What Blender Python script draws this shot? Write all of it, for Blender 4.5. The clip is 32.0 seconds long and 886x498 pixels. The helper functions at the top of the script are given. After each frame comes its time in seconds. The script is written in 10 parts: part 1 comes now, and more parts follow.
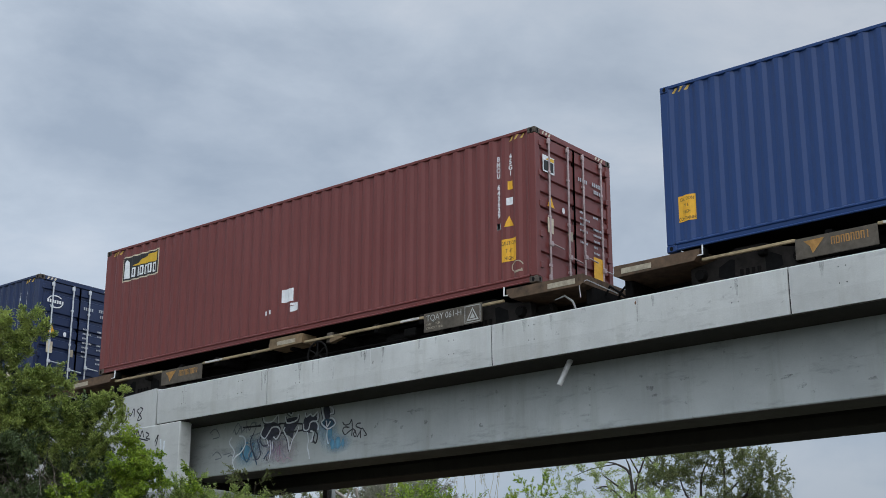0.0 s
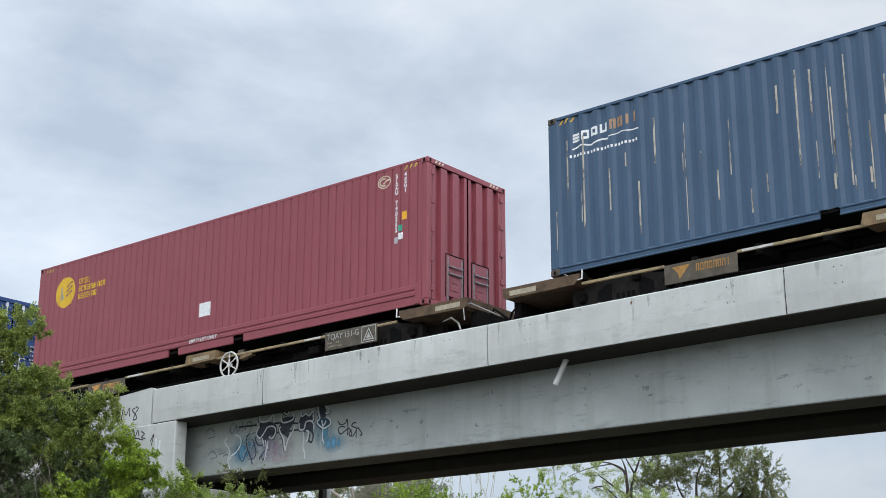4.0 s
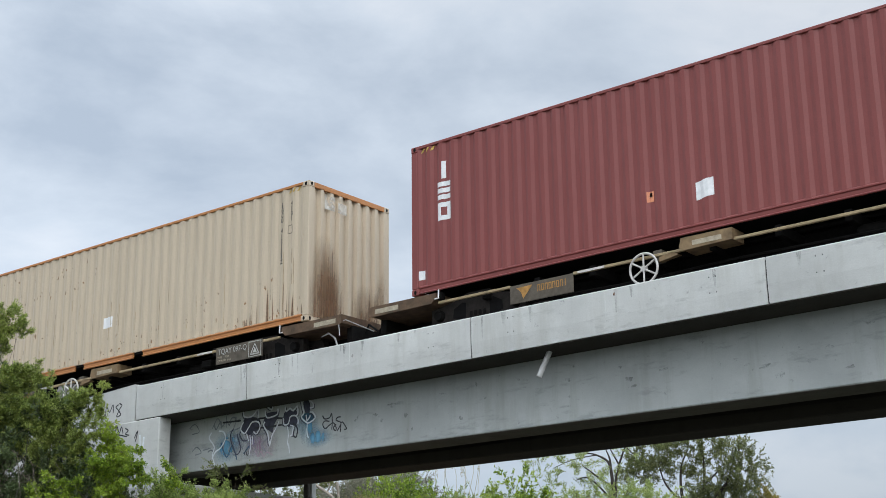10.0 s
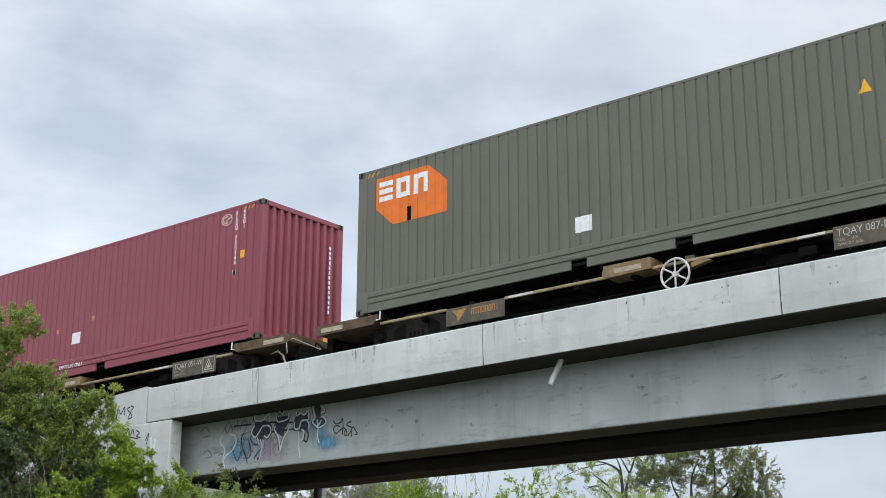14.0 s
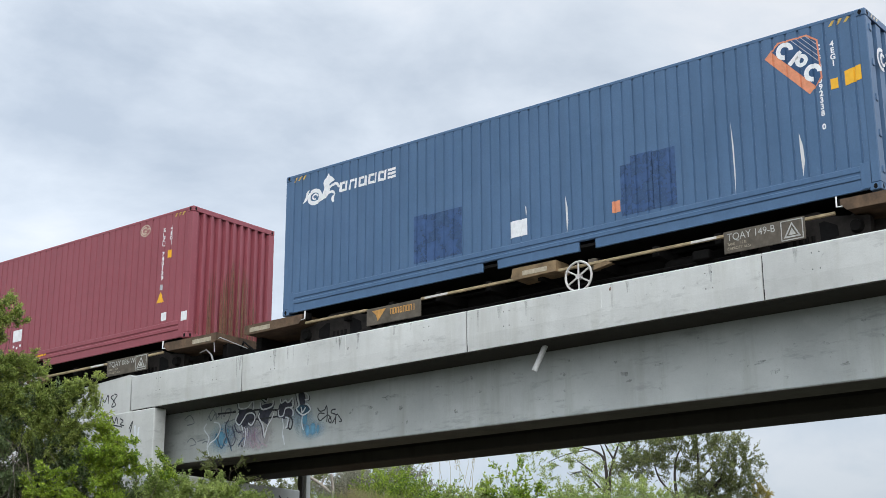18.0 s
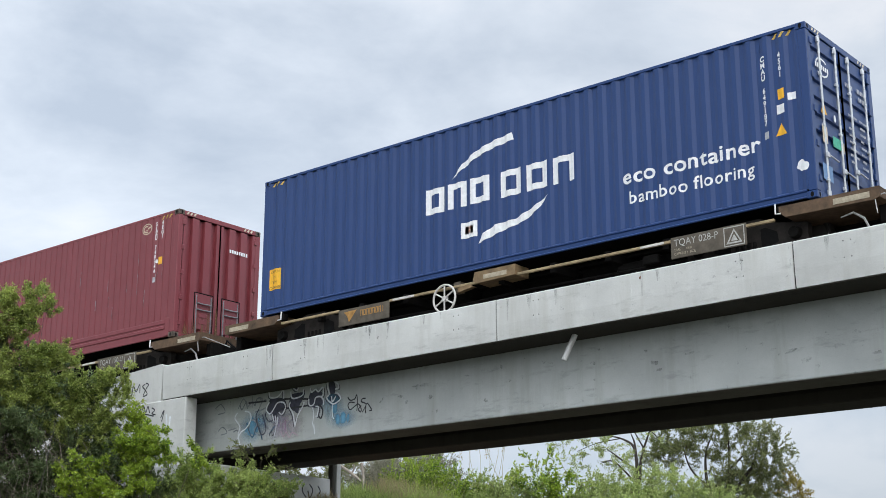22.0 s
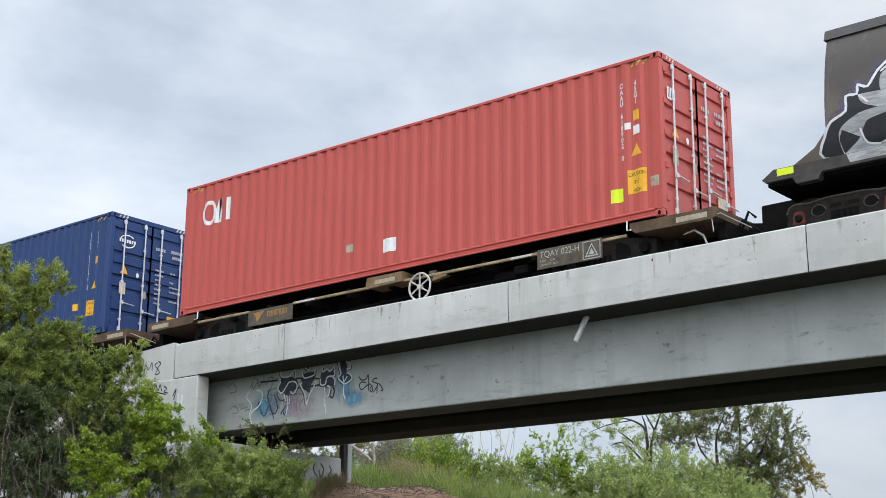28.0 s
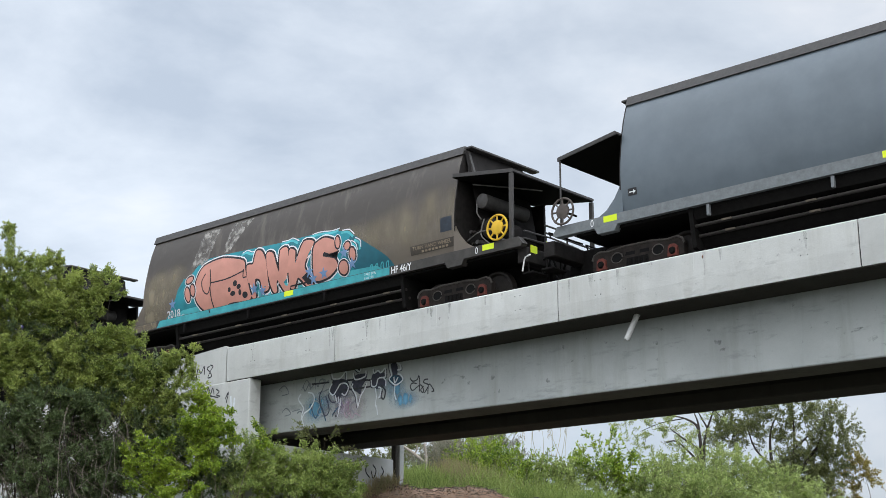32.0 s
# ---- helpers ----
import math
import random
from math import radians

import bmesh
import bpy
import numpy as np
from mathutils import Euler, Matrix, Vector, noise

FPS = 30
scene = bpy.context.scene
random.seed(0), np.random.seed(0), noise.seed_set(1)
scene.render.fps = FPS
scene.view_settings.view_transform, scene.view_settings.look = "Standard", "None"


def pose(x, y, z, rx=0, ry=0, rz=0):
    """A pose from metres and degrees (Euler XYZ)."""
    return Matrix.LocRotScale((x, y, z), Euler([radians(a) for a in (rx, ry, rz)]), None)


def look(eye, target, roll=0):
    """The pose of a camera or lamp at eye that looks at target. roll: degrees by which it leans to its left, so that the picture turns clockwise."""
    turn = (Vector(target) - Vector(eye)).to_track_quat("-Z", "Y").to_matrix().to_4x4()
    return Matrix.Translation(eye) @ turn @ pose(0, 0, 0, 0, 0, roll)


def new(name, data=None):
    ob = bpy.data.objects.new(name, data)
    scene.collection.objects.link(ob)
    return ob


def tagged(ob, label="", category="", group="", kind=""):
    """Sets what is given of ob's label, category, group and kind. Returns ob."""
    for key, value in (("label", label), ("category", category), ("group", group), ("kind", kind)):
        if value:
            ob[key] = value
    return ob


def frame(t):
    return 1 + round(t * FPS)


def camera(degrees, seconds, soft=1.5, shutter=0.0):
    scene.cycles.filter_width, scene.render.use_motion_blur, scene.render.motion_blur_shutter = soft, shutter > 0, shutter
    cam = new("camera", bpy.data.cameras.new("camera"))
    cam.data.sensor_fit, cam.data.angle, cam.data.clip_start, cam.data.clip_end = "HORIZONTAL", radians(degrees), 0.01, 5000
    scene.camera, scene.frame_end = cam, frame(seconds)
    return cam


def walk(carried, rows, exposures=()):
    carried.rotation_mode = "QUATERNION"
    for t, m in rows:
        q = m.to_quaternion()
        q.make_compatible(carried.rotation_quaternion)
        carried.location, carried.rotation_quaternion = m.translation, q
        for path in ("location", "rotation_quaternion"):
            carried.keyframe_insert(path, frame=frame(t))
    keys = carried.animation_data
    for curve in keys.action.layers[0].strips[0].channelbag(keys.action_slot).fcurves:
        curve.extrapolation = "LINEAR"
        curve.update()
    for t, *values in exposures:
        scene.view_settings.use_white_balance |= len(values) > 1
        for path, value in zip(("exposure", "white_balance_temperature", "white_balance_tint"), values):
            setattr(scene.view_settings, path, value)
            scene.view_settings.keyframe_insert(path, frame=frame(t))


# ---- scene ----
EYE = (25.99, -19.15, 1.59)
cam = camera(34.74, 32.0, soft=0.65)
TURNS = [(0, 107.22, -0.11, 39.61), (0.5, 107.28, -0.21, 39.59), (1, 107.30, -0.16, 39.61), (1.5, 107.21, -0.01, 39.72), (2,
         107.09, 0.07, 39.79), (2.5, 107.14, -0.03, 39.73), (3, 107.19, -0.11, 39.68), (3.5, 107.19, -0.10, 39.61), (5.5, 107.38,
         -0.21, 38.51), (6, 107.44, -0.04, 38.18), (6.5, 107.46, 0.16, 37.73), (7, 107.39, 0.53, 37.39), (7.5, 107.09, 0.75,
         37.45), (8, 107.03, 0.70, 37.69), (8.5, 106.96, 0.74, 37.90), (9, 106.96, 0.80, 38.09), (9.5, 106.94, 0.87, 38.44), (10,
         106.93, 0.64, 38.93), (10.5, 106.94, 0.53, 39.19), (11, 107.01, 0.40, 39.33), (11.5, 107.10, 0.19, 39.41), (12, 107.20,
         0.07, 39.43), (12.5, 107.22, -0.09, 39.46), (13, 107.19, -0.29, 39.43), (13.5, 107.19, -0.25, 39.35), (15.5, 107.02,
         -0.20, 38.78), (16, 106.82, -0.20, 38.78), (16.5, 106.70, -0.12, 38.79), (17, 106.65, -0.03, 38.76), (17.5, 106.61, 0.01,
         38.73), (18, 106.66, 0.16, 38.64), (18.5, 106.74, 0.21, 38.79), (19, 106.70, 0.16, 39.22), (19.5, 106.67, 0.12, 39.32),
         (20, 106.62, 0.24, 39.55), (20.5, 106.55, 0.26, 39.84), (21, 106.43, 0.08, 40.00), (21.5, 106.32, 0.03, 39.94), (22,
         106.22, -0.01, 39.83), (22.5, 106.02, -0.16, 39.62), (23, 105.89, -0.10, 39.36), (23.5, 105.72, 0.06, 39.24), (24,
         105.45, 0.00, 39.67), (24.5, 105.29, -0.20, 39.85), (25, 105.27, -0.42, 40.09), (25.5, 105.25, -0.50, 40.39), (27.5,
         105.41, -0.68, 40.37), (28, 105.44, -0.52, 40.20), (28.5, 105.44, -0.51, 40.15), (29, 105.43, -0.48, 40.39), (29.5,
         105.37, -0.50, 40.73), (30, 105.36, -0.40, 41.14), (30.5, 105.32, -0.46, 41.34), (31, 105.38, -0.36, 41.71), (31.5,
         105.41, -0.36, 42.05), (32, 105.44, -0.23, 42.33)]
walk(cam, [(t, pose(*EYE, rx, ry, rz)) for t, rx, ry, rz in TURNS],
     exposures=((0.0, -0.46, 6150, 10), (1.0, -0.44, 6150, 10), (2.0, -0.25, 6200, 10), (3.0, -0.02, 6300, 10), (6.0, 0.06, 6450, 10), (8.0, 0.07, 6500, 10), (9.0, -0.05, 6450, 10), (10.0, -0.05, 6350, 10), (12.0, 0.03, 6350, 10),
                (13.0, 0.09, 6400, 10), (16.0, 0.11, 6500, 10), (20.0, 0.13, 6500, 11), (30.0, 0.13, 6500, 11), (31.0, 0.07, 6500, 11), (32.0, 0.12, 6500, 11)))


# world: overcast sky with soft cloud masses over a thin blue
def make_world():
    w = bpy.data.worlds.new("overcast_sky")
    scene.world = w
    w.use_nodes = True
    nt = w.node_tree
    nd, lk = nt.nodes, nt.links
    nd.clear()
    out = nd.new("ShaderNodeOutputWorld")
    bg = nd.new("ShaderNodeBackground")
    sky = nd.new("ShaderNodeTexSky")
    sky.sky_type = "NISHITA"
    sky.sun_disc = False
    sky.sun_elevation, sky.sun_rotation = radians(33), radians(134)
    sky_gain = nd.new("ShaderNodeMixRGB")
    sky_gain.blend_type = "MULTIPLY"
    sky_gain.inputs[0].default_value = 1.0
    sky_gain.inputs[2].default_value = (0.11, 0.11, 0.11, 1)
    tc = nd.new("ShaderNodeTexCoord")
    mp = nd.new("ShaderNodeMapping")
    mp.inputs["Location"].default_value = (0.55, 0.1, 0.35)
    mp.inputs["Scale"].default_value = (1.0, 1.0, 2.0)
    n1 = nd.new("ShaderNodeTexNoise")
    n1.inputs["Scale"].default_value = 4.2
    n1.inputs["Detail"].default_value = 9
    n1.inputs["Roughness"].default_value = 0.56
    n1.inputs["Distortion"].default_value = 0.25
    ramp = nd.new("ShaderNodeValToRGB")
    el = ramp.color_ramp.elements
    el[0].position, el[0].color = 0.30, (0.41, 0.468, 0.54, 1)
    el[1].position, el[1].color = 0.64, (0.715, 0.745, 0.78, 1)
    e = el.new(0.5)
    e.color = (0.585, 0.64, 0.70, 1)
    mix = nd.new("ShaderNodeMixRGB")
    mix.inputs[0].default_value = 0.86
    lk.new(tc.outputs["Generated"], mp.inputs["Vector"])
    lk.new(mp.outputs["Vector"], n1.inputs["Vector"])
    lk.new(n1.outputs["Fac"], ramp.inputs["Fac"])
    lk.new(sky.outputs["Color"], sky_gain.inputs[1])
    lk.new(sky_gain.outputs["Color"], mix.inputs[1])
    lk.new(ramp.outputs["Color"], mix.inputs[2])
    # the overcast thins out in brightness towards the horizon
    sep = nd.new("ShaderNodeSeparateXYZ")
    low = nd.new("ShaderNodeMapRange")
    low.inputs["From Min"].default_value, low.inputs["From Max"].default_value = 0.02, 0.22
    tint = nd.new("ShaderNodeMixRGB")
    tint.inputs[1].default_value, tint.inputs[2].default_value = (0.56, 0.60, 0.65, 1), (1.06, 1.06, 1.06, 1)
    dim = nd.new("ShaderNodeMixRGB")
    dim.blend_type = "MULTIPLY"
    dim.inputs[0].default_value = 1.0
    lk.new(tc.outputs["Generated"], sep.inputs[0])
    lk.new(sep.outputs["Z"], low.inputs["Value"])
    lk.new(mix.outputs["Color"], dim.inputs[1])
    lk.new(low.outputs["Result"], tint.inputs[0])
    lk.new(tint.outputs["Color"], dim.inputs[2])
    # thicker, greyer cloud towards the north-east
    side = nd.new("ShaderNodeVectorMath")
    side.operation = "DOT_PRODUCT"
    side.inputs[1].default_value = (0.77, 0.64, 0.0)
    thick = nd.new("ShaderNodeMapRange")
    thick.inputs["From Min"].default_value, thick.inputs["From Max"].default_value = -0.25, 0.30
    thick.inputs["To Min"].default_value, thick.inputs["To Max"].default_value = 1.07, 0.90
    veil = nd.new("ShaderNodeMixRGB")
    veil.blend_type = "MULTIPLY"
    veil.inputs[0].default_value = 1.0
    lk.new(tc.outputs["Generated"], side.inputs[0])
    lk.new(side.outputs["Value"], thick.inputs["Value"])
    lk.new(dim.outputs["Color"], veil.inputs[1])
    lk.new(thick.outputs["Result"], veil.inputs[2])
    # the cloud glows on the side where the hidden sun stands
    glow = nd.new("ShaderNodeMapRange")
    glow.inputs["From Min"].default_value, glow.inputs["From Max"].default_value = -0.15, 0.55
    glow.inputs["To Min"].default_value, glow.inputs["To Max"].default_value = 1.0, 1.7
    sunny = nd.new("ShaderNodeMixRGB")
    sunny.blend_type = "MULTIPLY"
    sunny.inputs[0].default_value = 1.0
    lk.new(sep.outputs["X"], glow.inputs["Value"])
    lk.new(veil.outputs["Color"], sunny.inputs[1])
    lk.new(glow.outputs["Result"], sunny.inputs[2])
    # and it is brightest overhead, as overcast skies are
    high = nd.new("ShaderNodeMapRange")
    high.inputs["From Min"].default_value, high.inputs["From Max"].default_value = 0.47, 1.0
    high.inputs["To Min"].default_value, high.inputs["To Max"].default_value = 1.0, 3.2
    lift = nd.new("ShaderNodeMixRGB")
    lift.blend_type = "MULTIPLY"
    lift.inputs[0].default_value = 1.0
    lk.new(sep.outputs["Z"], high.inputs["Value"])
    lk.new(sunny.outputs["Color"], lift.inputs[1])
    lk.new(high.outputs["Result"], lift.inputs[2])
    lk.new(lift.outputs["Color"], bg.inputs["Color"])
    bg.inputs["Strength"].default_value = 1.17
    lk.new(bg.outputs["Background"], out.inputs["Surface"])


make_world()
sun_data = bpy.data.lights.new("sun", "SUN")
sun_data.energy, sun_data.angle, sun_data.color = 1.05, radians(85), (1.0, 0.96, 0.9)
sun = new("sun", sun_data)
sun.matrix_world = look((60, -54, 55), (5, 0, 5))


# ---- materials ----
def shader(name, rough=0.6, metal=0.0):
    m = bpy.data.materials.new(name)
    m.use_nodes = True
    nt = m.node_tree
    b = nt.nodes["Principled BSDF"]
    b.inputs["Roughness"].default_value = rough
    b.inputs["Metallic"].default_value = metal
    return m, nt, b


def noise_tex(nt, vec, scale, detail=4, rough=0.55, stretch=None):
    n = nt.nodes.new("ShaderNodeTexNoise")
    n.inputs["Scale"].default_value = scale
    n.inputs["Detail"].default_value = detail
    n.inputs["Roughness"].default_value = rough
    if stretch:
        mp = nt.nodes.new("ShaderNodeMapping")
        mp.inputs["Scale"].default_value = stretch
        nt.links.new(vec, mp.inputs["Vector"])
        vec = mp.outputs["Vector"]
    nt.links.new(vec, n.inputs["Vector"])
    return n.outputs["Fac"]


def ramp_fac(nt, fac, lo, hi):
    r = nt.nodes.new("ShaderNodeMapRange")
    r.inputs["From Min"].default_value, r.inputs["From Max"].default_value = lo, hi
    nt.links.new(fac, r.inputs["Value"])
    return r.outputs["Result"]


def mixed(nt, fac, a, b, how="MIX"):
    m = nt.nodes.new("ShaderNodeMixRGB")
    m.blend_type = how
    for i, v in ((0, fac), (1, a), (2, b)):
        if isinstance(v, (int, float)):
            m.inputs[i].default_value = v
        elif isinstance(v, tuple):
            m.inputs[i].default_value = (*v, 1)
        else:
            nt.links.new(v, m.inputs[i])
    return m.outputs["Color"]


def times(nt, a, k):
    m = nt.nodes.new("ShaderNodeMath")
    m.operation = "MULTIPLY"
    nt.links.new(a, m.inputs[0])
    if isinstance(k, (int, float)):
        m.inputs[1].default_value = k
    else:
        nt.links.new(k, m.inputs[1])
    return m.outputs["Value"]


def bumped(nt, b, fac, strength, dist=0.01):
    bp = nt.nodes.new("ShaderNodeBump")
    bp.inputs["Strength"].default_value, bp.inputs["Distance"].default_value = strength, dist
    nt.links.new(fac, bp.inputs["Height"])
    nt.links.new(bp.outputs["Normal"], b.inputs["Normal"])


def obj_vec(nt, shift=True):
    tc = nt.nodes.new("ShaderNodeTexCoord")
    if not shift:
        return tc.outputs["Object"]
    info = nt.nodes.new("ShaderNodeObjectInfo")
    mul = nt.nodes.new("ShaderNodeMath")
    mul.operation = "MULTIPLY"
    mul.inputs[1].default_value = 37.0
    nt.links.new(info.outputs["Random"], mul.inputs[0])
    add = nt.nodes.new("ShaderNodeVectorMath")
    nt.links.new(tc.outputs["Object"], add.inputs[0])
    nt.links.new(mul.outputs["Value"], add.inputs[1])
    return add.outputs["Vector"]


def paint(name, col, fade=0.25, rust=0.2, rough=0.38, rust_col=(0.13, 0.055, 0.025), grime=0.3):
    """Weathered paint on steel: chalky patches, vertical streaks, chips of rust."""
    m, nt, b = shader(name, rough)
    b.inputs["Specular IOR Level"].default_value = 0.36
    col = tuple(max(x - 0.006, 0.7 * x) for x in col)
    v = obj_vec(nt)
    big = ramp_fac(nt, noise_tex(nt, v, 0.9, 6, 0.65), 0.35, 0.7)
    streak = ramp_fac(nt, noise_tex(nt, v, 6.0, 5, 0.65, (1, 1, 0.07)), 0.42, 0.75)
    fine = ramp_fac(nt, noise_tex(nt, v, 38, 5, 0.7), 0.35, 0.7)
    pale = tuple(min(1, c * 1.2 + 0.03) for c in col)
    dark = tuple(c * 0.62 for c in col)
    c = mixed(nt, times(nt, big, fade), col, pale)
    c = mixed(nt, times(nt, streak, grime), c, dark)
    c = mixed(nt, times(nt, fine, 0.34), c, dark)
    scuff = ramp_fac(nt, noise_tex(nt, v, 3.2, 9, 0.8, (1, 1, 0.6)), 0.63, 0.70)
    c = mixed(nt, times(nt, scuff, 0.5 * fade), c, tuple(min(1, x * 1.25 + 0.09) for x in col))
    spots = ramp_fac(nt, noise_tex(nt, v, 7, 8, 0.72, (1, 1, 0.45)), 0.74 - 0.18 * rust, 0.80 - 0.12 * rust)
    c = mixed(nt, times(nt, spots, min(1.0, rust * 1.6)), c, rust_col)
    nt.links.new(c, b.inputs["Base Color"])
    bumped(nt, b, noise_tex(nt, v, 2.2, 1, 0.4), 0.25, 0.012)
    return m


def plain(name, col, rough=0.6, metal=0.0, var=0.25, scale=12, spec=0.4):
    m, nt, b = shader(name, rough, metal)
    b.inputs["Specular IOR Level"].default_value = spec
    v = obj_vec(nt)
    c = mixed(nt, ramp_fac(nt, noise_tex(nt, v, scale, 5, 0.65), 0.3, 0.7), tuple(x * (1 - var) for x in col), tuple(min(1, x * (1 + var)) for x in col))
    nt.links.new(c, b.inputs["Base Color"])
    return m


def concrete(name, col, stain=0.35, spec=0.25):
    """Cast concrete: cloudy tone, water streaks, dark blots, pale bloom, pores."""
    m, nt, b = shader(name, 0.88)
    b.inputs["Specular IOR Level"].default_value = spec
    v = obj_vec(nt)
    big = ramp_fac(nt, noise_tex(nt, v, 0.8, 6, 0.6), 0.3, 0.72)
    c = mixed(nt, big, tuple(x * 0.80 for x in col), tuple(x * 1.10 for x in col))
    streak = ramp_fac(nt, noise_tex(nt, v, 3.2, 5, 0.65, (1, 1, 0.10)), 0.50, 0.80)
    c = mixed(nt, times(nt, streak, stain), c, tuple(x * f for x, f in zip(col, (0.56, 0.54, 0.47))))
    smear = ramp_fac(nt, noise_tex(nt, v, 2.0, 8, 0.75, (0.6, 1, 2.2)), 0.55, 0.68)
    c = mixed(nt, times(nt, smear, stain * 1.2), c, tuple(x * 0.55 for x in col))
    blot = ramp_fac(nt, noise_tex(nt, v, 7.5, 8, 0.75), 0.62, 0.72)
    c = mixed(nt, times(nt, blot, stain * 1.6), c, tuple(x * 0.38 for x in col))
    bloom = ramp_fac(nt, noise_tex(nt, v, 1.7, 5, 0.6), 0.60, 0.78)
    c = mixed(nt, times(nt, bloom, 0.35), c, tuple(min(1, x * 1.28) for x in col))
    fine = ramp_fac(nt, noise_tex(nt, v, 55, 6, 0.75), 0.3, 0.75)
    c = mixed(nt, times(nt, fine, 0.28), c, tuple(x * 0.55 for x in col))
    nt.links.new(c, b.inputs["Base Color"])
    bumped(nt, b, noise_tex(nt, v, 30, 6, 0.7), 0.25, 0.012)
    return m


def leafy(name, a, c, d):
    m, nt, b = shader(name, 0.55)
    g = nt.nodes.new("ShaderNodeNewGeometry")
    r = nt.nodes.new("ShaderNodeValToRGB")
    el = r.color_ramp.elements
    el[0].color, el[1].color = (*a, 1), (*d, 1)
    e = el.new(0.55)
    e.color = (*c, 1)
    nt.links.new(g.outputs["Random Per Island"], r.inputs["Fac"])
    v = obj_vec(nt, False)
    col = mixed(nt, times(nt, ramp_fac(nt, noise_tex(nt, v, 1.1, 3), 0.4, 0.65), 0.55), r.outputs["Color"], d)
    nt.links.new(col, b.inputs["Base Color"])
    tr = nt.nodes.new("ShaderNodeBsdfTranslucent")
    nt.links.new(col, tr.inputs["Color"])
    ms = nt.nodes.new("ShaderNodeMixShader")
    ms.inputs[0].default_value = 0.40
    nt.links.new(b.outputs["BSDF"], ms.inputs[1])
    nt.links.new(tr.outputs["BSDF"], ms.inputs[2])
    nt.links.new(ms.outputs["Shader"], nt.nodes["Material Output"].inputs["Surface"])
    return m


M_PARAPET = concrete("parapet_concrete", (0.60, 0.61, 0.585), 0.45)
M_BEAM = concrete("beam_concrete", (0.465, 0.495, 0.485), 0.62)
# near-black tone puts the shade under the deck into the concrete's colour
M_UNDER = concrete("shade_dark_concrete", (0.062, 0.057, 0.049), 0.5, 0.1)
# brown staining plus the underside's shade, mixed into one dark colour
M_SOFFIT = concrete("stained_shaded_soffit", (0.15, 0.142, 0.122), 0.6, 0.1)
M_BLACK = plain("near_black_steel", (0.009, 0.0085, 0.008), 0.85, spec=0.08)
M_RUSTY = plain("rusty_brown_steel", (0.10, 0.062, 0.035), 0.75, var=0.5, scale=5)
M_TAN = plain("dusty_tan_steel", (0.30, 0.23, 0.13), 0.7, var=0.45, scale=4)
M_WHITE = plain("white_paint", (0.78, 0.78, 0.76), 0.5, var=0.08)
M_STEEL = plain("worn_rail_steel", (0.28, 0.26, 0.25), 0.35, 0.8)
M_YELLOW = plain("yellow_sticker", (0.80, 0.42, 0.02), 0.5, var=0.08)
M_LIME = plain("lime_reflector", (0.70, 0.85, 0.02), 0.4, var=0.05)
# print black, also the painted dark of the tie holes
M_INK = plain("black_print_and_holes", (0.02, 0.02, 0.02), 0.6, var=0.1)
M_BARK = plain("grey_bark", (0.16, 0.13, 0.10), 0.9, var=0.4, scale=18)
M_BARK_DARK = plain("dark_bark", (0.05, 0.042, 0.036), 0.9, var=0.4, scale=12)
M_CLOD = plain("red_brown_clods", (0.36, 0.24, 0.16), 0.95, var=0.4, scale=6)
M_BARK_PALE = plain("pale_bark", (0.33, 0.29, 0.24), 0.9, var=0.4, scale=8)
# darker leaf copy puts the bushes' inner shade into the colour
M_LEAF_DARK = leafy("shade_coloured_leaves", (0.045, 0.075, 0.028), (0.10, 0.15, 0.052), (0.21, 0.27, 0.115))
M_LEAF_LIGHT = leafy("light_green_leaves", (0.15, 0.225, 0.055), (0.31, 0.40, 0.11), (0.48, 0.55, 0.20))
M_LEAF_FINE = leafy("feathery_leaves", (0.064, 0.105, 0.019), (0.215, 0.29, 0.056), (0.48, 0.54, 0.14))
M_LEAF_PALE = leafy("pale_green_leaves", (0.12, 0.20, 0.045), (0.31, 0.42, 0.10), (0.54, 0.62, 0.20))
M_LEAF_GREY = leafy("grey_scrub_leaves", (0.12, 0.12, 0.085), (0.22, 0.22, 0.16), (0.34, 0.33, 0.24))
M_LEAF_GOLD = leafy("yellowing_leaves", (0.24, 0.20, 0.05), (0.46, 0.35, 0.07), (0.30, 0.28, 0.09))
M_DEAD = plain("bare_grey_twigs", (0.17, 0.14, 0.11), 0.9, var=0.3)
M_LEAF_BRIGHT = leafy("yellow_green_leaves", (0.045, 0.10, 0.014), (0.185, 0.305, 0.027), (0.46, 0.58, 0.065))
M_LEAF_OLIVE = leafy("olive_leaves", (0.075, 0.10, 0.032), (0.15, 0.18, 0.06), (0.27, 0.29, 0.11))
M_DRY = leafy("dry_grass_blades", (0.38, 0.29, 0.16), (0.55, 0.44, 0.25), (0.32, 0.34, 0.14))


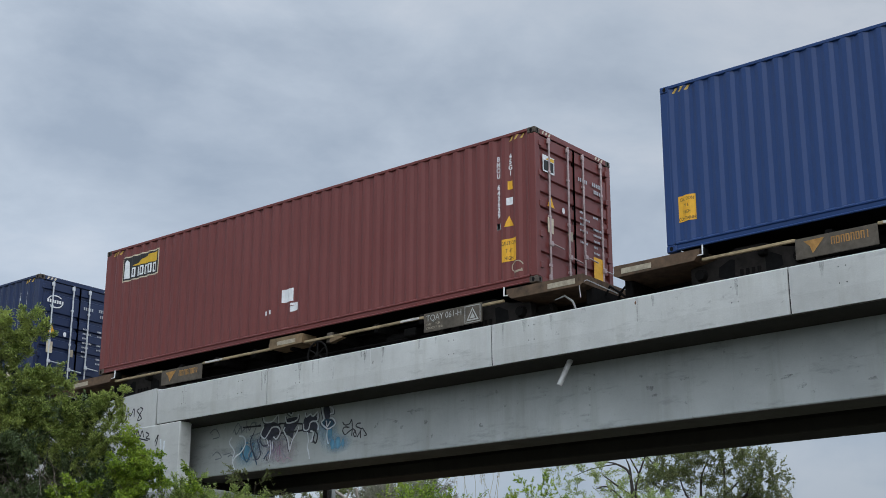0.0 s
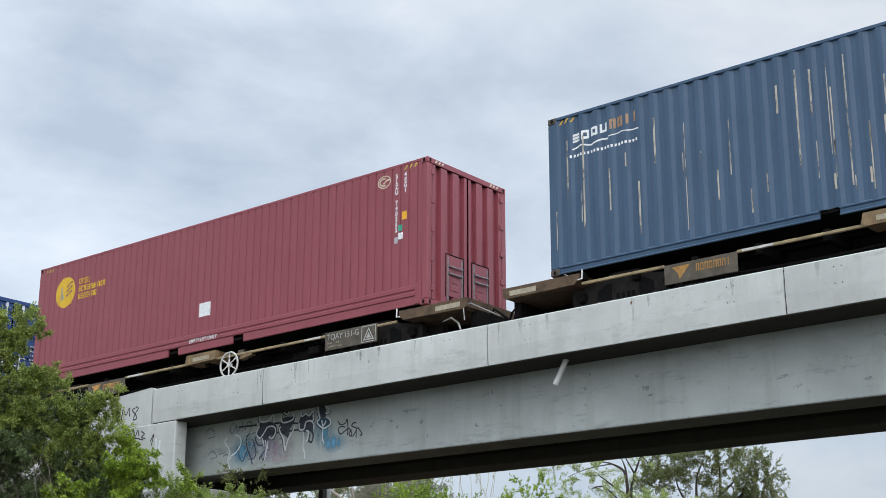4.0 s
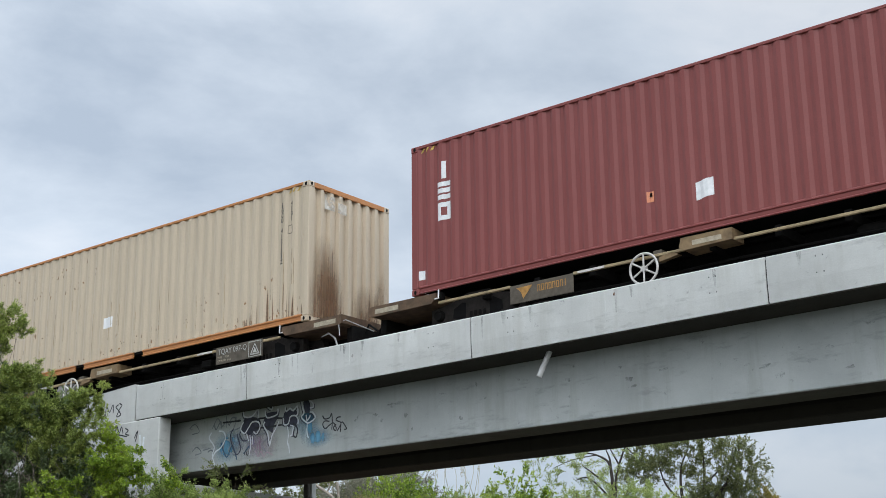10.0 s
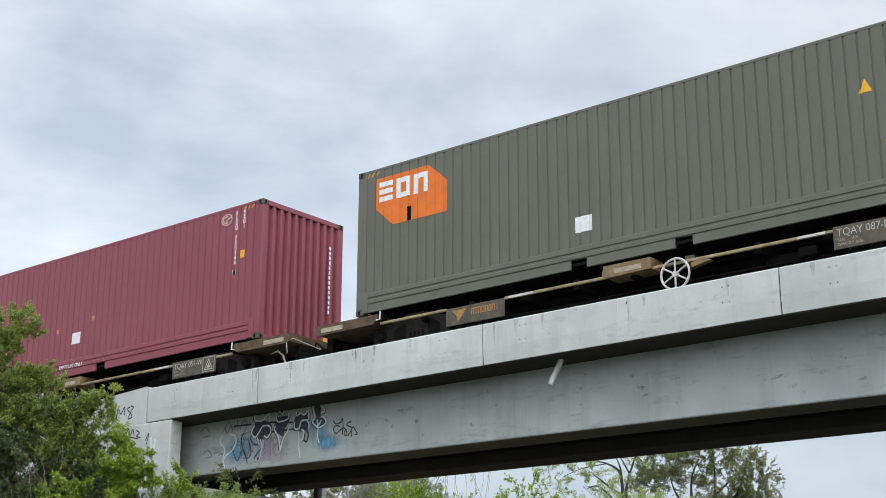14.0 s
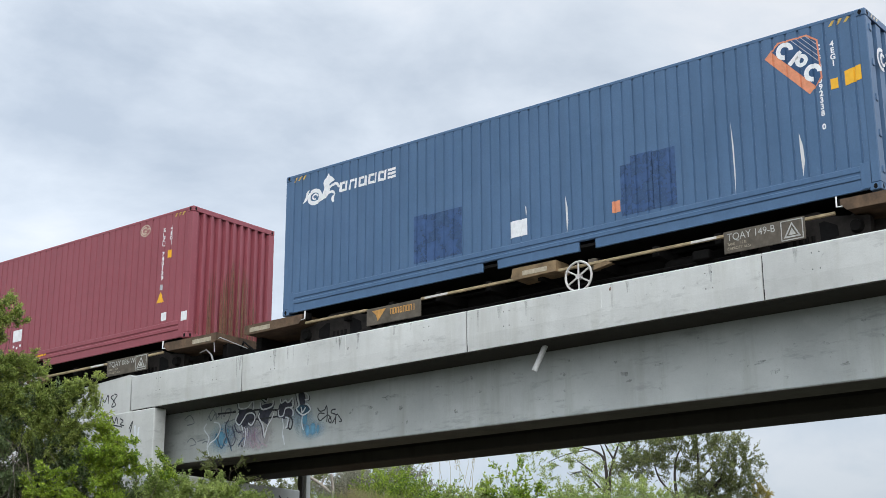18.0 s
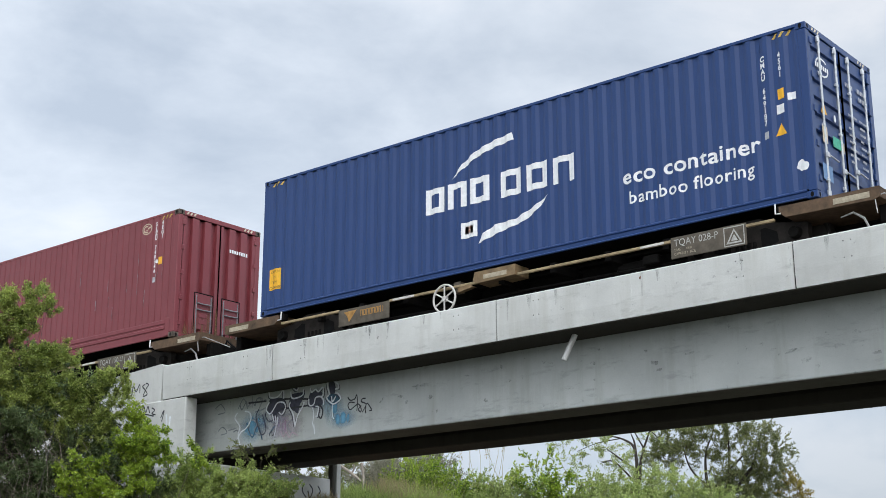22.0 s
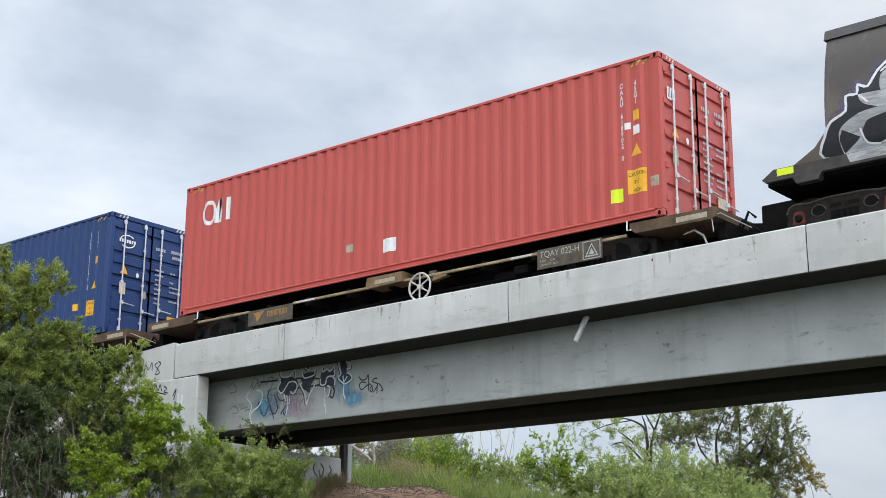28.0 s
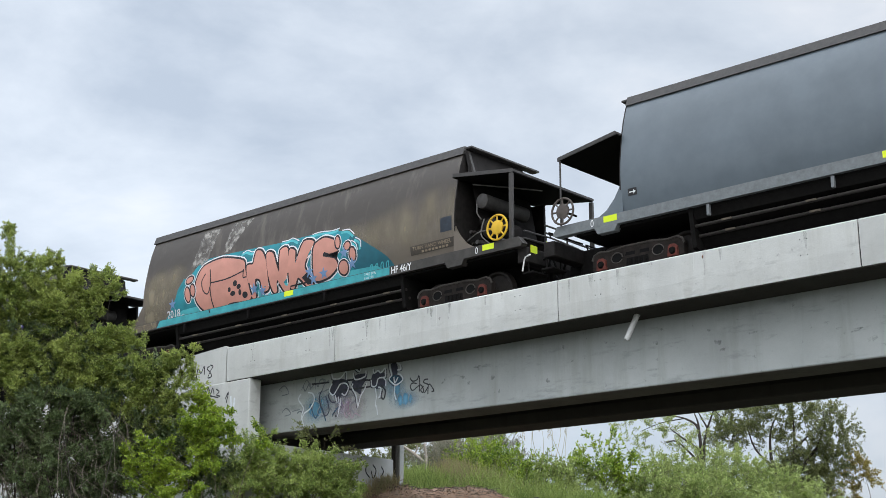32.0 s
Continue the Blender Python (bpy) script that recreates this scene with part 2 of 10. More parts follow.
# ---- mesh helpers ----
class Build:
    def __init__(self):
        self.v, self.f = [], []

    def add(self, verts, faces):
        n = len(self.v)
        self.v += [tuple(p) for p in verts]
        self.f += [tuple(i + n for i in q) for q in faces]
        return self

    def box(self, x0, x1, y0, y1, z0, z1, b=0.0):
        if b <= 0:
            vs = [(x, y, z) for x in (x0, x1) for y in (y0, y1) for z in (z0, z1)]
            return self.add(vs, [(0, 1, 3, 2), (4, 6, 7, 5), (0, 4, 5, 1), (2, 3, 7, 6), (0, 2, 6, 4), (1, 5, 7, 3)])
        bm = bmesh.new()
        r = bmesh.ops.create_cube(bm, size=1)
        for p in r["verts"]:
            p.co = Vector(((x0 + x1) / 2 + p.co.x * (x1 - x0), (y0 + y1) / 2 + p.co.y * (y1 - y0), (z0 + z1) / 2 + p.co.z * (z1 - z0)))
        b = min(b, 0.45 * min(abs(x1 - x0), abs(y1 - y0), abs(z1 - z0)))
        bmesh.ops.bevel(bm, geom=list(bm.edges), offset=b, segments=1, affect="EDGES")
        bm.verts.index_update()
        self.add([p.co for p in bm.verts], [[p.index for p in q.verts] for q in bm.faces])
        bm.free()
        return self

    def prism(self, poly, axis, a, b):
        """poly: 2D outline; axis 'x' takes (y, z), 'y' takes (x, z), 'z' takes (x, y)."""
        n = len(poly)
        put = {"x": lambda p, t: (t, p[0], p[1]), "y": lambda p, t: (p[0], t, p[1]), "z": lambda p, t: (p[0], p[1], t)}[axis]
        vs = [put(p, a) for p in poly] + [put(p, b) for p in poly]
        fs = [tuple(range(n))[::-1], tuple(range(n, 2 * n))] + [(i, (i + 1) % n, n + (i + 1) % n, n + i) for i in range(n)]
        return self.add(vs, fs)

    def tube(self, pts, rad, n=8, cap=True):
        pts = [Vector(p) for p in pts]
        rad = rad if isinstance(rad, (list, tuple)) else [rad] * len(pts)
        vs, fs = [], []
        ref = None
        for i, p in enumerate(pts):
            d = (pts[min(i + 1, len(pts) - 1)] - pts[max(i - 1, 0)]).normalized()
            if ref is None:
                ref = d.orthogonal().normalized()
            ref = (ref - d * ref.dot(d))
            ref = ref.normalized() if ref.length > 1e-6 else d.orthogonal().normalized()
            o = d.cross(ref)
            for k in range(n):
                a = 2 * math.pi * k / n
                vs.append(p + (ref * math.cos(a) + o * math.sin(a)) * rad[i])
        for i in range(len(pts) - 1):
            for k in range(n):
                fs.append((i * n + k, i * n + (k + 1) % n, (i + 1) * n + (k + 1) % n, (i + 1) * n + k))
        if cap:
            fs += [tuple(range(n))[::-1], tuple(range((len(pts) - 1) * n, len(pts) * n))]
        return self.add(vs, fs)

    def ring(self, c, axis_y_r, r, n=24, m=6):
        """Torus round the y axis at c."""
        vs, fs = [], []
        for i in range(n):
            a = 2 * math.pi * i / n
            for k in range(m):
                q = 2 * math.pi * k / m
                rr = axis_y_r + r * math.cos(q)
                vs.append((c[0] + rr * math.cos(a), c[1] + r * math.sin(q), c[2] + rr * math.sin(a)))
        for i in range(n):
            for k in range(m):
                fs.append((i * m + k, i * m + (k + 1) % m, ((i + 1) % n) * m + (k + 1) % m, ((i + 1) % n) * m + k))
        return self.add(vs, fs)

    def mesh(self, name, mat, smooth=False):
        me = bpy.data.meshes.new(name)
        me.from_pydata(self.v, [], self.f)
        me.materials.append(mat)
        bm = bmesh.new()
        bm.from_mesh(me)
        bmesh.ops.recalc_face_normals(bm, faces=bm.faces)
        bm.to_mesh(me)
        bm.free()
        if smooth:
            for p in me.polygons:
                p.use_smooth = True
            me.set_sharp_from_angle(angle=radians(40))
        return me


def part(name, bld, mat, parent=None, label="", smooth=False):
    ob = new(name, bld if isinstance(bld, bpy.types.Mesh) else bld.mesh(name, mat, smooth))
    if parent is not None:
        ob.parent = parent
    if label:
        tagged(ob, label)
    return ob


def thing(name, label, category, group="", kind=""):
    return tagged(new(name), label, category, group, kind)


Z0 = 8.30          # underside of the containers
L, WID = 12.192, 2.438


# ---- ground ----
def smooth(a, b, x):
    t = np.clip((x - a) / (b - a), 0, 1)
    return t * t * (3 - 2 * t)


def height(x, y):
    """Road level round the camera, a spill slope up to the abutment, the railway bank behind it."""
    x, y = np.asarray(x, float), np.asarray(y, float)
    along = 4.75 * (1 - smooth(5.0, 8.2, x)) + 1.9 * (1 - smooth(2.2, 4.2, x)) * (np.abs(y - 0.8) < 1.7)
    near = smooth(-6.0, 2.6, y)
    far = 1 - 0.75 * smooth(14.0, 60.0, y)
    rough_ = 0.12 * np.sin(x * 1.7 + 1.3 * np.sin(y * 1.1)) * np.cos(y * 1.3) * (np.abs(x) < 60) * (np.abs(y) < 60)
    rough_ = rough_ + 0.035 * np.sin(x * 9.1 + 2 * np.sin(y * 5.3)) * np.sin(y * 7.7 + x * 3.1) * (np.abs(x - 5) < 4) * (np.abs(y - 3) < 5)
    along = along + 0.75 * smooth(5.6, 8.5, y) * (1 - smooth(30, 60, y)) * (1 - smooth(0.0, 2.6, x)) * smooth(-8, -3, x)
    away = 1 - smooth(120, 500, np.hypot(x, y))
    return (along * near * far * away + rough_ * np.clip(along * near, 0.05, 1)) - 0.0


def ground_sheet():
    def axis(lo, hi):
        fine = np.unique(np.round(np.concatenate([np.arange(-30, 30.01, 0.6), np.arange(-1.5, 9.01, 0.15)]), 3))
        out = 30 + 3 * (1.35 ** np.arange(1, 26) - 1)
        out = out[out < 2500]
        return np.concatenate([-out[::-1], fine, out])
    xs, ys = axis(0, 0), axis(0, 0)
    gx, gy = np.meshgrid(xs, ys, indexing="ij")
    gz = height(gx, gy)
    n, m = gx.shape
    verts = np.stack([gx, gy, gz], -1).reshape(-1, 3).tolist()
    faces = [(i * m + j, (i + 1) * m + j, (i + 1) * m + j + 1, i * m + j + 1) for i in range(n - 1) for j in range(m - 1)]
    me = bpy.data.meshes.new("ground")
    me.from_pydata(verts, [], faces)
    mt, nt, b = shader("dry_earth_and_grass", 0.95)
    v = obj_vec(nt, False)
    dirt = mixed(nt, ramp_fac(nt, noise_tex(nt, v, 0.5, 6, 0.6), 0.4, 0.6), (0.34, 0.22, 0.15), (0.26, 0.19, 0.13))
    dirt = mixed(nt, ramp_fac(nt, noise_tex(nt, v, 9, 6, 0.7), 0.35, 0.7), dirt, (0.36, 0.30, 0.24), "OVERLAY")
    litter = mixed(nt, ramp_fac(nt, noise_tex(nt, v, 1.3, 6, 0.65), 0.35, 0.65), (0.034, 0.034, 0.024), (0.062, 0.06, 0.04))
    sep = nt.nodes.new("ShaderNodeSeparateXYZ")
    nt.links.new(v, sep.inputs[0])
    bare = times(nt, ramp_fac(nt, sep.outputs["Y"], 0.4, 1.2), ramp_fac(nt, sep.outputs["Y"], 7.0, 5.4))
    bare = times(nt, bare, times(nt, ramp_fac(nt, sep.outputs["X"], 3.4, 4.2), ramp_fac(nt, sep.outputs["X"], 8.0, 6.6)))
    c = mixed(nt, bare, litter, dirt)
    nt.links.new(c, b.inputs["Base Color"])
    bumped(nt, b, noise_tex(nt, v, 14, 6, 0.7), 0.6, 0.05)
    me.materials.append(mt)
    for p in me.polygons:
        p.use_smooth = True
    tagged(new("ground", me), "leaf-littered ground with a bare reddish dirt bank", "ground", kind="structure")


# ---- bridge ----
GIRDER_Y = -0.22    # near face of the girder, set back under the parapet
JOINTS = (3.43, 6.64, *(12.00 + 5.367 * k for k in range(54)))
END = 296.0


def bridge():
    br = thing("railway_bridge", "pale grey concrete railway girder bridge with stained parapet panels", "bridge", kind="structure")
    sec = [(-0.985, 6.672), (-1.0, 6.93), (-1.0, 7.35), (-0.98, 7.37), (-0.80, 7.37), (-0.78, 7.35), (-0.78, 6.67)]
    # tie holes are black plugs, their inner shade put into the colour
    hole = Build().tube([(0, -0.003, 0), (0, 0.03, 0)], 0.010, 6).mesh("tie_hole", M_INK)
    for a, b in zip(JOINTS, JOINTS[1:]):
        p = part("parapet_panel", Build().prism(sec, "x", a + 0.011, b - 0.011), M_PARAPET, br)
        if a > 30:
            part("parapet_panel", Build().prism([(1.6 - y, z) for y, z in sec], "x", a + 0.011, b - 0.011), M_PARAPET, br)
            continue
        for end in (a + 0.82, b - 0.86):
            if b - a < 4 and end > a + 1:
                end = b - 0.75
            for dx in (-0.055, 0.055):
                for z in (6.99, 7.23):
                    h = part("tie_hole", hole, M_INK, p)
                    h.location = (end + dx, -1.0, z)
        for x in ((a + b) / 2 - 0.05,) if b - a > 4 else ():
            part("casting_seam", Build().prism([(-0.998, 7.36), (-1.004, 7.36), (-1.004, 7.10), (-1.0, 6.95), (-0.998, 6.95)], "x", x, x + 0.009), M_PARAPET, p)
        part("parapet_panel", Build().prism([(1.6 - y, z) for y, z in sec], "x", a + 0.011, b - 0.011), M_PARAPET, br)
    part("joint_filler", Build().box(3.45, END, -0.975, -0.8, 6.68, 7.33), M_RUBBERY, br)
    # the slab's dark strip also runs under the parapet as painted shade
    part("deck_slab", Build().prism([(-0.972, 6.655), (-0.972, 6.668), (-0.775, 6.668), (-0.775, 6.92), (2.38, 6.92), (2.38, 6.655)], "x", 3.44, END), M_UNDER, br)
    web = [(GIRDER_Y, 6.654), (GIRDER_Y, 5.61), (GIRDER_Y + 0.015, 5.595), (0.51, 5.595), (0.53, 5.61), (0.53, 5.80), (0.36, 6.0), (0.36, 6.654)]
    for near in (True, False):
        g = Build()
        n = len(web)
        xs = (3.5, 10.0, 20.0, 30.0, END)
        dz = (0.035, -0.02, -0.105, -0.12, -0.12)
        g.add([(x, y if near else 2.03 - y, z + (d if z < 6 else 0) - (0 if near or z > 6 else 0.08)) for x, d in zip(xs, dz) for y, z in web],
              [(k * n + i, k * n + (i + 1) % n, (k + 1) * n + (i + 1) % n, (k + 1) * n + i) for k in range(len(xs) - 1) for i in range(n)] + [tuple(range(n)), tuple(range(4 * n, 5 * n))])
        # far girder gets the shade-dark copy of the beam concrete
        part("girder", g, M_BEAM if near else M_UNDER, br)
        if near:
            # thin plate over the girder's bottom carries the stain and painted shade
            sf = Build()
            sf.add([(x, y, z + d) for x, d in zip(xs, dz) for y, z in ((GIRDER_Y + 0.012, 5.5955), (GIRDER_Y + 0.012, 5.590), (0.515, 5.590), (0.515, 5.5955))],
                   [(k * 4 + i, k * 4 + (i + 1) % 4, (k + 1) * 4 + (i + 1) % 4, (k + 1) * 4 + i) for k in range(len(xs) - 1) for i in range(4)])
            part("girder_soffit", sf, M_SOFFIT, br, "brown-stained underside of the girder, with its shade in the colour")
    # diaphragms take the same shade-dark concrete
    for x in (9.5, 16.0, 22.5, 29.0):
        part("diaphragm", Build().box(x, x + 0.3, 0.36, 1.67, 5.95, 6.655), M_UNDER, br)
    part("drain_pipe", Build().tube([(13.30, -0.60, 6.66), (13.14, -0.70, 6.245)], 0.046, 14, cap=False).tube([(13.14, -0.70, 6.245), (13.30, -0.60, 6.66)], 0.038, 14, cap=False), M_WHITE_PIPE, br, "pale plastic drain pipe", True)
    # black disc paints the dark inside of the pipe
    part("pipe_mouth", Build().tube([(13.148, -0.695, 6.265), (13.152, -0.693, 6.275)], 0.037, 14), M_RUBBER_GAP, br)
    # abutment
    part("end_block", Build().box(1.6, 4.17, -0.99, -0.68, 3.2, 6.655, 0.02), M_PARAPET, br)
    part("wing_wall", Build().prism([(3.375, 3.0), (3.375, 7.40), (3.33, 7.42), (-6.0, 6.9), (-6.0, 3.0)], "y", -0.97, -0.70), M_PARAPET, br)
    part("abutment_wall", Build().box(2.4, 5.0, -1.33, 2.33, 3.0, 5.26, 0.02), M_PARAPET, br)
    # back wall is dark for the shade of the bearing gap
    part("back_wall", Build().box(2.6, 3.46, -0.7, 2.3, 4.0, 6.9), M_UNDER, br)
    # the narrow post takes the shade-dark concrete
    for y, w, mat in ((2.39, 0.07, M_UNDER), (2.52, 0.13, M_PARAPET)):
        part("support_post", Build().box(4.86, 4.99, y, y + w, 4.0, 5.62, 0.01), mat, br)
    for x in range(40, 296, 22):
        part("pier", Build().box(x, x + 0.9, -0.3, 1.95, -0.3, 5.41, 0.05), M_BEAM, br)
    em = Build().prism([(-11.0, -0.3), (-2.4, 7.0), (-1.2, 7.2), (2.9, 7.2), (4.0, 7.0), (13.0, -0.3)], "x", -292, -7.0)
    tagged(part("railway_embankment", em, M_EARTH), "grassed earth railway embankment", "embankment", kind="structure")
    bridge_paint(br)
    # rain streaks from the parapet's edge, scuffs on the girder
    rng = random.Random(21)
    for k in range(40):
        x, w, h = rng.uniform(3.6, 27.0), rng.uniform(0.03, 0.12), rng.uniform(0.10, 0.45)
        decal("rain_streak", area([(x, 7.345), (x + w, 7.345), (x + w * 0.6, 7.345 - h), (x + w * 0.35, 7.345 - h)]), M_DRIP, br, lambda u, v: (u, -1.0025, v))
    for k in range(44):
        x, z = rng.uniform(8.6, 24.0), rng.uniform(5.75, 6.45)
        decal("scuff", area(blob(x, z, rng.uniform(0.02, 0.08), rng.uniform(0.015, 0.04), 0.35, k)), M_SCUFF, br, lambda u, v: (u, GIRDER_Y - 0.0025, v))
    for k in range(4):
        x = rng.uniform(5.5, 26.0)
        decal("rust_spot", area(blob(x, rng.uniform(6.98, 7.3), rng.uniform(0.01, 0.03), rng.uniform(0.02, 0.05), 0.25, k)), M_RUSTSP, br, lambda u, v: (u, -1.0032, v))
    # track
    for y in (0.685, 1.752):
        part("rail", Build().prism([(y - 0.06, 7.02), (y + 0.06, 7.02), (y + 0.012, 7.04), (y + 0.012, 7.11), (y + 0.035, 7.12), (y + 0.035, 7.155), (y - 0.035, 7.155), (y - 0.035, 7.12), (y - 0.012, 7.11), (y - 0.012, 7.04)], "x", -290, END), M_STEEL, br).location = (0, 0, 0.325)
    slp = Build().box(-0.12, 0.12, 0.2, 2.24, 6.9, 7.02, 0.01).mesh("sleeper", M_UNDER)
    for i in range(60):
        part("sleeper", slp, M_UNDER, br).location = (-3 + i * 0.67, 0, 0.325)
    part("ballast_bed", Build().prism([(-0.77, 6.93), (-0.77, 7.16), (-0.1, 7.26), (2.3, 7.26), (2.37, 6.93)], "x", -290, END), M_BALLAST, br)
    return br


M_EARTH = plain("earth_bank", (0.07, 0.065, 0.03), 0.95, var=0.4, scale=1.5)
M_RUBBERY = plain("joint_rubber", (0.03, 0.03, 0.03), 0.9, spec=0.1)
M_BALLAST = plain("grey_ballast", (0.12, 0.11, 0.10), 0.9, var=0.5, scale=25)
M_WHITE_PIPE = plain("weathered_pvc", (0.55, 0.56, 0.55), 0.5, var=0.15, scale=6)


# ---- containers ----
def corrugation(n, x0, x1, flat, slope, low, depth, base):
    """Breakpoints (x, y) of a corrugated sheet of n waves: outer flats at base, inner flats at base + depth."""
    pitch = (x1 - x0) / n
    pts = [(x0, base)]
    for i in range(n):
        a = x0 + i * pitch
        o = pitch * flat
        s = pitch * slope
        i_ = pitch * low
        pts += [(a + o / 2, base), (a + o / 2 + s, base + depth), (a + o / 2 + s + i_, base + depth), (a + o / 2 + 2 * s + i_, base)]
    pts.append((x1, base))
    return pts


def sheet(pts, z0, z1, axis="y", flip=1.0, off=0.0):
    """Wall sheet over a profile; axis y: runs along x; axis x: an end wall that runs along y."""
    b = Build()
    n = len(pts)
    if axis == "y":
        vs = [(x, off + flip * y, z) for z in (z0, z1) for x, y in pts]
    else:
        vs = [(off + flip * y, x, z) for z in (z0, z1) for x, y in pts]
    b.add(vs, [(i, i + 1, n + i + 1, n + i) for i in range(n - 1)])
    return b

SIDE_A = corrugation(42, 0.14, L - 0.14, 0.26, 0.24, 0.26, 0.029, 0.006)
SIDE_B = corrugation(56, 0.14, L - 0.14, 0.80, 0.05, 0.10, 0.019, 0.004)


# ---- flat marks that follow a surface ----
def area(*outlines):
    """Filled outlines (lists of (u, v)) as one flat bmesh."""
    bm = bmesh.new()
    for o in outlines:
        try:
            bm.faces.new([bm.verts.new((u, v, 0)) for u, v in o])
        except ValueError:
            pass
    if len(outlines) > 1:
        bmesh.ops.remove_doubles(bm, verts=list(bm.verts), dist=1e-5)
    return bm


def rect(u0, u1, v0, v1, skew=0.0, tilt=0.0):
    return [(u0, v0), (u1, v0 + tilt), (u1 + skew, v1 + tilt), (u0 + skew, v1)]


def oval(u, v, a, b, n=28, turn=0.0):
    return [(u + a * math.cos(2 * math.pi * i / n) * math.cos(turn) - b * math.sin(2 * math.pi * i / n) * math.sin(turn),
             v + a * math.cos(2 * math.pi * i / n) * math.sin(turn) + b * math.sin(2 * math.pi * i / n) * math.cos(turn)) for i in range(n)]


def hoop(u, v, a, b, w, a0=0.0, a1=360.0, n=28):
    """Quads of a ring or arc of width w."""
    out = []
    for i in range(n):
        p, q = radians(a0 + (a1 - a0) * i / n), radians(a0 + (a1 - a0) * (i + 1) / n)
        out.append([(u + a * math.cos(p), v + b * math.sin(p)), (u + a * math.cos(q), v + b * math.sin(q)),
                    (u + (a - w) * math.cos(q), v + (b - w) * math.sin(q)), (u + (a - w) * math.cos(p), v + (b - w) * math.sin(p))])
    return out


def stroke(pts, w):
    """Quads along a painted line, mitred where it bends."""
    n = len(pts)
    edge = []
    for i, (a, b) in enumerate(pts):
        (x0, y0), (x1, y1) = pts[max(i - 1, 0)], pts[min(i + 1, n - 1)]
        ln = math.hypot(x1 - x0, y1 - y0) or 1
        nx, ny = -(y1 - y0) / ln * w / 2, (x1 - x0) / ln * w / 2
        edge.append(((a + nx, b + ny), (a - nx, b - ny)))
    return [[p0, q0, q1, p1] for (p0, p1), (q0, q1) in zip(edge, edge[1:])]


TEXTS = {}


def lettering(body, cap, u, v, align="LEFT", fat=0.0, stack=0.0, slant=0.0, wide=1.0, spacing=1.0):
    """Letters of cap height cap with their foot at (u, v); stack: one under another at that pitch, from the top at v."""
    key = (body, round(stack / cap, 3), align, fat, spacing)
    if key not in TEXTS:
        cu = bpy.data.curves.new("letters", "FONT")
        cu.body = "\n".join(body) if stack else body
        cu.align_x = "CENTER" if stack else align
        cu.resolution_u = 3
        cu.offset = fat
        cu.space_character = spacing
        if stack:
            cu.space_line = stack / cap * 0.70
        ob = new("letters", cu)
        dep = bpy.context.evaluated_depsgraph_get()
        me = bpy.data.meshes.new_from_object(ob.evaluated_get(dep))
        TEXTS[key] = ([tuple(p.co) for p in me.vertices], [tuple(p.vertices) for p in me.polygons])
        bpy.data.objects.remove(ob)
        bpy.data.curves.remove(cu)
        bpy.data.meshes.remove(me)
    vs, fs = TEXTS[key]
    k = cap / 0.70
    bm = bmesh.new()
    top = -0.70 if stack else 0.0
    vv = [bm.verts.new((u + (x * wide + y * slant) * k, v + (y + top) * k, 0)) for x, y, _ in vs]
    for f in fs:
        try:
            bm.faces.new([vv[i] for i in f])
        except ValueError:
            pass
    return bm


def blocks(u0, u1, v0, v1, kinds, tilt=0.0, w=None, slant=0.0):
    """A row of plain open blocks that stands for a brand name."""
    n = len(kinds)
    p = (u1 - u0) / n
    w = w or 0.2 * p
    out = []
    for i, k in enumerate(kinds):
        a, b = u0 + i * p, u0 + (i + 0.8) * p
        z = v0 + tilt * i / n
        y = v1 + tilt * i / n
        if k == " ":
            continue
        if k == "i":
            out.append(rect((a + b) / 2 - w / 2, (a + b) / 2 + w / 2, z, y, slant))
            continue
        if k in "onu":
            out += [rect(a, a + w, z, y, slant), rect(b - w, b, z, y, slant)]
        if k in "on":
            out.append(rect(a + w, b - w, y - w, y))
        if k in "ou":
            out.append(rect(a + w, b - w, z, z + w))
        if k == "e":
            out += [rect(a, b, z, z + w), rect(a, b, (z + y - w) / 2, (z + y + w) / 2), rect(a, b, y - w, y)]
        if k == "x":
            out.append(rect(a, b, z, y, slant))
    return area(*out)


# print whose letters are too small to pick apart
SMALL_PRINT = {"slogan_text", "peeled_mark", "board_print", "board_text", "wagon_print", "code", "size_code", "door_print"}


def decal(name, bm, mat, parent, to3d, cuts_u=(), cuts_v=(), label=""):
    if bm.verts:
        lo = [min(p.co[k] for p in bm.verts) for k in (0, 1)]
        hi = [max(p.co[k] for p in bm.verts) for k in (0, 1)]
        for axis, cuts in ((0, cuts_u), (1, cuts_v)):
            for c in cuts:
                if lo[axis] + 1e-4 < c < hi[axis] - 1e-4:
                    co, no = [0, 0, 0], [0, 0, 0]
                    co[axis], no[axis] = c, 1
                    bmesh.ops.bisect_plane(bm, geom=[*bm.verts, *bm.edges, *bm.faces], plane_co=co, plane_no=no)
    for p in bm.verts:
        p.co = to3d(p.co.x, p.co.y)
    me = bpy.data.meshes.new(name)
    bm.to_mesh(me)
    bm.free()
    me.materials.append(mat)
    if len(cuts_v):
        for q in me.polygons:
            q.use_smooth = True
    ob = new(name, me)
    ob.parent = parent
    if label:
        tagged(ob, label)
    if name in SMALL_PRINT:
        tagged(ob, kind="stuff")
    return ob


class Side:
    """Places marks on the near side of a container."""
    def __init__(self, c, prof):
        self.c, self.prof, self.cuts = c, prof, sorted({round(x, 4) for x, _ in prof})
        self.xs = np.array([x for x, _ in prof])
        self.ys = np.array([y for _, y in prof])

    def __call__(self, name, bm, mat, lift=0.003, label=""):
        return decal(name, bm, mat, self.c, lambda u, v: (u, float(np.interp(u, self.xs, self.ys)) - lift, v), self.cuts, label=label)


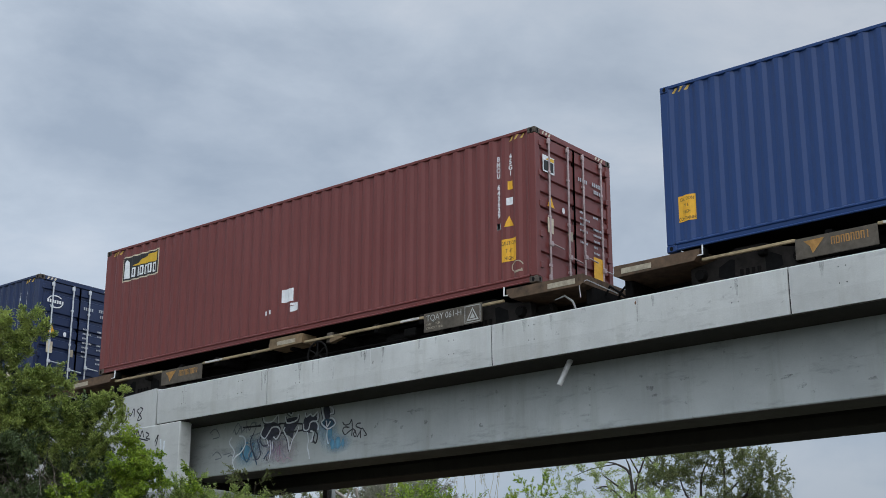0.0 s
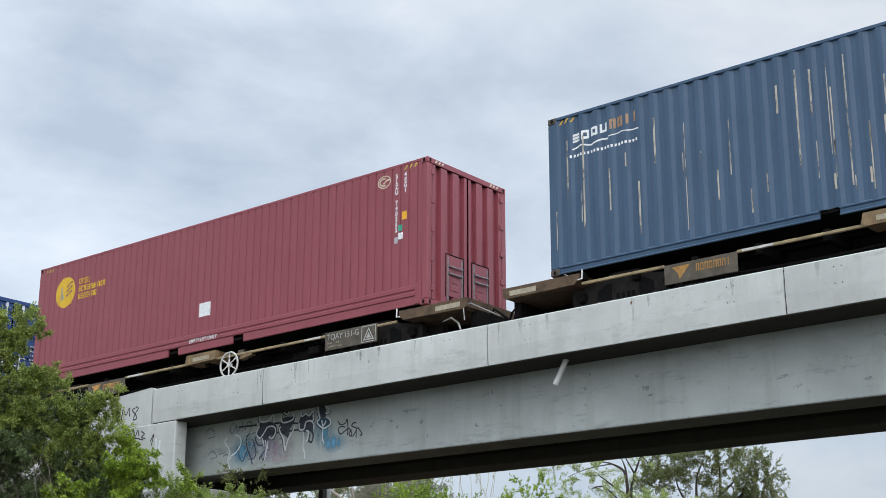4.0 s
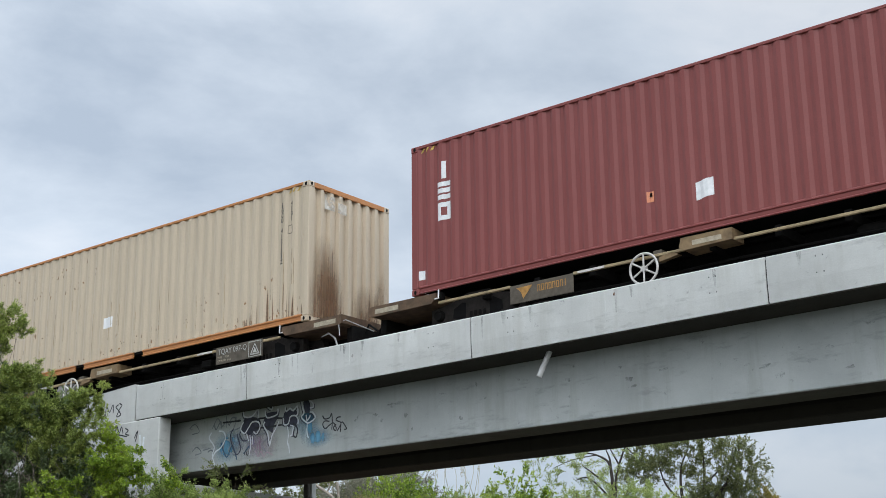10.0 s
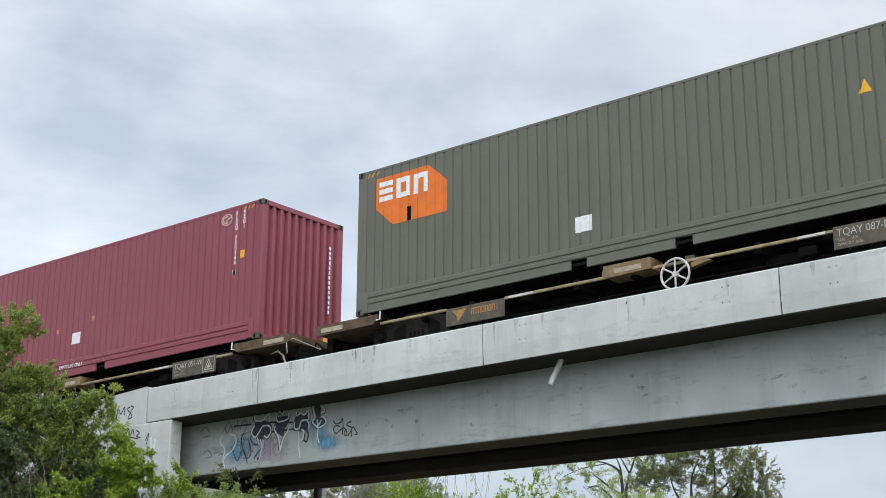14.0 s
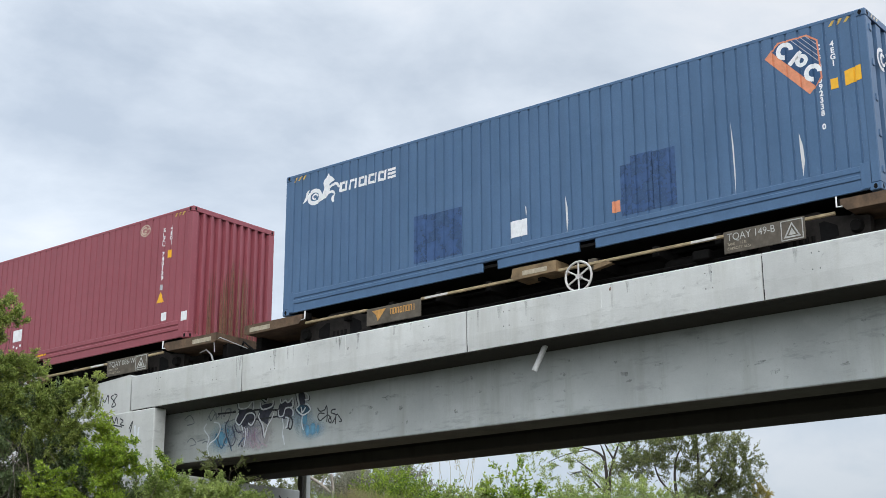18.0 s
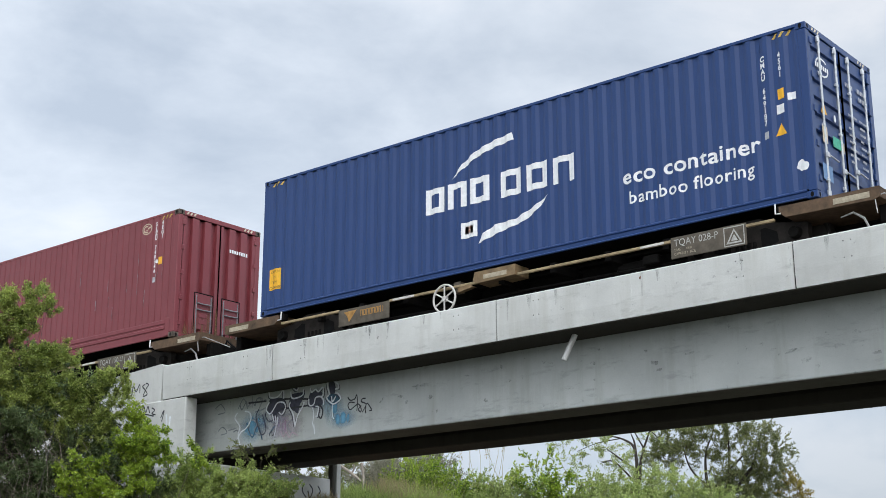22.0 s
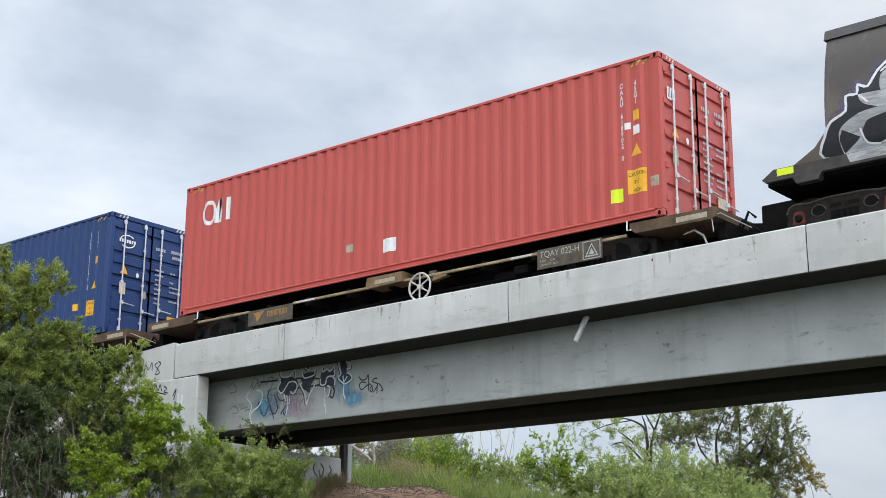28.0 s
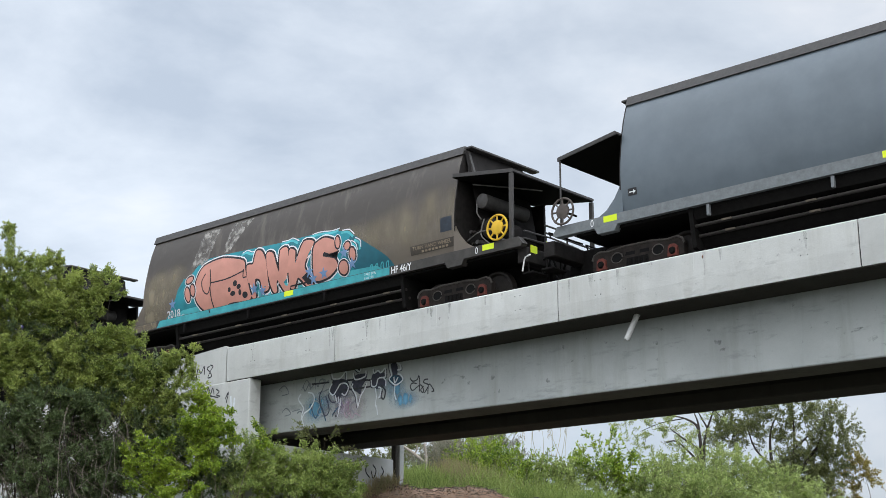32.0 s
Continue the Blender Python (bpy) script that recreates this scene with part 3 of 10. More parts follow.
def spray(name, col, cover=0.55, scale=7, stretch=None, soft=0.25):
    m, nt, b = shader(name, 0.7)
    b.inputs["Base Color"].default_value = (*col, 1)
    v = obj_vec(nt)
    f = ramp_fac(nt, noise_tex(nt, v, scale, 6, 0.68, stretch), 0.5 - 0.35 * cover, 0.5 + soft - 0.35 * cover)
    t = nt.nodes.new("ShaderNodeBsdfTransparent")
    ms = nt.nodes.new("ShaderNodeMixShader")
    nt.links.new(f, ms.inputs[0])
    nt.links.new(t.outputs["BSDF"], ms.inputs[1])
    nt.links.new(b.outputs["BSDF"], ms.inputs[2])
    nt.links.new(ms.outputs["Shader"], nt.nodes["Material Output"].inputs["Surface"])
    return m


def stain(name, col, along, cu, cv, ru, rv, most=0.8, runs=2.5):
    """A stain that thins out from (cu, cv) over the radii ru, rv, broken up by vertical runs; along: the axis u lies on."""
    m, nt, b = shader(name, 0.75)
    v = obj_vec(nt, False)
    b.inputs["Base Color"].default_value = (*col, 1)
    mp = nt.nodes.new("ShaderNodeMapping")
    mp.vector_type = "TEXTURE"
    mp.inputs["Location"].default_value = (cu, 0, cv) if along == "x" else (0, cu, cv)
    mp.inputs["Scale"].default_value = (ru, 1e5, rv) if along == "x" else (1e5, ru, rv)
    nt.links.new(v, mp.inputs["Vector"])
    ln = nt.nodes.new("ShaderNodeVectorMath")
    ln.operation = "LENGTH"
    nt.links.new(mp.outputs["Vector"], ln.inputs[0])
    f = times(nt, ramp_fac(nt, ln.outputs["Value"], 1.0, 0.25), ramp_fac(nt, noise_tex(nt, v, runs, 6, 0.65, (1, 1, 0.22)), 0.32, 0.62))
    t = nt.nodes.new("ShaderNodeBsdfTransparent")
    ms = nt.nodes.new("ShaderNodeMixShader")
    nt.links.new(times(nt, f, most), ms.inputs[0])
    nt.links.new(t.outputs["BSDF"], ms.inputs[1])
    nt.links.new(b.outputs["BSDF"], ms.inputs[2])
    nt.links.new(ms.outputs["Shader"], nt.nodes["Material Output"].inputs["Surface"])
    return m


M_BOGIE = plain("grimy_cast_steel", (0.022, 0.019, 0.017), 0.8, var=0.4, scale=6, spec=0.15)
M_PRINT = plain("thin_pale_print", (0.42, 0.43, 0.45), 0.6, var=0.25, scale=20)
M_HMARK = plain("dulled_yellow_marks", (0.52, 0.35, 0.08), 0.6, var=0.35, scale=15)
M_DUSTY = plain("dusty_pale_tank", (0.27, 0.265, 0.25), 0.7, var=0.25, scale=5)
M_CAST = plain("grimy_cast_corner", (0.10, 0.082, 0.066), 0.75, var=0.4, scale=8, spec=0.2)
M_RED_GALV = plain("pinkish_bar_paint", (0.42, 0.33, 0.32), 0.45, 0.2, var=0.25)
M_DULL_GALV = plain("dulled_bar_steel", (0.20, 0.20, 0.21), 0.5, 0.2, var=0.3)
M_GALV = plain("galvanised_steel", (0.60, 0.62, 0.64), 0.42, 0.25, var=0.2)
M_DULLBAR = plain("painted_locking_bar", (0.17, 0.10, 0.10), 0.5, 0.2)
# rubber parts, and flat black painted for the shade inside openings
M_RUBBER_GAP = plain("black_rubber_and_gaps", (0.008, 0.008, 0.008), 0.85, spec=0.1)
M_GOLD = plain("golden_yellow_paint", (0.68, 0.42, 0.025), 0.55, var=0.12, scale=3)
M_ORANGE = plain("orange_paint", (0.72, 0.17, 0.02), 0.55, var=0.15, scale=3)
M_SLANT_ORANGE = paint("faded_orange_paint", (0.62, 0.30, 0.11), 0.6, 0.25, grime=0.5)
M_SLANT_CREAM = paint("faded_cream_paint", (0.68, 0.50, 0.22), 0.3, 0.2)
M_CREAM = plain("cream_print", (0.62, 0.54, 0.40), 0.6, var=0.2)
M_TAUPE = plain("worn_tan_print", (0.36, 0.22, 0.12), 0.6, var=0.3)
M_RED = plain("red_sticker", (0.75, 0.03, 0.06), 0.5, var=0.1)
M_PAPER = plain("white_sticker", (0.76, 0.77, 0.77), 0.5, var=0.12)
M_SALMON = plain("salmon_sticker", (0.66, 0.25, 0.13), 0.5, var=0.15)
M_TEALS = plain("green_sticker", (0.05, 0.40, 0.25), 0.5, var=0.15)
M_REPAINT = spray("thin_blue_repaint", (0.035, 0.085, 0.205), 1.0, 3, None, 0.5)
M_SHIELD_TAN = plain("faded_amber_print", (0.60, 0.40, 0.13), 0.6, var=0.2, scale=5)
M_DKBLUE = plain("fresh_blue_patch", (0.022, 0.072, 0.165), 0.5, var=0.15, scale=2)
M_BOARD = plain("grimy_grey_board", (0.095, 0.080, 0.060), 0.75, var=0.35, scale=6)
M_BOARDTX = plain("dull_white_print", (0.40, 0.40, 0.37), 0.7, var=0.3)
M_OCHRE_FRESH = plain("ochre_print", (0.52, 0.27, 0.07), 0.7, var=0.35, scale=8)
M_OCHRE = plain("grimy_ochre_print", (0.36, 0.19, 0.05), 0.7, var=0.4, scale=8)
M_DULL_WHITE = plain("dulled_white_print", (0.55, 0.55, 0.50), 0.6, var=0.3, scale=12)
M_PALE = plain("grimy_reflector", (0.38, 0.33, 0.24), 0.6, var=0.3)
M_TANK = plain("dusty_grey_tank", (0.13, 0.125, 0.115), 0.7, var=0.3, scale=5)
M_WHEELW = plain("worn_white_wheel", (0.55, 0.53, 0.50), 0.6, var=0.25, scale=9)
M_TYRE = plain("grimy_wheel_steel", (0.035, 0.03, 0.027), 0.6, 0.3)
# pale tone of the grab irons and of the drawn rim shine
M_SHINE = plain("pale_bar_and_rim_shine", (0.45, 0.45, 0.44), 0.5, var=0.3)


def door_end(c, mat, H, style):
    """The doors at the trailing end."""
    X = L
    bars = {"bright": M_GALV, "dull": M_RED_GALV}.get(style, mat)
    for leaf_i, (y0, y1) in enumerate(((0.15, 1.205), (1.235, WID - 0.15))):
        if style == "plate":
            pf = corrugation(3, y0, y1, 0.52, 0.05, 0.38, 0.075, 0.012)
            d = part("door", sheet(pf, 0.13, H - 0.13, axis="x", flip=-1, off=X), mat, c)
            u0 = y0 + (0.42 if leaf_i == 0 else 0.12)
            part("lock_recess", Build().box(X - 0.03, X - 0.004, u0, u0 + 0.50, 0.28, 1.08, 0.004), mat, d)
            # black strips paint the shadow line round the lock recess
            part("recess_shadow_line", Build().box(X - 0.014, X - 0.007, u0 - 0.025, u0 - 0.001, 0.26, 1.10).box(X - 0.014, X - 0.007, u0 + 0.501, u0 + 0.525, 0.26, 1.10).box(X - 0.014, X - 0.007, u0, u0 + 0.50, 1.082, 1.105), M_RUBBER_GAP, d)
            for z in (0.72, 0.86):
                part("handle", Build().tube([(X + 0.01, u0 + 0.06, z), (X + 0.03, u0 + 0.2, z - 0.01), (X + 0.03, u0 + 0.45, z)], 0.018, 6), M_DULL_GALV, d)
            for z in (0.40, 0.55):
                part("keeper_plate", Build().box(X - 0.012, X + 0.006, u0 + 0.12, u0 + 0.34, z, z + 0.1, 0.004), mat, d)
            for yy in (u0 + 0.04, u0 + 0.46):
                part("locking_bar", Build().tube([(X - 0.005, yy, 0.16), (X - 0.005, yy, 1.04)], 0.016, 8), M_DULL_GALV, d, smooth=True)
        else:
            zs = (0.55, 1.10, 1.38, 1.66, 1.95, 2.50) if style != "slim" else (0.46, 0.86, 1.26, 1.66, 2.06, 2.46)
            hh = 0.055 if style != "slim" else 0.02
            pr = [(0.13, 0.022)]
            for z in zs:
                pr += [(z - hh, 0.022), (z - hh + 0.02, 0.06), (z + hh - 0.02, 0.06), (z + hh, 0.022)]
            pr.append((H - 0.13, 0.022))
            b = Build()
            n = len(pr)
            b.add([(X - dd, y, z) for y in (y0, y1) for z, dd in pr], [(i, i + 1, n + i + 1, n + i) for i in range(n - 1)])
            d = part("door", b, mat, c)
            for k, yy in enumerate((y0 + 0.26, y1 - 0.20)):
                part("locking_bar", Build().tube([(X + 0.012, yy, 0.10), (X + 0.012, yy, H - 0.12)], 0.019, 8), bars, d, smooth=True)
                for z in (0.35, 1.25, 2.1):
                    part("bar_guide", Build().box(X - 0.02, X + 0.026, yy - 0.035, yy + 0.035, z, z + 0.05, 0.006), bars, d)
                for z in (0.10, H - 0.24):
                    part("cam_keeper", Build().box(X - 0.01, X + 0.03, yy - 0.05, yy + 0.03, z, z + 0.10, 0.008), bars, d)
                zz = 0.78 if k == 0 else 0.66
                part("handle", Build().tube([(X + 0.03, yy, zz), (X + 0.05, yy + 0.10, zz - 0.015), (X + 0.045, yy + 0.36, zz - 0.03)], 0.014, 6), bars, d)
                part("handle_hub", Build().box(X + 0.0, X + 0.05, yy - 0.03, yy + 0.05, zz - 0.05, zz + 0.04, 0.008), bars, d)
        part("gasket", Build().box(X - 0.03, X - 0.004, y1 if leaf_i == 0 else y0 - 0.03, (y1 + 0.03) if leaf_i == 0 else y0, 0.13, H - 0.13), M_RUBBER_GAP, d)
        edge = y0 if leaf_i == 0 else y1
        for k in range(5):
            z = 0.28 + k * (H - 0.62) / 4
            part("hinge", Build().box(X - 0.02, X + 0.012, edge - 0.045, edge + 0.045, z, z + 0.11, 0.008), mat, d)


def end_mark(c, name, bm, mat, lift=0.0, label=""):
    return decal(name, bm, mat, c, lambda u, v: (L + 0.002 + lift, u, v), label=label)


def container(i, u_off, label, mat, kind="A", H=2.896, end="bright", rail_mat=None, gaps=False, bolts=False):
    """A forty-foot box: origin at the lower near corner of its leading end."""
    rail_mat = rail_mat or mat
    c = thing("shipping_container", label, "shipping container", "containers on the train")
    prof = SIDE_A if kind == "A" else SIDE_B
    zb = 0.16 if kind == "A" else 0.40
    part("side_panel", sheet(prof, zb - 0.01, H - 0.055), mat, c)
    part("side_panel", sheet(prof, zb - 0.01, H - 0.055, flip=-1, off=WID), mat, c)
    part("roof", Build().box(0.05, L - 0.05, 0.04, WID - 0.04, H - 0.05, H - 0.02), mat, c)
    part("floor", Build().box(0.1, L - 0.1, 0.05, WID - 0.05, 0.10, 0.15), M_BLACK, c)
    spans = ((0.17, 4.93), (5.25, 6.95), (7.27, L - 0.17)) if gaps or (kind == "B" and i != 14) else ((0.17, L - 0.17),)
    for near, (y0, y1) in ((True, (0.0, 0.06)), (False, (WID - 0.06, WID))):
        part("top_rail", Build().box(0.17, L - 0.17, y0, y1, H - 0.065, H - 0.006, 0.008), rail_mat, c)
        for a, b in spans:
            if kind == "A":
                part("bottom_rail", Build().prism([(y0 + 0.012, 0.155), (y0 + 0.002, 0.145), (y0 + 0.002, 0.125), (y0 + 0.022, 0.11), (y0 + 0.022, 0.05), (y0 + 0.002, 0.035), (y0 + 0.002, 0.02), (y1 - 0.01, 0.02), (y1 - 0.01, 0.165), (y0 + 0.02, 0.165)]
                     if near else [(y0, 0.02), (y1 - 0.004, 0.02), (y1 - 0.004, 0.16), (y0, 0.16)], "x", a, b), rail_mat, c)
            else:
                part("bottom_rail", Build().box(a, b, y0 + (0.014 if near else 0), y1 - (0 if near else 0.014), 0.035, 0.20, 0.006), rail_mat, c)
        if kind == "B":
            part("rail_cap", Build().prism([(y0 + 0.018, 0.43), (y0 - 0.002, 0.405), (y0 - 0.002, 0.33), (y0 + 0.014, 0.315), (y0 + 0.014, 0.285), (y0 - 0.002, 0.27), (y0 - 0.002, 0.215), (y0 + 0.016, 0.198), (y1 - 0.006, 0.198), (y1 - 0.006, 0.43)]
                 if near else [(y0, 0.2), (y1, 0.2), (y1, 0.42), (y0, 0.42)], "x", 0.30, L - 0.30), rail_mat, c)
    for x0, x1 in ((0.0, 0.15), (L - 0.15, L)):
        for y0, y1 in ((0.003, 0.14), (WID - 0.14, WID - 0.003)):
            part("corner_post", Build().box(x0 + 0.003, x1 - 0.003, y0, y1, 0.118, H - 0.118, 0.012), mat, c)
    if kind == "B":
        for x0, x1 in ((0.15, 0.30), (L - 0.30, L - 0.15)):
            part("post_plate", Build().box(x0, x1, 0.0015, 0.05, 0.05, 0.45, 0.004), mat, c)
    for x0 in (0.0, L - 0.178):
        for y0 in (0.0, WID - 0.162):
            for z0 in (0.0, H - 0.118):
                k = part("corner_casting", Build().box(x0, x0 + 0.178, y0, y0 + 0.162, z0, z0 + 0.118, 0.012), M_CAST if i in (0, 1, 4, 5, 8, 9, 12, 14) else mat, c)
                # casting holes are flat black ovals painted for their inner shade
                if y0 == 0.0:
                    decal("casting_hole", area(oval(x0 + 0.09, z0 + 0.058, 0.030, 0.042, 12)), M_RUBBER_GAP, k, lambda u, v: (u, -0.002, v))
                if x0 > 1:
                    decal("casting_hole", area(oval(y0 + 0.08, z0 + 0.058, 0.026, 0.042, 12)), M_RUBBER_GAP, k, lambda u, v: (L + 0.002, u, v))
    lead = corrugation(9, 0.12, WID - 0.12, 0.30, 0.20, 0.30, 0.045, 0.012)
    part("end_panel", sheet(lead, 0.14, H - 0.1, axis="x"), mat, c)
    if end == "corrugated":
        tail = corrugation(8 if kind == "A" else 10, 0.13, WID - 0.13, 0.32, 0.16, 0.36, 0.075, 0.008)
        part("end_panel", sheet(tail, 0.10, H - 0.1, axis="x", flip=-1, off=L), mat, c)
    else:
        door_end(c, mat, H, end)
    for x0, x1 in ((0.0, 0.05), (L - 0.05, L)):
        part("end_rail", Build().box(x0, x1, 0.16, WID - 0.16, H - 0.115, H - 0.008, 0.006), rail_mat, c)
        part("end_rail", Build().box(x0, x1, 0.16, WID - 0.16, 0.015, 0.12, 0.006), mat, c)
    side = Side(c, prof)
    # striped height marks at the upper corners
    stripes = [rect(u, u + 0.05, H - 0.155, H - 0.075, 0.06) for u in (*(0.22 + 0.12 * k for k in range(3)), *(11.60 + 0.12 * k for k in range(3)))]
    tagged(side("height_mark", area(*stripes), M_HMARK, 0.006), kind="stuff")
    if end != "corrugated":
        tagged(end_mark(c, "height_mark", area(*[rect(y, y + 0.05, H - 0.09, H - 0.03, 0.04) for y in (0.2, 0.3, 0.4, 1.9, 2.0, 2.1)]), M_CREAM, 0.002), kind="stuff")
    if kind == "A":
        for u in (0.62, 11.36):
            side("lashing_ring", area(rect(u, u + 0.025, H - 0.30, H - 0.13), rect(u - 0.04, u, H - 0.30, H - 0.27)), mat, 0.005)
    c.location = (u_off, 0, Z0)
    TRAIN.append(c)
    return c, side


def stencil(side, u, u2, code, size_code, H, mat=None, top=2.50, pitch=0.108):
    """The box's code and its size code, stacked letter under letter."""
    mat = mat or M_PAPER
    tagged(side("code", lettering(code, 0.088, u, top, stack=pitch, fat=0.035, wide=0.95), mat), kind="stuff")
    if len(code) == 11 and mat is M_PAPER:
        tag(side, "check_digit", u, top - 12.35 * pitch, 0.085, 0.12, M_PRINT)
    tagged(side("size_code", lettering(size_code, 0.088, u2, top, stack=pitch, fat=0.035, wide=0.95), mat), kind="stuff")


def caution(side, u, v, w=0.32, h=0.42, rows=("CAUTION", "9' 6\"", "HIGH"), mat=None):
    side("caution_sign", area(rect(u - w / 2, u + w / 2, v - h / 2, v + h / 2)), mat or M_YELLOW, 0.004)
    n = len(rows)
    for k, r in enumerate(rows):
        side("sign_text", lettering(r, h * 0.5 / n, u, v + h / 2 - h * (k + 0.82) / n, "CENTER", wide=0.72), M_INK, 0.006)


def warn(side, u, v, s=0.2, mat=None):
    side("warning_triangle", area([(u - s / 2, v - s / 2), (u + s / 2, v - s / 2), (u, v + s / 2)]), mat or M_YELLOW, 0.004)


def tag(side, name, u, v, w, h, mat, tilt=0.0):
    side(name, area(rect(u - w / 2, u + w / 2, v - h / 2 - tilt / 2, v + h / 2 - tilt / 2, 0, tilt)), mat, 0.004)


def lift_only(side, u=5.62, v=0.225):
    rail_print(side, u, v, -0.0055)


def rail_print(side, u, v, y=0.009):
    decal("stencil_text", lettering("EMPTY LIFT ONLY", 0.085, u, v, fat=0.015, wide=0.88), M_PAPER, side.c, lambda a, b: (a, y, b))


def door_print(c, seed, logo=None, plate=M_CREAM):
    """Faint print on the doors: rows of small unreadable text, a triangle, a disc and a data plate."""
    rng = random.Random(seed)
    rows = []
    for y, z, w in ((1.34, 2.22, 0.34), (1.80, 2.24, 0.40), (1.84, 2.10, 0.26)):
        rows.append([rect(y + k * 0.06, y + k * 0.06 + 0.04, z, z + 0.075) for k in range(int(w / 0.06))])
    for j in range(8):
        z = 1.72 - j * 0.115
        for y in (1.36, 1.80):
            if rng.random() < 0.8:
                rows.append([rect(y + k * 0.042, y + k * 0.042 + 0.03, z, z + 0.04) for k in range(rng.randint(3, 8))])
    for r in rows:
        tagged(end_mark(c, "door_print", area(*r), M_PRINT, 0.001), kind="stuff")
    if logo:
        end_mark(c, "door_mark", logo, M_PAPER, 0.001)
    end_mark(c, "warning_triangle", area([(0.34, 1.47), (0.56, 1.47), (0.45, 1.68)]), M_YELLOW, 0.001)
    end_mark(c, "round_label", area(oval(0.84, 1.50, 0.045, 0.06)), M_PAPER, 0.001)
    end_mark(c, "paper_label", area(rect(0.98, 1.12, 0.98, 1.16)), M_PALE, 0.001)
    end_mark(c, "data_plate", area(rect(0.34, 0.52, 0.98, 1.26)), plate, 0.001)


def bogie(w, u, y_axle, mat=None, boxes=None, open_frame=False):
    """Three-piece bogie: two side frames with windows, bolster, axle boxes, two wheelsets."""
    mat = mat or M_BOGIE
    b = part("bogie", Build().box(u - 0.18, u + 0.18, 0.35, 2.09, -0.52, -0.22, 0.03), M_BLACK, w)
    for y in (0.22, 2.10):
        if open_frame:
            cast_frame(b, u, y, y_axle, mat, boxes)
            continue
        outer = [(u - 1.05, -0.55), (u - 1.05, -0.28), (u - 0.55, -0.20), (u - 0.25, -0.08), (u + 0.25, -0.08), (u + 0.55, -0.20), (u + 1.05, -0.28), (u + 1.05, -0.55), (u + 0.5, -0.62), (u + 0.3, -0.75), (u - 0.3, -0.75), (u - 0.5, -0.62)]
        part("side_frame", Build().prism(outer, "y", y, y + 0.14), mat, b)
        # black prisms paint the shade inside the frame windows
        part("frame_window", Build().prism([(u - 0.56, -0.50), (u - 0.54, -0.34), (u - 0.34, -0.24), (u - 0.26, -0.26), (u - 0.27, -0.54), (u - 0.34, -0.58)], "y", y - 0.003, y + 0.02), M_RUBBER_GAP, b)
        part("frame_window", Build().prism([(u + 0.56, -0.50), (u + 0.54, -0.34), (u + 0.34, -0.24), (u + 0.26, -0.26), (u + 0.27, -0.54), (u + 0.34, -0.58)], "y", y - 0.003, y + 0.02), M_RUBBER_GAP, b)
        for k in range(4):
            part("spring", Build().tube([(u - 0.15 + 0.10 * k, y + 0.012, -0.62), (u - 0.15 + 0.10 * k, y + 0.012, -0.44)], 0.036, 8), M_BLACK, b)
        for s in (-1, 1):
            part("axle_box", Build().tube([(u + s * y_axle, y - 0.09, -0.42), (u + s * y_axle, y + 0.02, -0.42)], [0.085, 0.115], 12), boxes or M_BLACK, b, smooth=True)
    for s in (-1, 1):
        ws = Build()
        for y in (0.615, 1.74):
            prof = [(0.07, 0), (0.12, 0.02), (0.33, 0.03), (0.36, -0.02), (0.40, -0.02), (0.425, 0.10), (0.40, 0.12), (0.36, 0.10), (0.12, 0.09), (0.07, 0.1)]
            n = 28
            vs, fs = [], []
            for k in range(n):
                a = 2 * math.pi * k / n
                vs += [(r * math.cos(a), y + d, r * math.sin(a)) for r, d in prof]
            m = len(prof)
            for k in range(n):
                for j in range(m - 1):
                    fs.append((k * m + j, k * m + j + 1, ((k + 1) % n) * m + j + 1, ((k + 1) % n) * m + j))
            ws.add(vs, fs)
        ws.tube([(0, 0.25, 0), (0, 2.19, 0)], 0.07, 10)
        o = part("wheelset", ws, M_TYRE, w, smooth=True)
        o.location = (u + s * y_axle, 0, -0.42)
        WHEELS.append((o, w))


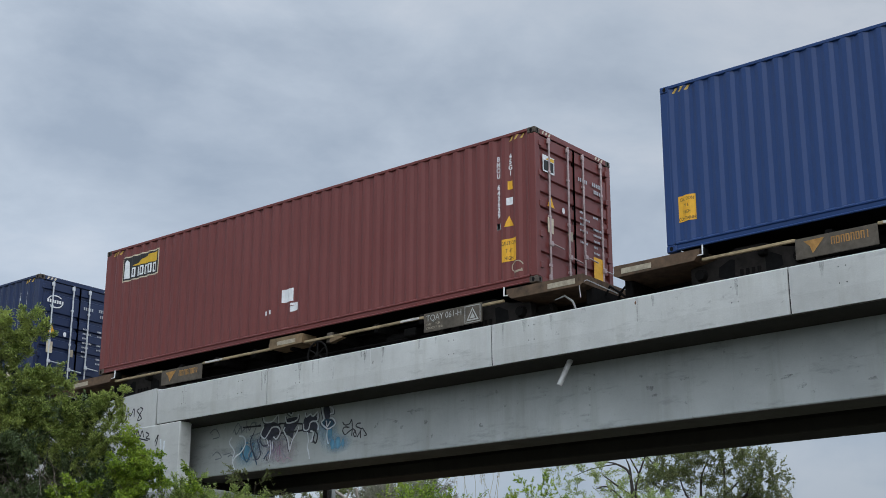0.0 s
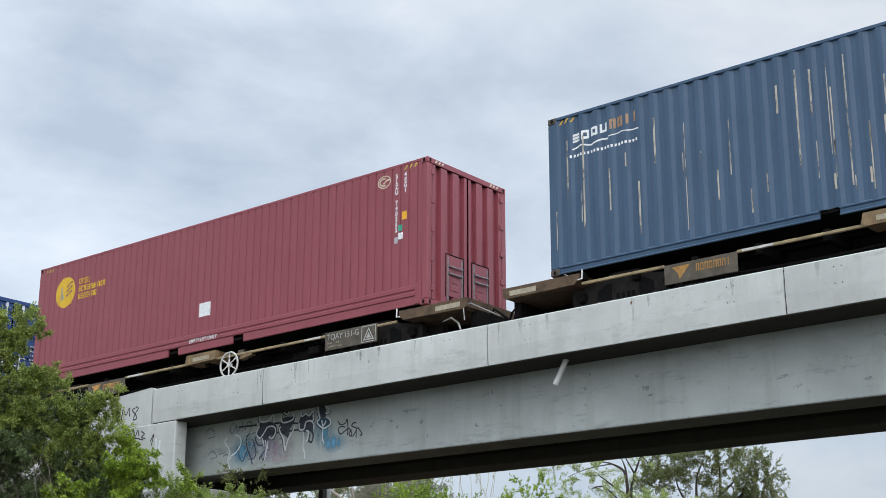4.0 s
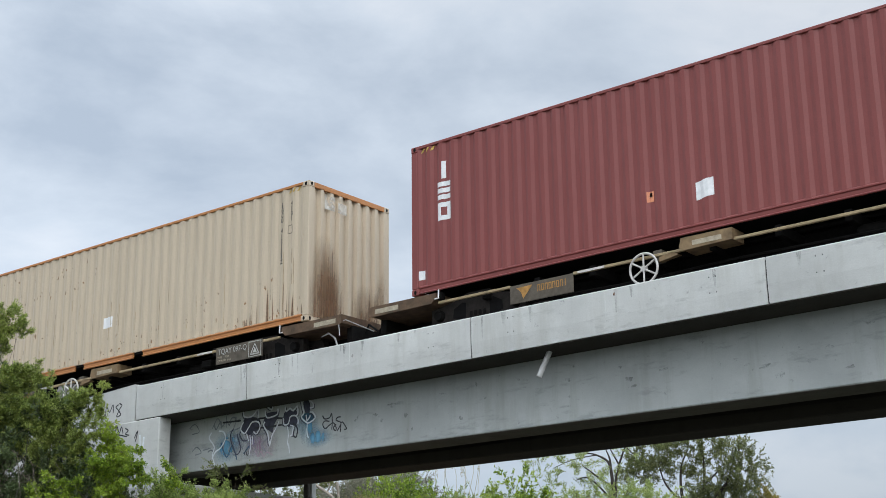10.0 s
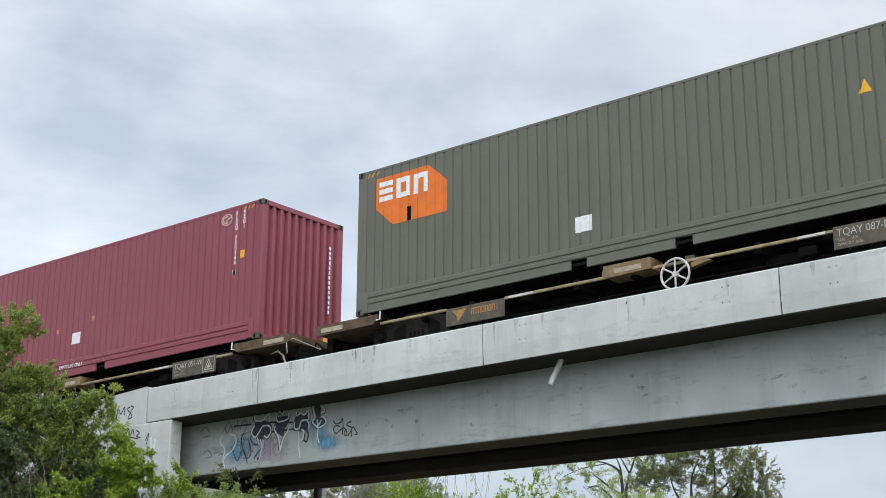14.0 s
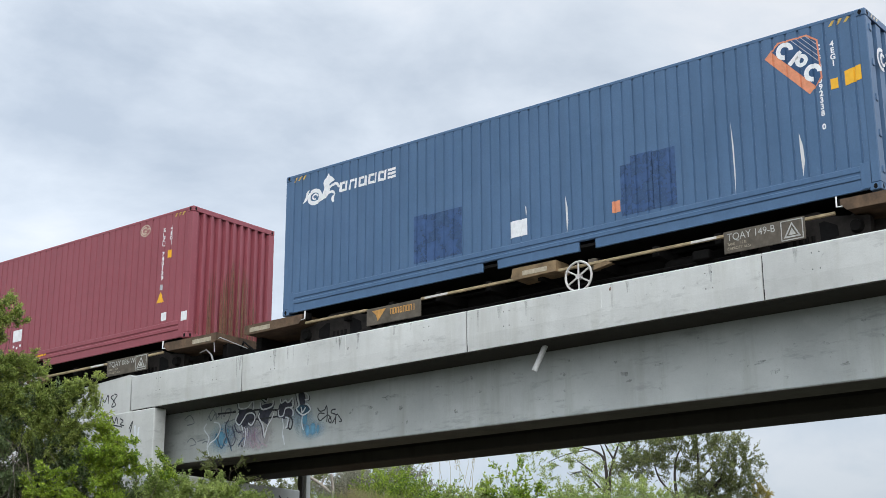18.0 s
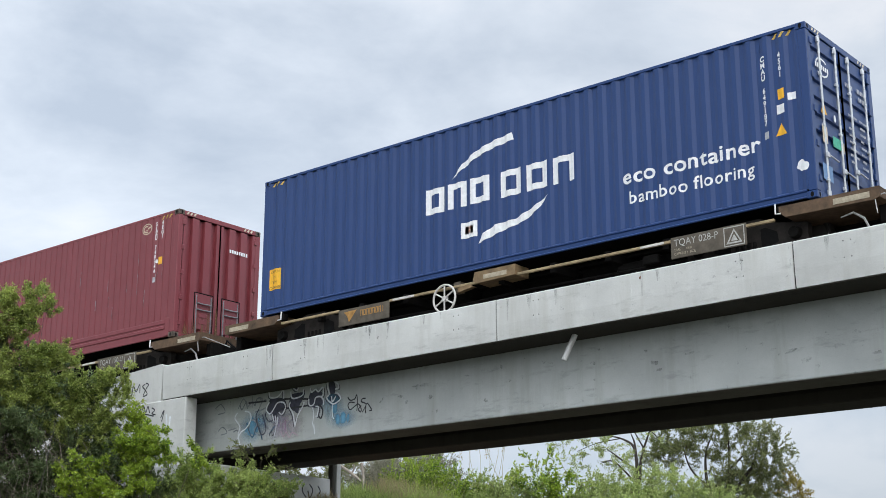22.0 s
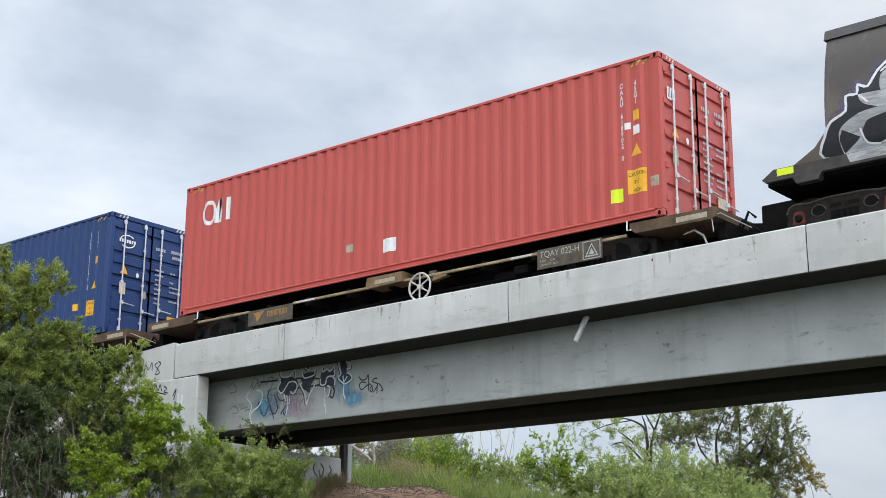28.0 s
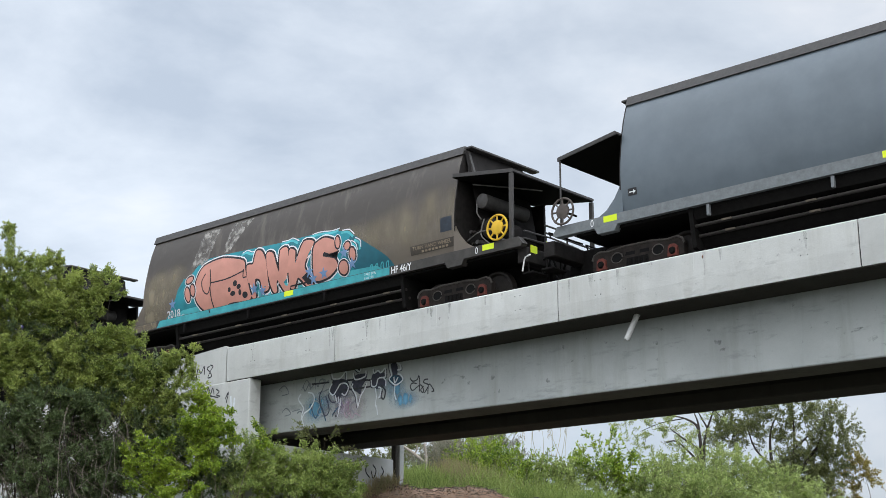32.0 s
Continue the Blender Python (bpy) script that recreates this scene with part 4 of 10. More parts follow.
def cast_frame(b, u, y, y_axle, mat, boxes):
    """Cast side frame with rounded horns, oval openings, a spring nest and wedge-shaped bearing adapters."""
    half = [(0.0, -0.19), (0.3, -0.19), (0.58, -0.225), (0.80, -0.205), (0.90, -0.25), (0.94, -0.34), (0.93, -0.52), (0.62, -0.56), (0.36, -0.70), (0.0, -0.72)]
    outer = [(u + a, v) for a, v in half] + [(u - a, v) for a, v in half[-2:0:-1]]
    f = part("side_frame", Build().prism(outer, "y", y, y + 0.12), mat, b)
    part("frame_rim", Build().tube([(p, y, v) for p, v in outer[-5:] + outer[:6]], 0.02, 6), M_RIM, f, smooth=True)
    for s in (-1, 1):
        # frame openings are black patches painted for inner shade
        part("frame_opening", Build().prism(oval(u + s * 0.42, -0.37, 0.11, 0.085, 14), "y", y - 0.004, y + 0.01), M_RUBBER_GAP, f)
        part("opening_lip", Build().tube([(p, y - 0.004, v) for p, v in oval(u + s * 0.42, -0.37, 0.115, 0.09, 15)], 0.011, 5), M_RIM, f, smooth=True)
        part("frame_opening", Build().prism([(u + s * 0.05, -0.30), (u + s * 0.23, -0.30), (u + s * 0.25, -0.36), (u + s * 0.05, -0.36)], "y", y - 0.004, y + 0.01), M_RUBBER_GAP, f)
        x = u + s * y_axle
        part("bearing_adapter", Build().prism([(x - 0.10, -0.54), (x + 0.10, -0.54), (x + 0.085, -0.37), (x + 0.04, -0.335), (x - 0.04, -0.335), (x - 0.085, -0.37)], "y", y - 0.05, y + 0.02), boxes, f)
        part("axle_box", Build().tube([(x, y - 0.085, -0.45), (x, y - 0.03, -0.45)], [0.05, 0.075], 12), M_BLACK, f, smooth=True)
    # black backing paints the shade behind the springs
    part("spring_nest", Build().prism([(u - 0.24, -0.64), (u + 0.24, -0.64), (u + 0.22, -0.41), (u - 0.22, -0.41)], "y", y - 0.004, y + 0.01), M_RUBBER_GAP, f)
    for k in range(4):
        part("spring", Build().tube([(u - 0.15 + 0.10 * k, y - 0.01, -0.63), (u - 0.15 + 0.10 * k, y - 0.01, -0.42)], 0.034, 8), M_BLACK, f)


WHEELS = []


def brake_wheel(w, u, v, r, mat, spokes=6, y=-0.06, name="handbrake_wheel"):
    b = Build().ring((u, y, v), r, 0.020, 28, 8)
    arms = []
    for k in range(spokes):
        a = math.pi / 2 + 2 * math.pi * k / spokes
        arms.append(Build().tube([(u + 0.04 * math.cos(a), y, v + 0.04 * math.sin(a)), (u + (r - 0.01) * math.cos(a), y, v + (r - 0.01) * math.sin(a))], 0.016, 6))
    h = part(name, b, mat, w, "worn spoked handbrake wheel", True)
    for s in arms:
        part("spoke", s, mat, h, smooth=True)
    part("hub", Build().tube([(u, y - 0.02, v), (u, y + 0.05, v)], 0.05, 12), mat, h, smooth=True)
    part("handbrake_shaft", Build().tube([(u, y + 0.04, v), (u, y + 0.4, v)], 0.02, 8), M_BLACK, h)
    return h


def flat_wagon(i, u_off, code=None, tank=False, bright=False, lead_brake=False):
    w = thing("container_flat_wagon", "near-black skeletal container wagon with rusty brown end platforms", "rail wagon", "wagons of the train")
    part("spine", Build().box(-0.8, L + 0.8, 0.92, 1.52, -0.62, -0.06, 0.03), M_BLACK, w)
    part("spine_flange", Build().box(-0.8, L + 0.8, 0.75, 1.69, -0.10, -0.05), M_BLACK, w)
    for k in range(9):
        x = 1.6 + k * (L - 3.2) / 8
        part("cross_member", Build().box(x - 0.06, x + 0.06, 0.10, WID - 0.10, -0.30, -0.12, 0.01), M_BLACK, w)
    for s, x0, x1 in ((0, -0.98, 0.62), (1, L - 0.62, L + 0.98)):
        out = x0 if s == 0 else x1
        inn = x1 if s == 0 else x0
        d = 1 if s == 0 else -1
        p = part("end_platform", Build().prism([(out, -0.055), (inn, -0.055), (inn, -0.14), (inn - d * 0.1, -0.235), (out + d * 0.08, -0.25), (out, -0.22)], "y", -0.07, WID + 0.07), M_RUSTY, w)
        part("end_sill", Build().box(min(out, out + d * 0.16), max(out, out + d * 0.16), 0.25, WID - 0.25, -0.52, -0.20, 0.02), M_BLACK, w)
        decal("reflector", area(rect(min(out + d * 0.15, out + d * 0.72), max(out + d * 0.15, out + d * 0.72), -0.205, -0.115)), M_PALE, p, lambda u, v: (u, -0.074, v))
        part("twistlock", Build().box(inn - 0.06, inn + 0.06, 0.0, 0.14, -0.16, -0.02, 0.01), M_BLACK, w)
        part("lock_lever", Build().tube([(inn + d * 0.06, -0.055, 0.0), (inn + d * 0.06, -0.065, -0.16), (inn - d * 0.03, -0.065, -0.165)], 0.014, 6), M_WHITE, w)
        part("stanchion", Build().prism([(1.80, -0.3), (1.80, 0.20), (1.90, 0.30), (2.00, 0.20), (2.00, -0.3)], "x", out - 0.04, out + 0.06), M_BLACK, w)
        part("coupler_head", Build().prism([(out - d * 0.25, -0.55), (out - d * 0.25, -0.22), (out - d * 0.42, -0.18), (out - d * 0.44, -0.5)], "y", 1.0, 1.44), M_BLACK, w)
        part("drawbar", Build().box(min(out - d * 0.3, out), max(out - d * 0.3, out), 1.12, 1.32, -0.48, -0.30), M_BLACK, w)
        part("brake_hose", Build().tube([(out - d * 0.02, 0.6, -0.30), (out - d * 0.12, 0.58, -0.16), (out - d * 0.3, 0.6, -0.30), (out - d * 0.44, 0.7, -0.44)], 0.022, 6), M_RUBBER_GAP, w, smooth=True)
    part("grab_iron", Build().tube([(L + 0.92, -0.05, -0.46), (L + 0.90, -0.06, -0.22), (L + 1.02, 0.0, -0.16), (L + 1.3, 0.5, -0.34)], 0.009, 6), M_SHINE, w, smooth=True)
    # pale curved tube drawn for the shine on the wheel rim
    part("guard_strap", Build().tube([(L + 0.28, 0.12, -0.36), (L + 0.48, 0.12, -0.32), (L + 0.64, 0.12, -0.44), (L + 0.70, 0.12, -0.58)], [0.008, 0.017, 0.02, 0.017], 6), M_SHINE, w, "pale curve drawn for the shine on a wheel rim", True)
    for a, b in ((0.62, 2.22), (3.53, 5.66), (6.52, 9.62), (10.97, 11.45)):
        part("side_rail", Build().box(a, b, 0.0, 0.05, -0.245, -0.195, 0.008), M_TAN, w)
    for a, b in ((3.62, 4.15), (9.05, 9.5)):
        part("rail_patch", Build().box(a, b, -0.004, 0.02, -0.24, -0.20), M_WHEELW, w)
    board = part("owner_board", Build().box(2.22, 3.53, 0.0, 0.02, -0.54, -0.215, 0.006), M_BOARD, w, "grimy grey board with ochre mark")
    put = lambda u, v: (u, -0.004, v)
    decal("board_mark", area([(2.36, -0.27), (2.70, -0.26), (2.60, -0.37), (2.50, -0.48), (2.46, -0.36)]), M_OCHRE_FRESH if bright else M_OCHRE, board, put)
    decal("board_mark", blocks(2.80, 3.42, -0.40, -0.28, "nonononi", w=0.018), M_OCHRE_FRESH if bright else M_OCHRE, board, put)
    nb = part("number_board", Build().box(9.62, 10.97, 0.0, 0.02, -0.52, -0.165, 0.006), M_BOARD, w, "grimy grey wagon number board")
    if code:
        decal("board_text", lettering(code, 0.115, 9.68, -0.32, wide=0.92), M_BOARDTX, nb, put)
    else:
        decal("board_text", area(*[rect(9.68 + k * 0.082, 9.74 + k * 0.082, -0.32, -0.21) for k in range(10)]), M_BOARDTX, nb, put)
    for z, txt in ((-0.40, "TARE      15.8t"), (-0.47, "CAPACITY  66.5t")):
        decal("board_print", lettering(txt, 0.042, 9.68, z, wide=0.9), M_PALE, nb, put)
    decal("board_print", area(rect(10.58, 10.94, -0.20, -0.185), rect(10.58, 10.94, -0.50, -0.485), rect(10.58, 10.595, -0.485, -0.20), rect(10.925, 10.94, -0.485, -0.20),
                              [(10.62, -0.46), (10.65, -0.46), (10.76, -0.26), (10.76, -0.22)], [(10.90, -0.46), (10.87, -0.46), (10.76, -0.26), (10.76, -0.22)], rect(10.65, 10.87, -0.46, -0.435), [(10.70, -0.42), (10.82, -0.42), (10.76, -0.31)]), M_BOARDTX, nb, put)
    mid = part("side_bracket", Build().prism([(5.62, -0.045), (6.52, -0.045), (6.52, -0.235), (5.66, -0.255), (5.58, -0.2)], "y", -0.05, 0.35), M_RUSTY_TAN, w)
    decal("reflector", area(rect(5.82, 6.34, -0.20, -0.12)), M_PALE, mid, lambda u, v: (u, -0.054, v))
    bu = 4.93 if lead_brake else 6.97
    brake_wheel(w, bu, -0.42 if i not in (1, 2) else -0.55, 0.255, M_WHEELW if i not in (1, 2) else M_BLACK)
    part("brake_bracket", Build().box(bu + 0.12, bu + 0.28, 0.05, 0.2, -0.32, -0.12, 0.01), M_BOARD, w)
    part("step_plate", Build().prism([(bu + 0.26, -0.34), (bu + 0.62, -0.28), (bu + 0.5, -0.22), (bu + 0.26, -0.26)], "y", 0.0, 0.1), M_RUSTY_TAN, w)
    if tank:
        part("air_tank", Build().tube([(bu - 0.42, 0.02, -0.40), (bu - 0.42, 0.05, -0.40), (bu - 0.42, 0.8, -0.40), (bu - 0.42, 0.85, -0.40)], [0.20, 0.24, 0.24, 0.18], 18), M_DUSTY, w, "dusty grey air tank", True)
    part("air_pipe", Build().tube([(1.8, 0.3, -0.45), (4.8, 0.3, -0.50), (6.3, 0.4, -0.42), (10.4, 0.35, -0.48)], 0.025, 6), M_BLACK, w)
    part("brake_cylinder", Build().tube([(8.3, 0.55, -0.42), (8.35, 0.55, -0.42), (8.9, 0.55, -0.42)], [0.10, 0.16, 0.16], 12), M_BLACK, w, smooth=True)
    part("valve_box", Build().box(8.95, 9.25, 0.2, 0.4, -0.46, -0.30, 0.02), M_BLACK, w)
    for u in (1.35, L - 1.35):
        bogie(w, u, 0.85)
    w.location = (u_off, 0, Z0)
    TRAIN.append(w)
    return w


M_RUSTY_TAN = plain("sandy_brown_steel", (0.20, 0.135, 0.07), 0.75, var=0.4, scale=5)


# ---- grain hoppers ----
HOP = [(0.38, 2.54), (0.27, 2.30), (0.19, 2.06), (0.13, 1.80), (0.09, 1.56), (0.05, 1.30), (0.03, 1.05), (0.035, 0.80), (0.06, 0.58), (0.12, 0.33)]
HOP_V = np.array([v for _, v in HOP[::-1]])
HOP_Y = np.array([y for y, _ in HOP[::-1]])


def on_hopper(lift):
    return lambda u, v: (u, (-0.05 if v < 0.335 else float(np.interp(v, HOP_V, HOP_Y))) - lift, v)


def hopper_paint(name, top, low, pale, rough=0.5):
    """Sooty upper half, washed lower half with pale streaks: grime carried down by rain."""
    m, nt, b = shader(name, rough)
    v = obj_vec(nt)
    sep = nt.nodes.new("ShaderNodeSeparateXYZ")
    tc = nt.nodes.new("ShaderNodeTexCoord")
    nt.links.new(tc.outputs["Object"], sep.inputs[0])
    n = noise_tex(nt, v, 1.6, 5, 0.6, (1, 1, 0.3))
    add = nt.nodes.new("ShaderNodeMath")
    add.operation = "MULTIPLY_ADD"
    nt.links.new(n, add.inputs[0])
    add.inputs[1].default_value = 1.3
    nt.links.new(sep.outputs["Z"], add.inputs[2])
    f = ramp_fac(nt, add.outputs["Value"], 1.55, 2.25)
    c = mixed(nt, f, low, top)
    streak = ramp_fac(nt, noise_tex(nt, v, 4, 5, 0.65, (1, 1, 0.12)), 0.52, 0.78)
    c = mixed(nt, times(nt, streak, 0.35), c, pale)
    fine = ramp_fac(nt, noise_tex(nt, v, 30, 6, 0.7), 0.35, 0.7)
    c = mixed(nt, times(nt, fine, 0.2), c, tuple(x * 0.5 for x in low))
    nt.links.new(c, b.inputs["Base Color"])
    bumped(nt, b, noise_tex(nt, v, 1.2, 3), 0.3, 0.06)
    return m


M_HOP_BROWN = hopper_paint("sooty_brown_paint", (0.055, 0.045, 0.037), (0.145, 0.12, 0.093), (0.28, 0.245, 0.195))
M_HOP_GREY = plain("slate_grey_paint", (0.120, 0.145, 0.165), 0.26, var=0.10, scale=1.5, spec=0.55)
# soot plus the shade under the canopy, both put into this colour
M_SOOT_SHADE = plain("soot_and_shade_steel", (0.020, 0.018, 0.017), 0.8, var=0.4, scale=5, spec=0.15)
M_HOP_HAT = plain("grey_roof_edge", (0.058, 0.054, 0.051), 0.6, var=0.25)
M_WHEEL_BROWN = plain("grimy_brown_wheel", (0.085, 0.07, 0.06), 0.7, var=0.4, scale=8)
M_SILL_GREY = plain("mid_grey_sill_paint", (0.16, 0.175, 0.18), 0.55, var=0.2)
M_SILL_DARK = plain("grimy_sill_paint", (0.048, 0.044, 0.039), 0.65, var=0.4, scale=4)
M_BOGIE_BROWN = plain("grimy_brown_cast_steel", (0.022, 0.018, 0.016), 0.8, var=0.5, scale=6, spec=0.15)
M_RIM = plain("paler_rim_casting", (0.062, 0.055, 0.048), 0.75, var=0.4, scale=7)
M_REDBOX = plain("rusty_red_axle_box", (0.11, 0.026, 0.018), 0.8, var=0.5)


def dragged(name, dark, light, stretch):
    """Paint rolled on in dry, streaky passes."""
    m, nt, b = shader(name, 0.6)
    v = obj_vec(nt)
    c = mixed(nt, ramp_fac(nt, noise_tex(nt, v, 6, 6, 0.7, stretch), 0.36, 0.64), dark, light)
    c = mixed(nt, times(nt, ramp_fac(nt, noise_tex(nt, v, 3, 6, 0.7), 0.5, 0.75), 0.5), c, dark)
    nt.links.new(c, b.inputs["Base Color"])
    return m


M_SILVER = dragged("silver_spray", (0.22, 0.225, 0.23), (0.50, 0.51, 0.52), (0.4, 1, 2.2))
M_OUTLINE = plain("black_spray", (0.018, 0.018, 0.022), 0.6)
M_CHALK = plain("white_spray", (0.72, 0.72, 0.74), 0.6, var=0.12)
M_VIOLET = spray("violet_spray", (0.13, 0.11, 0.28), 0.75, 2)
M_TEAL = plain("teal_spray", (0.02, 0.24, 0.29), 0.6, var=0.3, scale=1.5)
M_AQUA = plain("aqua_spray", (0.08, 0.45, 0.50), 0.6, var=0.2, scale=3)
M_DTEAL = plain("dark_teal_spray", (0.015, 0.12, 0.16), 0.6, var=0.2, scale=3)
M_PINK = plain("salmon_pink_spray", (0.58, 0.27, 0.21), 0.6, var=0.12, scale=2)
M_BLUESP = plain("blue_spray", (0.16, 0.28, 0.48), 0.6, var=0.2, scale=3)


def brake_gear(h):
    """Tank, cylinder, valves and pipes under the trailing canopy."""
    part("slope_sheet", Build().add([(4.95, 0.3, 2.45), (4.95, WID - 0.3, 2.45), (5.30, 0.35, 0.9), (5.30, WID - 0.35, 0.9), (4.7, 0.3, 0.3), (4.7, WID - 0.3, 0.3)], [(0, 1, 3, 2), (2, 3, 5, 4)]), M_SOOT_SHADE, h)
    part("end_gusset", Build().prism([(4.95, 2.48), (5.14, 1.88), (4.95, 1.88)], "y", 0.40, 0.46), M_HOP_HAT, h)
    part("air_tank", Build().tube([(5.45, 0.20, 1.30), (5.45, 0.23, 1.30), (5.45, 1.5, 1.30), (5.45, 1.54, 1.30)], [0.09, 0.145, 0.145, 0.10], 18), M_HOP_HAT, h, "dark air tank", True)
    part("brake_cylinder", Build().tube([(5.60, 0.25, 0.75), (5.60, 0.29, 0.75), (5.60, 1.0, 0.75)], [0.12, 0.20, 0.20], 18), M_SOOT_SHADE, h, smooth=True)
    for k, (u, v, r) in enumerate(((5.22, 0.72, 0.05), (5.36, 0.50, 0.07), (5.22, 0.50, 0.04), (5.80, 0.48, 0.06))):
        part("brake_valve", Build().tube([(u, 0.16 + 0.03 * k, v), (u, 0.30 + 0.03 * k, v), (u, 0.50, v)], [r * 0.6, r, r], 10), M_HOP_HAT if k % 2 else M_TYRE, h, smooth=True)
    for pts, r in (([(5.25, 0.2, 1.66), (5.9, 0.6, 1.55), (6.3, 1.0, 1.50)], 0.014), ([(5.35, 0.2, 1.25), (5.40, 0.15, 1.05), (5.46, 0.2, 0.92)], 0.013), ([(5.56, 0.16, 0.9), (5.52, 0.12, 0.6), (5.72, 0.12, 0.40)], 0.013), ([(5.15, 0.16, 0.55), (5.5, 0.12, 0.66), (6.0, 0.16, 0.62)], 0.012)):
        part("brake_pipe", Build().tube(wavy3(pts), r, 6), M_TANK, h, smooth=True)
    part("end_box", Build().box(5.1, 5.4, 0.25, 1.3, 0.35, 0.75, 0.02), M_BLACK, h)
    part("far_hood", Build().prism([(4.93, 0.35), (5.24, 0.35), (5.27, 0.7), (5.29, 1.1), (5.28, 1.74), (4.93, 1.76)], "y", WID - 0.12, WID - 0.06), M_SOOT_SHADE, h)
    part("cut_lever", Build().tube([(6.84, -0.06, -0.06), (6.74, -0.06, -0.08), (6.70, -0.06, -0.12), (6.655, -0.06, -0.34)], 0.014, 6), M_WHITE, h, "white bent uncoupling lever", True)


def hopper(cx, label, mat, sill, canopy, code=None, wheel=None):
    """Bulged grain hopper: canopy = 1 at the trailing end, -1 at the leading end."""
    h = thing("grain_hopper_wagon", label, "rail wagon", "wagons of the train")
    m = canopy
    # bulged side sheets with a flared foot at the plain end
    for far in (False, True):
        b = Build()
        n = len(HOP)
        us = []
        cols = 9
        for j in range(cols):
            for y, v in HOP:
                a = -4.86 * m - m * (0.75 * max(0.0, (0.95 - v) / 0.62) ** 2.2)
                z = 4.92 * m
                us.append((a + (z - a) * j / (cols - 1), (WID - y) if far else y, v))
        b.add(us, [(j * n + k, j * n + k + 1, (j + 1) * n + k + 1, (j + 1) * n + k) for j in range(cols - 1) for k in range(n - 1)])
        part("side_sheet", b, mat, h, smooth=True)
    for u in (-4.86 * m, 4.92 * m):
        # canopy-end plate is coloured darker for soot and the shade there
        part("end_plate", Build().prism([(y + 0.006, v) for y, v in HOP] + [(WID - y - 0.006, v) for y, v in HOP[::-1]], "x", u - 0.03, u + 0.02), M_SOOT_SHADE if u * m > 0 else mat, h)
    part("roof", Build().prism([(0.40, 2.50), (0.8, 2.53), (WID - 0.8, 2.53), (WID - 0.40, 2.50)], "x", -4.9, 4.9), M_HOP_HAT, h)
    for y0, y1 in ((0.335, 0.40), (WID - 0.40, WID - 0.335)):
        part("roof_edge", Build().prism([(y0 - 0.07 if y0 < 1 else y0, 2.37), (y1, 2.37), (y1 + 0.03 if y0 < 1 else y1, 2.55), (y0 + 0.0, 2.55)], "x", -4.93, 4.93), M_HOP_HAT, h)
    for y0, y1 in ((-0.05, 0.10), (WID - 0.10, WID + 0.05)):
        part("side_sill", Build().prism([(-5.95, 0.20), (-5.75, 0.335), (6.55 if m > 0 else 5.75, 0.335), (6.65 if m > 0 else 5.95, 0.20), (6.60 if m > 0 else 5.9, 0.15), (-5.9, 0.15)] if m > 0 else
             [(5.95, 0.20), (5.75, 0.335), (-6.25, 0.335), (-6.35, 0.20), (-6.3, 0.15), (5.9, 0.15)], "y", y0, y1), sill, h)
        for u in (-5.2, 5.0):
            part("jacking_pad", Build().prism([(u - 0.24, 0.15), (u + 0.24, 0.15), (u + 0.18, 0.04), (u - 0.18, 0.04)], "y", y0, y1), sill, h)
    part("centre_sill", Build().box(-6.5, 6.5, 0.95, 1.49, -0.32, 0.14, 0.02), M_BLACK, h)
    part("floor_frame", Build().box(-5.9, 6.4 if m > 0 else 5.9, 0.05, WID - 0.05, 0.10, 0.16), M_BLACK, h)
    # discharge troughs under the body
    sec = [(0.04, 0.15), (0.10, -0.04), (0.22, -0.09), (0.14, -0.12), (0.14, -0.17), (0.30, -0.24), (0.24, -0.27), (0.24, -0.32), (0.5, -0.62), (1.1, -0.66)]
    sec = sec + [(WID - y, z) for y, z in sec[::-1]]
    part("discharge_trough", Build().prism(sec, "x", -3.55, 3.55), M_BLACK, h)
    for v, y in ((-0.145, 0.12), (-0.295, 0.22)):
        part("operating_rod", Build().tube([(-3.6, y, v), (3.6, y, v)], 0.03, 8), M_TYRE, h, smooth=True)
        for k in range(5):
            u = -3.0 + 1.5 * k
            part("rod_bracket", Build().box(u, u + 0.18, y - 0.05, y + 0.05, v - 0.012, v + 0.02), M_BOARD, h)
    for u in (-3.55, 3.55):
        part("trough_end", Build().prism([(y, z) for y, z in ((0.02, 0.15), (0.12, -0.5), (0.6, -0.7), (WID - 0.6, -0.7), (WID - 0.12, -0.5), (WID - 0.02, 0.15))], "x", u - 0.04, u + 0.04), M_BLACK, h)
    for u in (-1.0, -3.2, 1.4):
        part("door_lever", Build().box(u, u + 0.05, -0.05, 0.02, -0.06, 0.13, 0.008), M_SILL_GREY if sill is M_SILL_GREY else M_BLACK, h)
    for u in (-4.75, 4.75):
        bogie(h, u, 0.73, M_BOGIE_BROWN, M_REDBOX, True)
    # canopy end
    e = (6.42 if m > 0 else 6.22) * m
    zo, zi = (1.62, 1.83) if m > 0 else (1.575, 1.78)
    cp = part("canopy", Build().prism([(4.95 * m, zi), (e, zo), (e, zo + 0.04), (4.95 * m, zi + 0.045)], "y", -0.03, WID + 0.03), M_HOP_HAT, h)
    part("canopy_edge", Build().prism([(4.95 * m, zi - 0.02), (e, zo - 0.025), (e, zo + 0.045), (4.95 * m, zi + 0.05)], "y", -0.05, -0.032), M_HOP_HAT, cp)
    # added black sheet stands in for the shade under the canopy
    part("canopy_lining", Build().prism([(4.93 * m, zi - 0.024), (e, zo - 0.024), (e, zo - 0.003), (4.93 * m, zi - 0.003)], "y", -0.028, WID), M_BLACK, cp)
    w = 0.04 if m > 0 else 0.016
